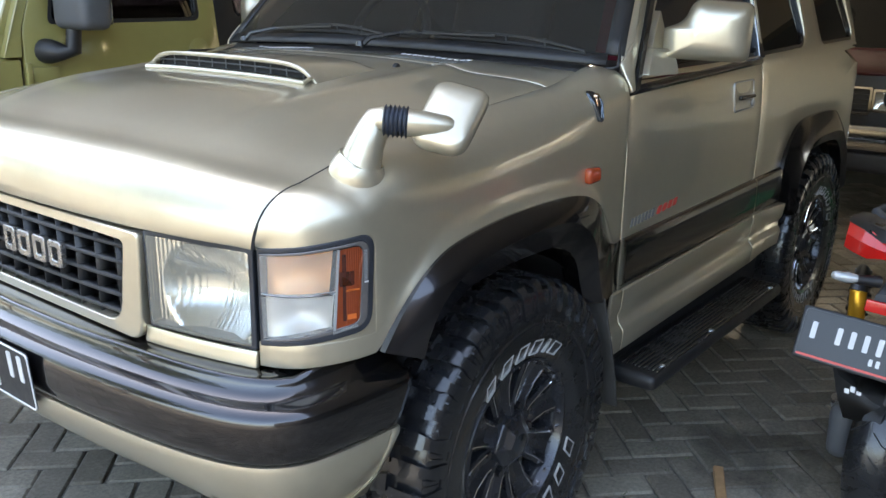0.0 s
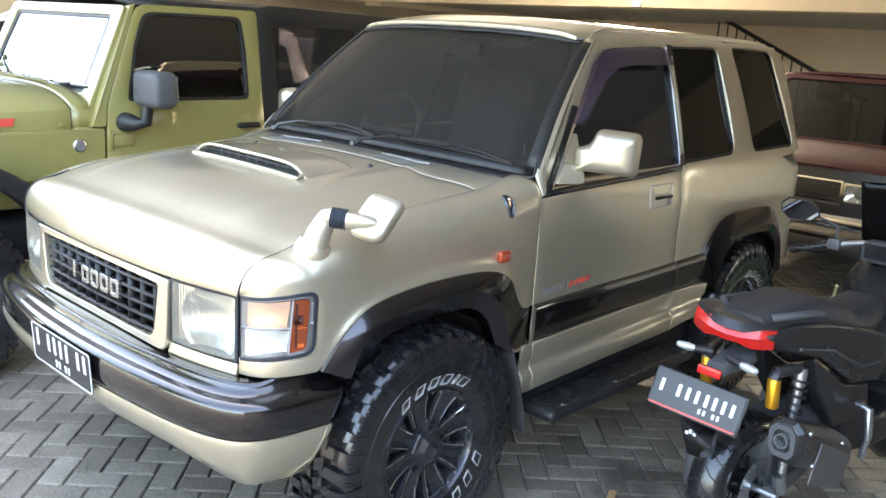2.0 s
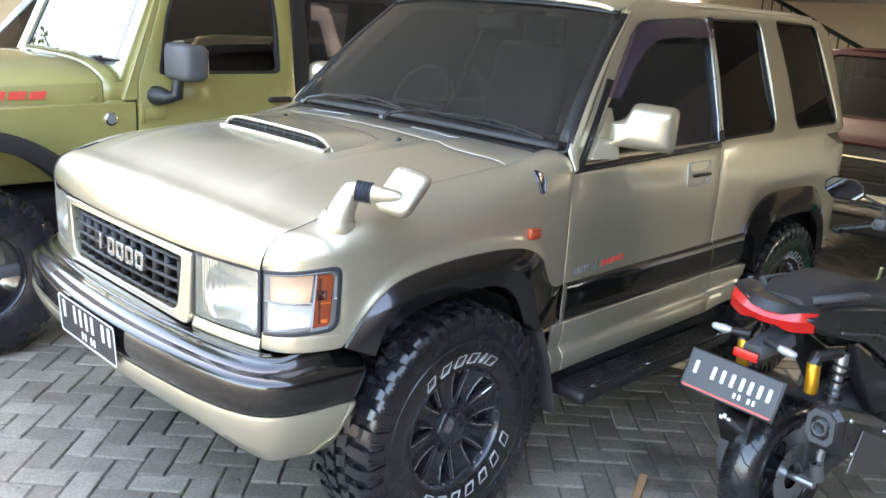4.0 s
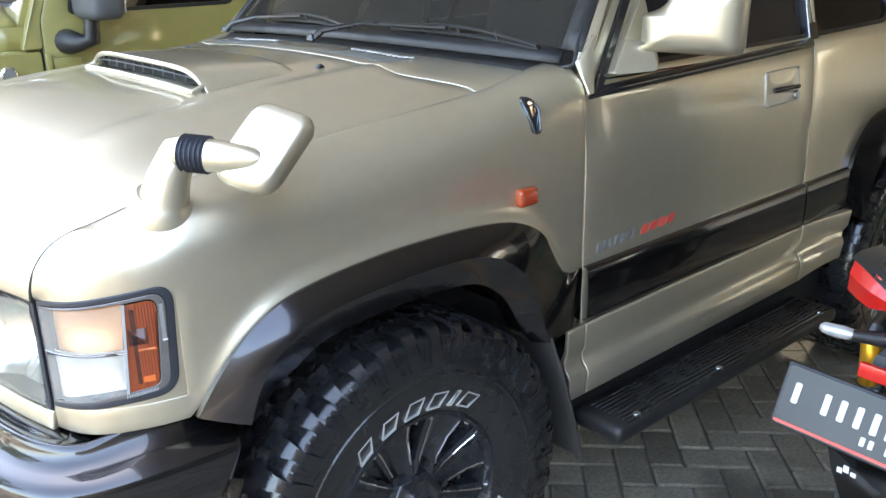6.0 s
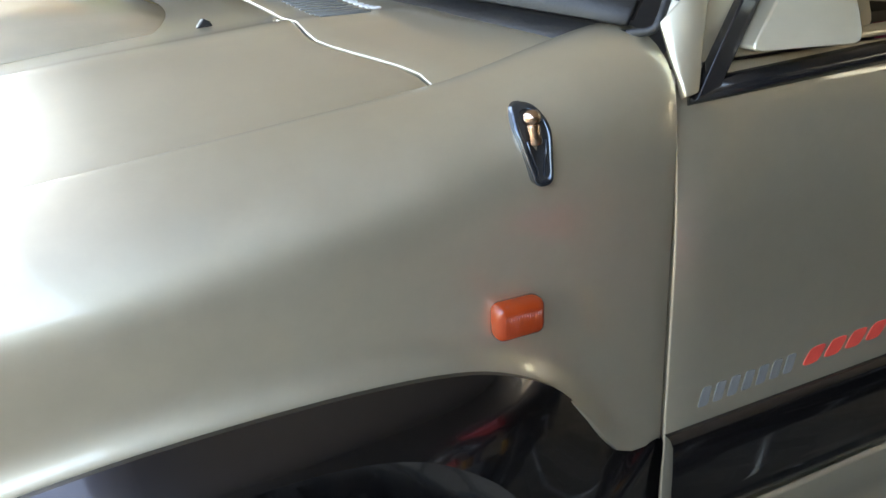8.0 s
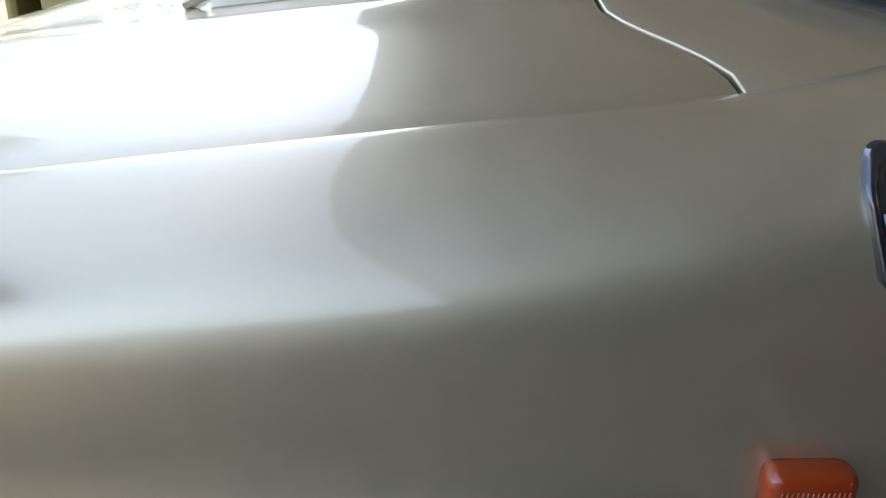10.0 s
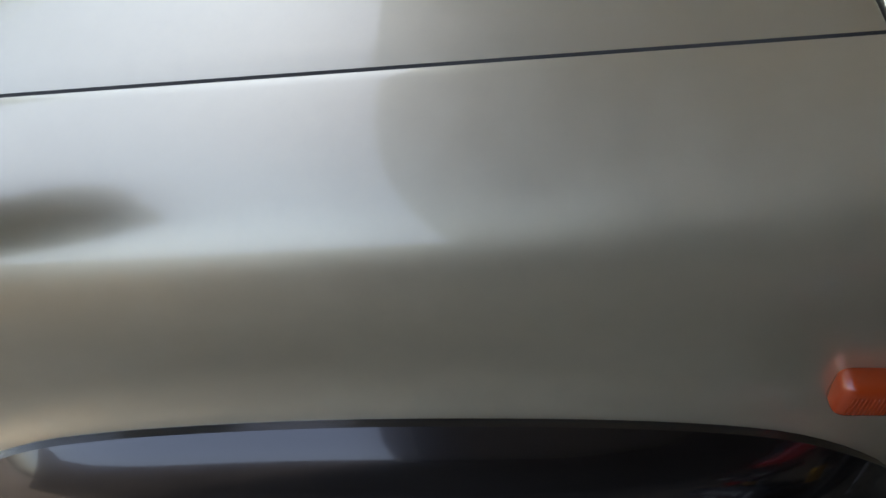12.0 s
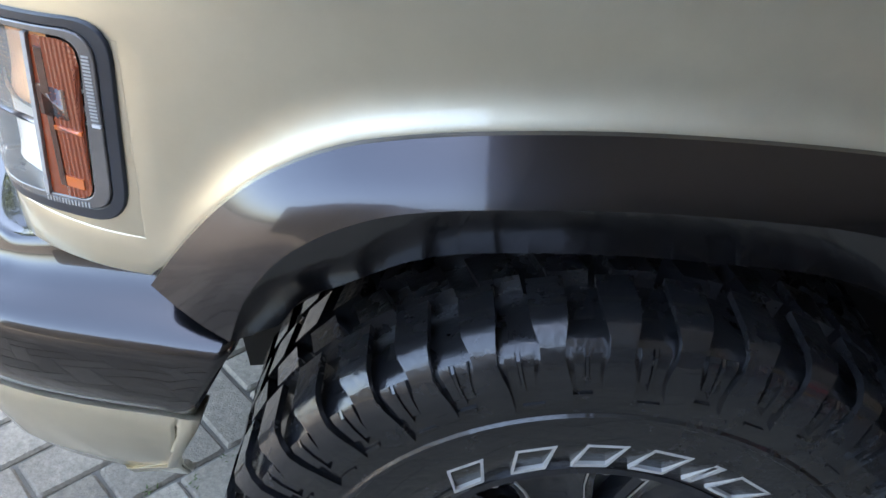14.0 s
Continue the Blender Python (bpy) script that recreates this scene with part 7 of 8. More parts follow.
for s in (1, -1):
    ind = new("rear_indicator")
    ind.parent = bike
    part("indicator_stem", tube(bmesh.new(), [tail @ Vector((0.03, s * 0.03, 0.775)), tail @ Vector((0.0, s * 0.085, 0.775))], [0.016, 0.012], 10), BLACK, ind)
    part("indicator_lens", tube(bmesh.new(), [tail @ Vector((0.002, s * 0.080, 0.776)), tail @ Vector((-0.004, s * 0.100, 0.776)), tail @ Vector((-0.010, s * 0.132, 0.776)), tail @ Vector((-0.010, s * 0.139, 0.776))], [0.012, 0.0145, 0.012, 0.006], 12), CLEARPLASTIC, ind, "clear indicator lens")
# tail lamp: a red bow between dark edges
zz = lambda t: 0.862 - 0.010 * (1 - t * t)
bm = bmesh.new()
for s in (1, -1):
    rows = []
    for t in (0.0, 0.3, 0.55, 0.8, 1.0):
        y = s * 0.138 * t
        hh = 0.023 + 0.016 * smooth(0.3, 0.62, t)
        x = 0.035 + 0.075 * t * t
        rows.append([tail @ Vector(p) for p in ((x, y, zz(t) - hh), (x - 0.012, y, zz(t)), (x + 0.004, y, zz(t) + hh * 0.9), (x + 0.03, y, zz(t) + hh * 0.9), (x + 0.03, y, zz(t) - hh))])
    loft(bm, rows)
tlm = part("tail_lamp", bm, RED, bike, "glossy red bow-shaped tail lamp", sharp=25)
bm = loft(bmesh.new(), [[tail @ Vector((0.030 + 0.075 * t * t, 0.143 * t, zz(t) + 0.9 * (0.023 + 0.016 * smooth(0.3, 0.62, abs(t))) - 0.003)), tail @ Vector((0.050 + 0.075 * t * t, 0.135 * t, zz(t) + 0.046)), tail @ Vector((0.20, 0.120 * t, 0.905)), tail @ Vector((0.20, 0.120 * t, 0.86))] for t in (-1, -0.7, -0.35, 0, 0.35, 0.7, 1)])
part("tail_cowl", bm, BLACKSATIN, bike, "black tail cowl")
for s in (1, -1):
    part("grab_rail", tube(bmesh.new(), [(0.16, s * 0.085, 0.905), (0.20, s * 0.125, 0.915), (0.36, s * 0.135, 0.905), (0.44, s * 0.12, 0.885)], 0.013, 10), GREYPLASTIC, bike)
# seat
rows = []
for x, w, z, h in ((0.12, 0.09, 0.89, 0.02), (0.22, 0.125, 0.90, 0.035), (0.42, 0.145, 0.895, 0.045), (0.60, 0.155, 0.85, 0.05), (0.70, 0.15, 0.80, 0.05), (0.88, 0.12, 0.785, 0.05), (0.98, 0.10, 0.81, 0.05)):
    rows.append(section(x, 0, z, w, h, 0.82, 0.45))
part("seat", loft(bmesh.new(), rows), SEATBLACK, bike, "black padded two-level seat", sharp=60)
# flank cowls
for s in (1, -1):
    bm = bmesh.new()
    out = [(0.10, 0.855), (0.20, 0.79), (0.42, 0.735), (0.68, 0.59), (0.88, 0.56), (0.97, 0.66), (0.90, 0.745), (0.72, 0.80), (0.45, 0.86), (0.22, 0.885)]
    prism(bm, out, 0.10, 0.155, lambda p, q, d: (p, s * (d - 0.035 * smooth(0.35, 0.05, p)), q))
    part("side_cowl", bm, BLACKSATIN, bike, "satin black side cowl", bevel=0.012)
    bm = bmesh.new()
    prism(bm, [(0.42, 0.72), (0.66, 0.585), (0.86, 0.55), (0.90, 0.40), (0.62, 0.42), (0.46, 0.60)], 0.08, 0.13, lambda p, q, d: (p, s * d, q))
    part("lower_cowl", bm, BLACK, bike, bevel=0.01)
    part("cowl_trim", tube(bmesh.new(), [(0.25, s * 0.152, 0.80), (0.48, s * 0.160, 0.755), (0.70, s * 0.160, 0.655), (0.86, s * 0.158, 0.64)], 0.005, 6), GREYPLASTIC, bike)
# engine, swing arm, shocks
bm = bmesh.new()
box(bm, (0.50, 0.02, 0.36), (0.46, 0.20, 0.24), 0.04, 3)
box(bm, (0.30, 0.12, 0.30), (0.40, 0.07, 0.16), 0.03, 3)
part("engine_block", bm, GREYPLASTIC, bike)
part("swing_arm", tube(bmesh.new(), [(0.60, -0.11, 0.34), (0.235, -0.115, 0.262)], 0.028, 10), GREYPLASTIC, bike)
part("axle_nut", tube(bmesh.new(), [(0.235, -0.15, 0.262), (0.235, 0.15, 0.262)], 0.014, 8), STEEL, bike)
for s in (1, -1):
    sh = new("shock_absorber")
    sh.parent = bike
    sh["label"] = "coil shock absorber with a gold canister"
    a, b = Vector((0.260, s * 0.160, 0.735)), Vector((0.215, s * 0.162, 0.335))
    part("damper", tube(bmesh.new(), [a, a.lerp(b, 0.15), a.lerp(b, 0.15), b], [0.022, 0.022, 0.016, 0.014], 12), STEEL, sh)
    pts = [tuple(a.lerp(b, 0.06 + 0.72 * k / 110) + Vector((0.027 * math.cos(k * 0.62), 0.027 * math.sin(k * 0.62), 0))) for k in range(111)]
    part("coil_spring", tube(bmesh.new(), pts, 0.0048, 6), BLACKSATIN, sh)
    c = Vector((0.150, s * 0.128, 0.655))
    part("canister", tube(bmesh.new(), [c + Vector((0, 0, 0.055)), c + Vector((0, 0, 0.05)), c + Vector((0.006, 0, -0.045)), c + Vector((0.006, 0, -0.05))], [0.018, 0.022, 0.022, 0.018], 18), YELLOWMETAL, sh, "gold anodised canister")
    part("canister_head", tube(bmesh.new(), [c + Vector((0.0, 0, 0.05)), c + Vector((0.01, 0, 0.075)), Vector((0.25, s * 0.158, 0.735))], [0.023, 0.021, 0.018], 14), BLACKSATIN, sh)
    part("lower_mount", tube(bmesh.new(), [b + Vector((-0.015, 0, 0.03)), b + Vector((0.01, 0, -0.04))], 0.022, 10), STEEL, sh)
# silencer on the right
ms = new("silencer")
ms.parent = bike
ms["label"] = "black angular silencer with a grey heat shield"
hexa = lambda x, y, z, w, h: [(x, y + p, z + q) for p, q in ((-w, -h * 0.55), (-w * 0.6, -h), (w * 0.6, -h), (w, -h * 0.5), (w, h * 0.55), (w * 0.55, h), (-w * 0.55, h), (-w, h * 0.6))]
part("silencer_body", loft(bmesh.new(), [hexa(0.055, -0.235, 0.555, 0.045, 0.055), hexa(0.075, -0.235, 0.55, 0.062, 0.075), hexa(0.34, -0.225, 0.455, 0.060, 0.078), hexa(0.52, -0.205, 0.39, 0.045, 0.055)]), BLACKSATIN, ms, bevel=0.004, sharp=20)
o = [(p, q) for _, p, q in hexa(0, -0.235, 0.555, 0.045, 0.055)]
i = [(-0.235 + (p + 0.235) * 0.66, 0.555 + (q - 0.555) * 0.66) for p, q in o]
part("end_cap", ring(bmesh.new(), o, i, lambda p, q, d: (0.053 - d, p, q), 0.008, -0.01), GREYPLASTIC, ms)
bm = bmesh.new()
lathe(bm, [(0.020, -0.012), (0.024, -0.012), (0.024, 0.02), (0.018, 0.02)], 18, Matrix.Translation((0.05, -0.235, 0.555)) @ Matrix.Rotation(radians(-90), 4, "Z"), closed=True)
part("tail_pipe", bm, STEEL, ms)
bm = bmesh.new()
prism(bm, [(0.13, 0.405), (0.36, 0.33), (0.40, 0.44), (0.19, 0.535)], -0.300, -0.292, lambda p, q, d: (p, d, q))
part("heat_shield", bm, HEATSHIELD, ms, "brushed grey heat shield", bevel=0.004)
for p in ((0.10, 0.59), (0.14, 0.47), (0.33, 0.50)):
    bm = bmesh.new()
    lathe(bm, [(0, -0.008), (0.007, -0.007), (0.009, 0)], 10, Matrix.Translation((p[0], -0.298, p[1])))
    part("shield_bolt", bm, STEEL, ms)
# foot rests, floor, legshield, fairing
for s in (1, -1):
    part("foot_peg", tube(bmesh.new(), [(0.74, s * 0.15, 0.50), (0.73, s * 0.20, 0.49), (0.72, s * 0.215, 0.40), (0.725, s * 0.20, 0.30)], [0.016, 0.018, 0.015, 0.012], 10), STEEL, bike)
bm = loft(bmesh.new(), [section(0.72, 0, 0.40, 0.11, 0.14), section(0.92, 0, 0.34, 0.16, 0.07), section(1.12, 0, 0.36, 0.17, 0.07), section(1.24, 0, 0.50, 0.16, 0.08)])
part("floor_board", bm, BLACK, bike)
bm = loft(bmesh.new(), [section(0.96, 0, 0.68, 0.075, 0.10, 0.7), section(1.06, 0, 0.66, 0.12, 0.16, 0.7), section(1.16, 0, 0.70, 0.19, 0.22, 0.85), section(1.26, 0, 0.72, 0.21, 0.26, 0.8), section(1.36, 0, 0.74, 0.17, 0.22, 0.7), section(1.46, 0, 0.76, 0.09, 0.13, 0.7)])
part("front_fairing", bm, BLACKSATIN, bike, "satin black fairing with pale zigzag graphics", sharp=50)
for s in (1, -1):
    for k, pts in enumerate(([(1.00, 0.86), (1.06, 0.80), (1.03, 0.80), (1.09, 0.74)], [(1.06, 0.72), (1.13, 0.70), (1.10, 0.64), (1.17, 0.61)], [(1.12, 0.78), (1.19, 0.72), (1.17, 0.69), (1.24, 0.63)], [(1.15, 0.58), (1.22, 0.54), (1.21, 0.50)])):
        part("fairing_graphic", tube(bmesh.new(), [(x, s * (0.105 + 0.55 * (x - 0.98)) if x < 1.16 else s * (0.205 + 0.1 * (x - 1.16)), z) for x, z in pts], 0.006, 6), LIMEPRINT, bike, "pale yellow zigzag mark")
# dash, handlebar, controls, mirrors, screen
bm = bmesh.new()
box(bm, (1.16, 0, 1.00), (0.10, 0.20, 0.09), 0.025, 3, Matrix.Identity(4))
part("dash_pod", bm, GREYPLASTIC, bike)
bm = bmesh.new()
box(bm, (1.107, 0, 1.005), (0.004, 0.15, 0.06), 0.001, 1)
part("dash_display", bm, GLOSSBLACK, bike)
bm = grid(lambda u, v: (1.30 + 0.10 * v * -1 + 0.05 * (2 * u - 1) ** 2 * -1, -0.15 + 0.30 * u, 0.98 + 0.30 * v), 10, 8)
part("wind_screen", bm, GLASSDARK, bike, "smoky wind deflector", solid=0.004)
part("handlebar", tube(bmesh.new(), [(1.06, -0.37, 1.00), (1.10, -0.22, 1.01), (1.13, -0.10, 1.03), (1.13, 0.10, 1.03), (1.12, 0.22, 1.00), (1.10, 0.37, 0.955)], 0.012, 10), STEEL, bike, "brushed silver handlebar")
for s, y0, y1, z0, z1 in ((1, 0.235, 0.375, 0.995, 0.953), (-1, -0.235, -0.375, 1.008, 0.998)):
    x0, x1 = (1.118, 1.098) if s > 0 else (1.095, 1.058)
    part("hand_grip", tube(bmesh.new(), [(x0, y0, z0), ((x0 + x1) / 2, (y0 + y1) / 2, (z0 + z1) / 2), (x1, y1, z1), (x1 - 0.002, y1 + s * 0.015, z1 - 0.003)], [0.019, 0.017, 0.019, 0.012], 12), RUBBER, bike)
    bm = bmesh.new()
    box(bm, (x0 + 0.01, y0 - s * 0.03, z0 + 0.012), (0.06, 0.055, 0.05), 0.012, 2)
    part("switch_block", bm, GREYPLASTIC, bike)
    part("brake_lever", tube(bmesh.new(), [(x0 + 0.04, y0 - s * 0.02, z0 + 0.005), (x1 + 0.055, y1 - s * 0.02, z1)], 0.006, 8), STEEL, bike)
    mr = new("rear_mirror")
    mr.parent = bike
    mr["label"] = "eight-cornered rear-view mirror"
    mc = Vector((1.13, 0.385, 1.125)) if s > 0 else Vector((1.10, -0.40, 1.17))
    part("mirror_stem", tube(bmesh.new(), [(x0 + 0.01, y0 - s * 0.03, z0 + 0.03), (x0 + 0.02, y0 - s * 0.02, z0 + 0.085), tuple(mc + Vector((0.012, -s * 0.04, -0.01)))], 0.006, 8), BLACK, mr)
    octo = [(-0.088, -0.016), (-0.055, -0.044), (0.052, -0.046), (0.086, -0.014), (0.084, 0.020), (0.050, 0.046), (-0.052, 0.046), (-0.086, 0.018)]
    Mm = Matrix.Translation(mc) @ Matrix.Rotation(radians(0 if s > 0 else 10), 4, "Z") @ Matrix.Rotation(radians(-11), 4, "Y")
    bm = bmesh.new()
    loft(bm, [[Mm @ Vector((0.004, p, q)) for p, q in octo], [Mm @ Vector((0.0, p * 1.05, q * 1.05)) for p, q in octo], [Mm @ Vector((0.028, p * 0.7, q * 0.7)) for p, q in octo]])
    part("mirror_shell", bm, BLACK, mr)
    bm = bmesh.new()
    loft(bm, [[Mm @ Vector((-0.001, p * 0.97, q * 0.97)) for p, q in octo], [Mm @ Vector((-0.004, p * 0.95, q * 0.95)) for p, q in octo]])
    part("mirror_glass", bm, MIRROR, mr)
# side stand
part("side_stand", tube(bmesh.new(), [(0.70, 0.10, 0.30), (0.62, 0.24, 0.012), (0.60, 0.27, 0.010)], 0.013, 8), STEEL, bike)

# ---- clutter ----
bm = bmesh.new()
box(bm, (0, 0, 0.009), (0.42, 0.032, 0.018), 0.003, 1, Matrix.Translation((0.70, -0.313, 0.0)) @ Matrix.Rotation(radians(24), 4, "Z"))
tagged(finish("wooden_lath", bm, LATH), "short tan wooden lath lying on the paving", "wood")
bm = bmesh.new()
lathe(bm, [(0, 0.0), (0.10, 0.0), (0.13, 0.30), (0.135, 0.31), (0.125, 0.31), (0.095, 0.012), (0, 0.012)], 28, Matrix.Translation((3.75, -0.62, 0.0)) @ Matrix.Rotation(radians(90), 4, "X"))
tagged(finish("green_bucket", bm, GREENPLASTIC), "green plastic bucket standing on the paving", "bucket")


# ---- building round the car park ----
def slab(name, c, s, material, label, category="wall", bevel=0.0):
    bm = bmesh.new()
    box(bm, c, s, bevel)
    return tagged(finish(name, bm, material), label, category, kind="structure")


slab("ceiling", (5.85, 2.3, 3.12), (12.5, 17.0, 0.22), CEILPAINT, "grey painted concrete ceiling of the car park", "ceiling")
slab("beam_edge", (-0.30, 2.3, 2.92), (0.20, 17.0, 0.18), CEILPAINT, "grey concrete edge beam of the canopy", "beam", 0.01)
slab("beam_1", (6.9, 1.4, 2.62), (0.30, 18.4, 0.78), WALLPAINT, "beige painted cross beam under the ceiling", "beam", 0.01)
slab("beam_2", (9.2, 8.2, 2.60), (4.2, 0.35, 0.82), WALLPAINT, "beige painted beam along the car park", "beam", 0.01)
slab("ceiling_low", (9.2, 1.4, 2.33), (4.3, 18.0, 0.12), CEILPAINT, "grey lowered ceiling behind the beam", "ceiling")
slab("wall_back", (11.6, 1.5, 1.55), (0.25, 18.6, 3.1), WALLPAINT, "beige painted back wall", "wall")
# added out of view: blocks low sky and darkens the flank's reflections
slab("shade_wall_right", (0.05, -6.1, 1.55), (14.9, 0.25, 3.1), DARKWALL, "dark unseen side wall, added to darken the car's flank", "wall")
slab("wall_left", (5.85, 10.7, 1.55), (12.3, 0.25, 3.1), WALLPAINT, "beige painted side wall", "wall")

# a small lamp under the beam
bm = bmesh.new()
box(bm, (6.742, 3.45, 2.265), (0.05, 0.12, 0.05), 0.008)
cl = tagged(finish("wall_lamp", bm, WHITE), "small white lamp fixed to the beam", "lamp")
lampm = bpy.data.materials.new("lamp_glow")
lampm.use_nodes = True
lampm.node_tree.nodes["Principled BSDF"].inputs["Emission Color"].default_value = (1, 0.97, 0.9, 1)
lampm.node_tree.nodes["Principled BSDF"].inputs["Emission Strength"].default_value = 12
bm = bmesh.new()
box(bm, (6.714, 3.45, 2.262), (0.012, 0.07, 0.016), 0.003)
part("lamp_tube", bm, lampm, cl)

# stair rail before the back wall
stair = thing("stair_railing", "dark metal stair railing with upright bars", "railing")
part("hand_rail", tube(bmesh.new(), [(10.4, 4.3, 2.36), (10.4, 2.0, 1.30)], 0.03, 8), BLACK, stair)
part("lower_rail", tube(bmesh.new(), [(10.4, 4.3, 1.55), (10.4, 2.0, 0.49)], 0.02, 8), BLACK, stair)
for k in range(16):
    y = 4.25 - 0.145 * k
    zt = 2.36 - (4.3 - y) * (1.06 / 2.3)
    part("baluster", tube(bmesh.new(), [(10.4, y, zt), (10.4, y, zt - 0.8)], 0.011, 6), BLACK, stair)
bm = bmesh.new()
prism(bm, [(4.6, 0.0), (1.7, 0.0), (1.7, 0.25), (4.6, 1.58)], 10.35, 11.3, lambda p, q, d: (d, p, q))
tagged(finish("staircase", bm, WALLPAINT), "beige rendered staircase along the back wall", "staircase", kind="structure")


# ---- trees outside, mirrored in bonnet and glass ----
def tree(x, y, h, seed):
    rng = random.Random(seed)
    t = thing("broadleaf_tree", "green broad-leaved tree with a full crown", "tree", "trees outside", at=Matrix.Translation((x, y, 0)))
    bm = bmesh.new()
    tube(bm, [(0, 0, -0.05), (0.05, 0.03, h * 0.25), (-0.04, 0.06, h * 0.5), (0.05, 0.0, h * 0.8)], [0.16, 0.13, 0.10, 0.03], 10)
    tips = []
    for k in range(11):
        a = rng.uniform(0, 2 * math.pi)
        z0 = h * rng.uniform(0.3, 0.6)
        l = h * rng.uniform(0.2, 0.36)
        e = (math.cos(a) * l, math.sin(a) * l, z0 + l * rng.uniform(0.3, 1.0))
        tube(bm, [(0, 0, z0), (e[0] * 0.5, e[1] * 0.5, z0 + (e[2] - z0) * 0.6), e], [0.06, 0.04, 0.012], 6)
        tips.append(e)
    part("trunk", bm, BARK, t)
    vs, fs = [], []
    for e in tips * 3 + [(0, 0, h * 0.85)] * 4:
        c = Vector(e) + Vector((rng.gauss(0, 0.35), rng.gauss(0, 0.35), rng.gauss(0, 0.3)))
        r = rng.uniform(0.35, 0.75) * max(1.0, h / 6)
        for _ in range(110):
            d = Vector((rng.gauss(0, 1), rng.gauss(0, 1), rng.gauss(0, 0.8))).normalized() * r * rng.random() ** 0.4
            n = Vector((rng.gauss(0, 1), rng.gauss(0, 1), rng.gauss(0, 1))).normalized()
            u = n.orthogonal().normalized() * 0.052 * max(1.0, h / 4)
            w = n.cross(u).normalized() * 0.026 * max(1.0, h / 4)
            p = c + d
            i = len(vs)
            vs += [p - u, p + w, p + u, p - w]
            fs.append((i, i + 1, i + 2, i + 3))
    me = bpy.data.meshes.new("crown")
    me.from_pydata(vs, [], fs)
    me.materials.append(LEAF)
    cr = new("crown", me)
    cr.parent = t
    return t


tree(-5.6, 9.6, 4.6, 1)
tree(-7.6, 6.4, 5.8, 2)
tree(-3.4, 15.5, 4.4, 3)
tree(-10.5, 10.0, 7.0, 4)
tree(-11.5, 9.6, 12.2, 5)

# ---- ground ----
bm = bmesh.new()
prism(bm, [(-300, -300), (300, -300), (300, 300), (-300, 300)], -0.5, -0.009, lambda p, q, d: (p, q, d))
ground = tagged(finish("ground", bm, SOIL), "sandy joints under the paving, reaching far out", "ground", kind="structure")

# herringbone paving, laid at 45 degrees to the cars
pav = tagged(new("pavement"), "weathered grey herringbone concrete block paving", "paving", kind="structure")
PW = 0.1055


def paver_mesh(k):
    """A worn block: bevelled top, a little uneven."""
    rng = random.Random(100 + k)
    L, W, g, c = PW * 2, PW, 0.0026 + 0.0006 * (k % 3), 0.0055
    x, y = L / 2 - g, W / 2 - g
    pts = [(sx * x, sy * y) for sx, sy in ((-1, -1), (1, -1), (1, 1), (-1, 1))]
    o = [(p + rng.uniform(-1, 1) * 0.0018, q + rng.uniform(-1, 1) * 0.0018) for p, q in rounded(pts, 0.008, 2)]
    vs = [(p, q, -0.03) for p, q in o] + [(p, q, -c) for p, q in o] + [(p * (1 - c / x), q * (1 - c / y), 0.0) for p, q in o]
    n = len(o)
    fs = [tuple(range(2 * n, 3 * n))]
    for r in (0, 1):
        for i in range(n):
            j = (i + 1) % n
            fs.append((r * n + i, r * n + j, (r + 1) * n + j, (r + 1) * n + i))
    return vs, fs


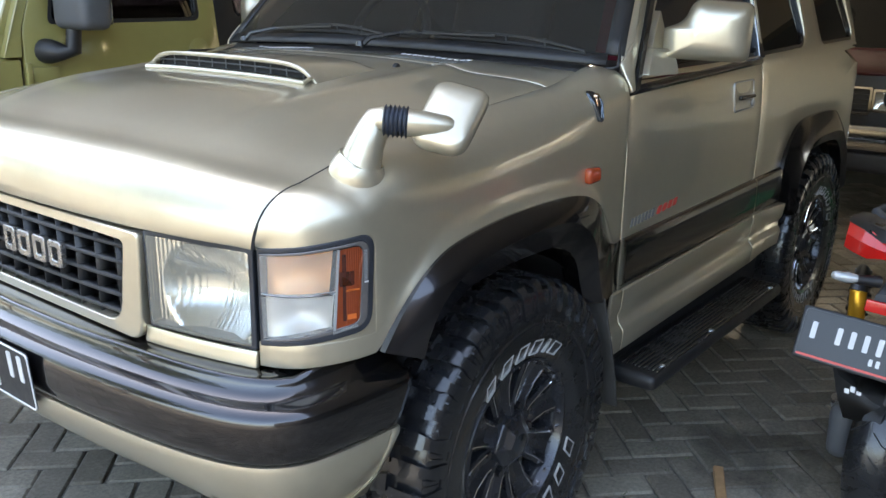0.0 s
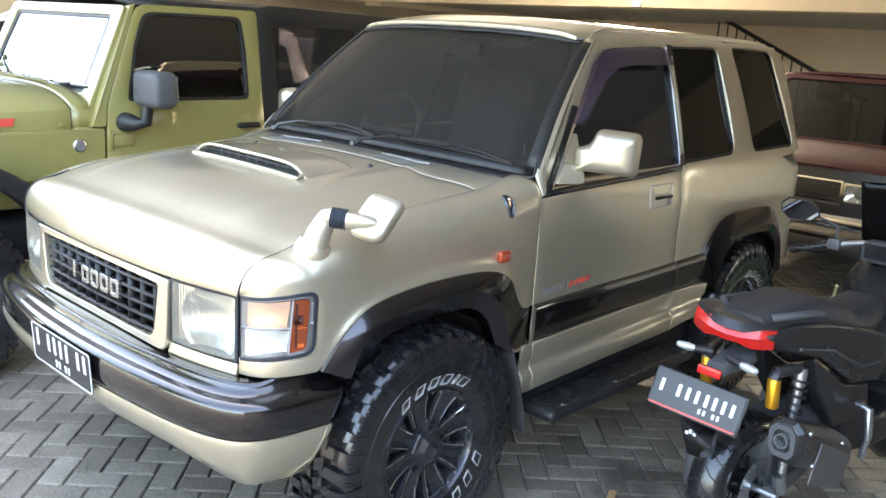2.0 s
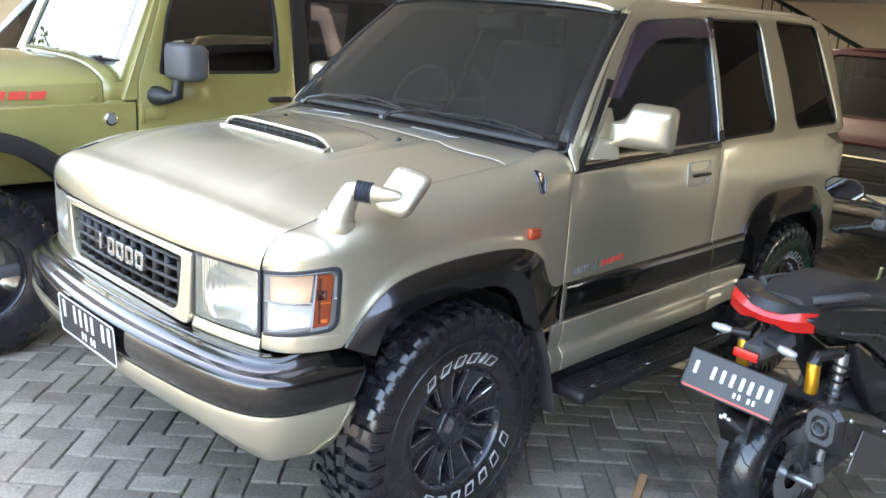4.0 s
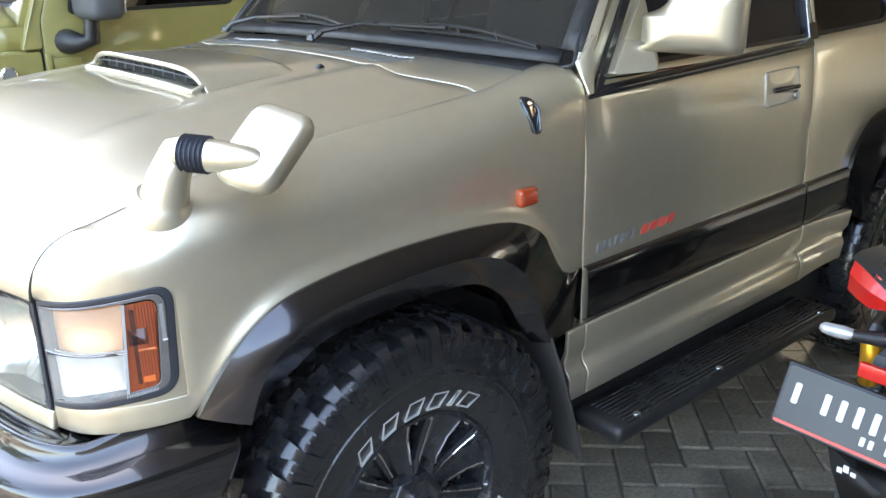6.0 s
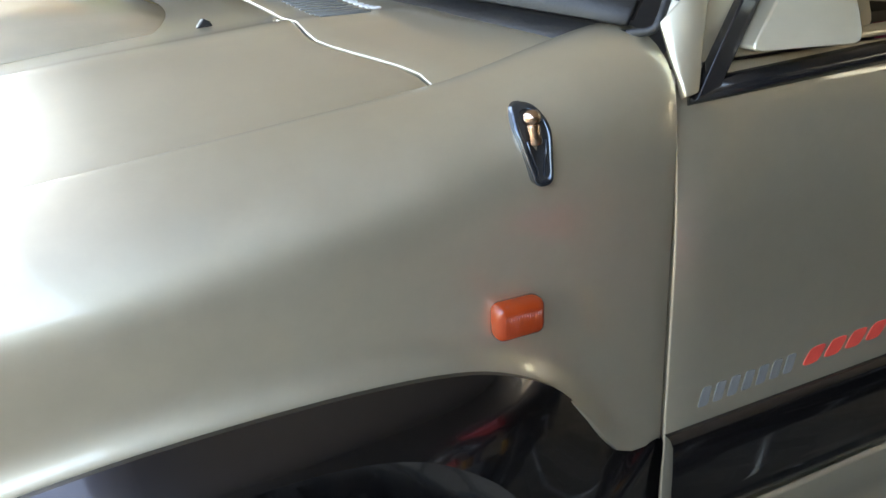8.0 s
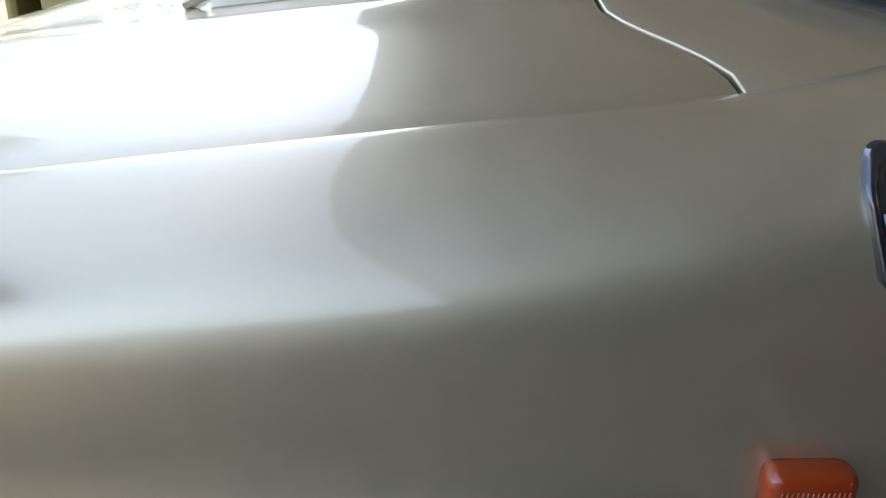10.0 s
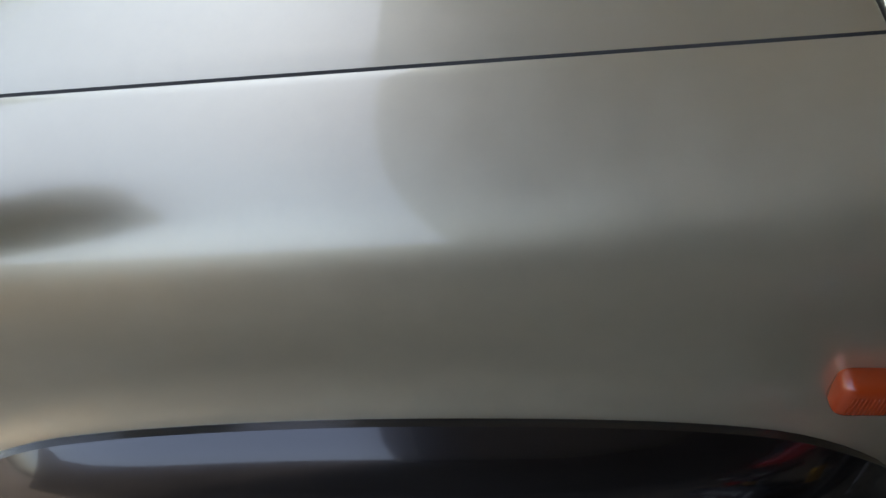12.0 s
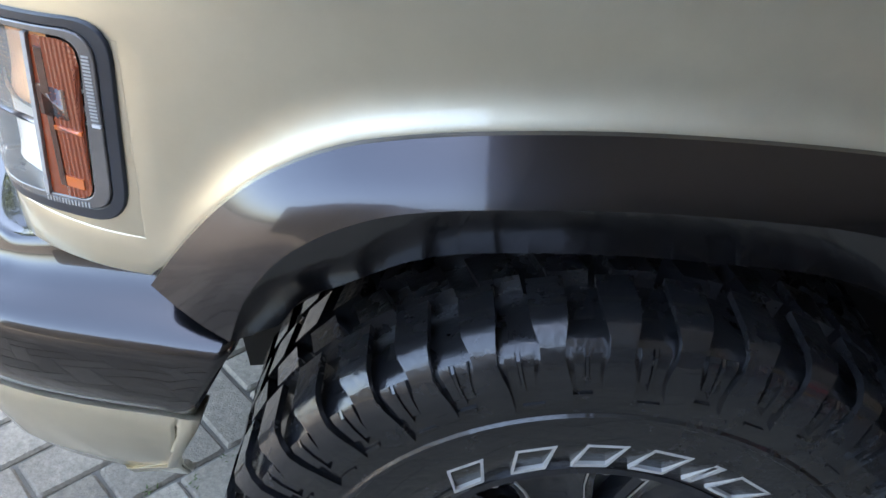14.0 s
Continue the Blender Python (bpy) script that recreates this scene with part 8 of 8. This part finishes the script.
KINDS = [paver_mesh(k) for k in range(6)]
DATA = []
for k, (vs, fs) in enumerate(KINDS):
    me = bpy.data.meshes.new("paving_block")
    me.from_pydata(vs, [], fs)
    me.materials.append(PAVER)
    DATA.append(me)
rng = random.Random(7)
c45 = math.sqrt(0.5)
near, far_v, far_f = 0, [], []
for i in range(-90, 90):
    for j in range(-90, 90):
        m4 = (i - j) % 4
        if m4 not in (0, 3):
            continue
        a, b = ((i + 1.0) * PW, (j + 0.5) * PW) if m4 == 0 else ((i + 0.5) * PW, (j + 1.0) * PW)
        x, y = (a + b) * c45 + 0.052, (b - a) * c45 + 0.021
        if not (-2.6 < x < 6.2 and -3.2 < y < 5.0):
            continue
        ang = -45 if m4 == 0 else 45
        k = rng.randrange(6)
        M = Matrix.Translation((x, y, rng.uniform(-0.0025, 0.0015))) @ Euler((radians(rng.gauss(0, 0.35)), radians(rng.gauss(0, 0.35)), radians(ang + rng.gauss(0, 0.4) + (180 if rng.random() < 0.5 else 0)))).to_matrix().to_4x4()
        seen = (-0.85 < x < -0.15 and 0.55 < y < 2.35) or (0.40 < x < 2.05 and -1.05 < y < 0.50)
        if seen and near < 300:
            near += 1
            ob = new("paving_block", DATA[k])
            ob.matrix_basis = M
            ob.parent = pav
        else:
            vs, fs = KINDS[k]
            o = len(far_v)
            far_v += [tuple(M @ Vector(v)) for v in vs]
            far_f += [tuple(o + q for q in f) for f in fs]
me = bpy.data.meshes.new("further_paving")
me.from_pydata(far_v, [], far_f)
me.materials.append(PAVER)
ob = new("further_paving", me)
ob.parent = pav
tagged(ob, kind="stuff")

# moss and small weeds in the joints
rng = random.Random(11)
vs, fs = [], []
for cx, cy, n, sp in ((-0.62, 1.22, 9, 0.05), (-0.40, 0.98, 8, 0.05), (-0.50, 0.80, 10, 0.06), (-0.30, 0.72, 9, 0.05), (-0.72, 1.6, 5, 0.08), (-0.85, 1.0, 8, 0.08), (0.75, 0.05, 6, 0.10), (1.0, -0.1, 6, 0.12), (1.35, 0.15, 5, 0.12), (-0.58, 0.30, 12, 0.07), (-0.66, 0.12, 10, 0.06), (0.9, -0.5, 5, 0.15)):
    for _ in range(n):
        u = round((cx - cy) * c45 / PW + rng.gauss(0, sp / PW)) * PW
        x0, y0 = cx + rng.gauss(0, sp), cy + rng.gauss(0, sp)
        for _ in range(9):
            a, l = rng.uniform(0, 2 * math.pi), rng.uniform(0.004, 0.013)
            p = Vector((x0 + rng.gauss(0, 0.006), y0 + rng.gauss(0, 0.006), -0.003))
            d = Vector((math.cos(a), math.sin(a), rng.uniform(0.4, 1.2))).normalized() * l
            w = Vector((-math.sin(a), math.cos(a), 0)) * 0.0022
            i = len(vs)
            vs += [p - w, p + w, p + d]
            fs.append((i, i + 1, i + 2))
me = bpy.data.meshes.new("joint_moss")
me.from_pydata(vs, [], fs)
me.materials.append(MOSS)
tagged(new("joint_moss", me), "small green moss tufts in the paving joints", "moss", kind="stuff")
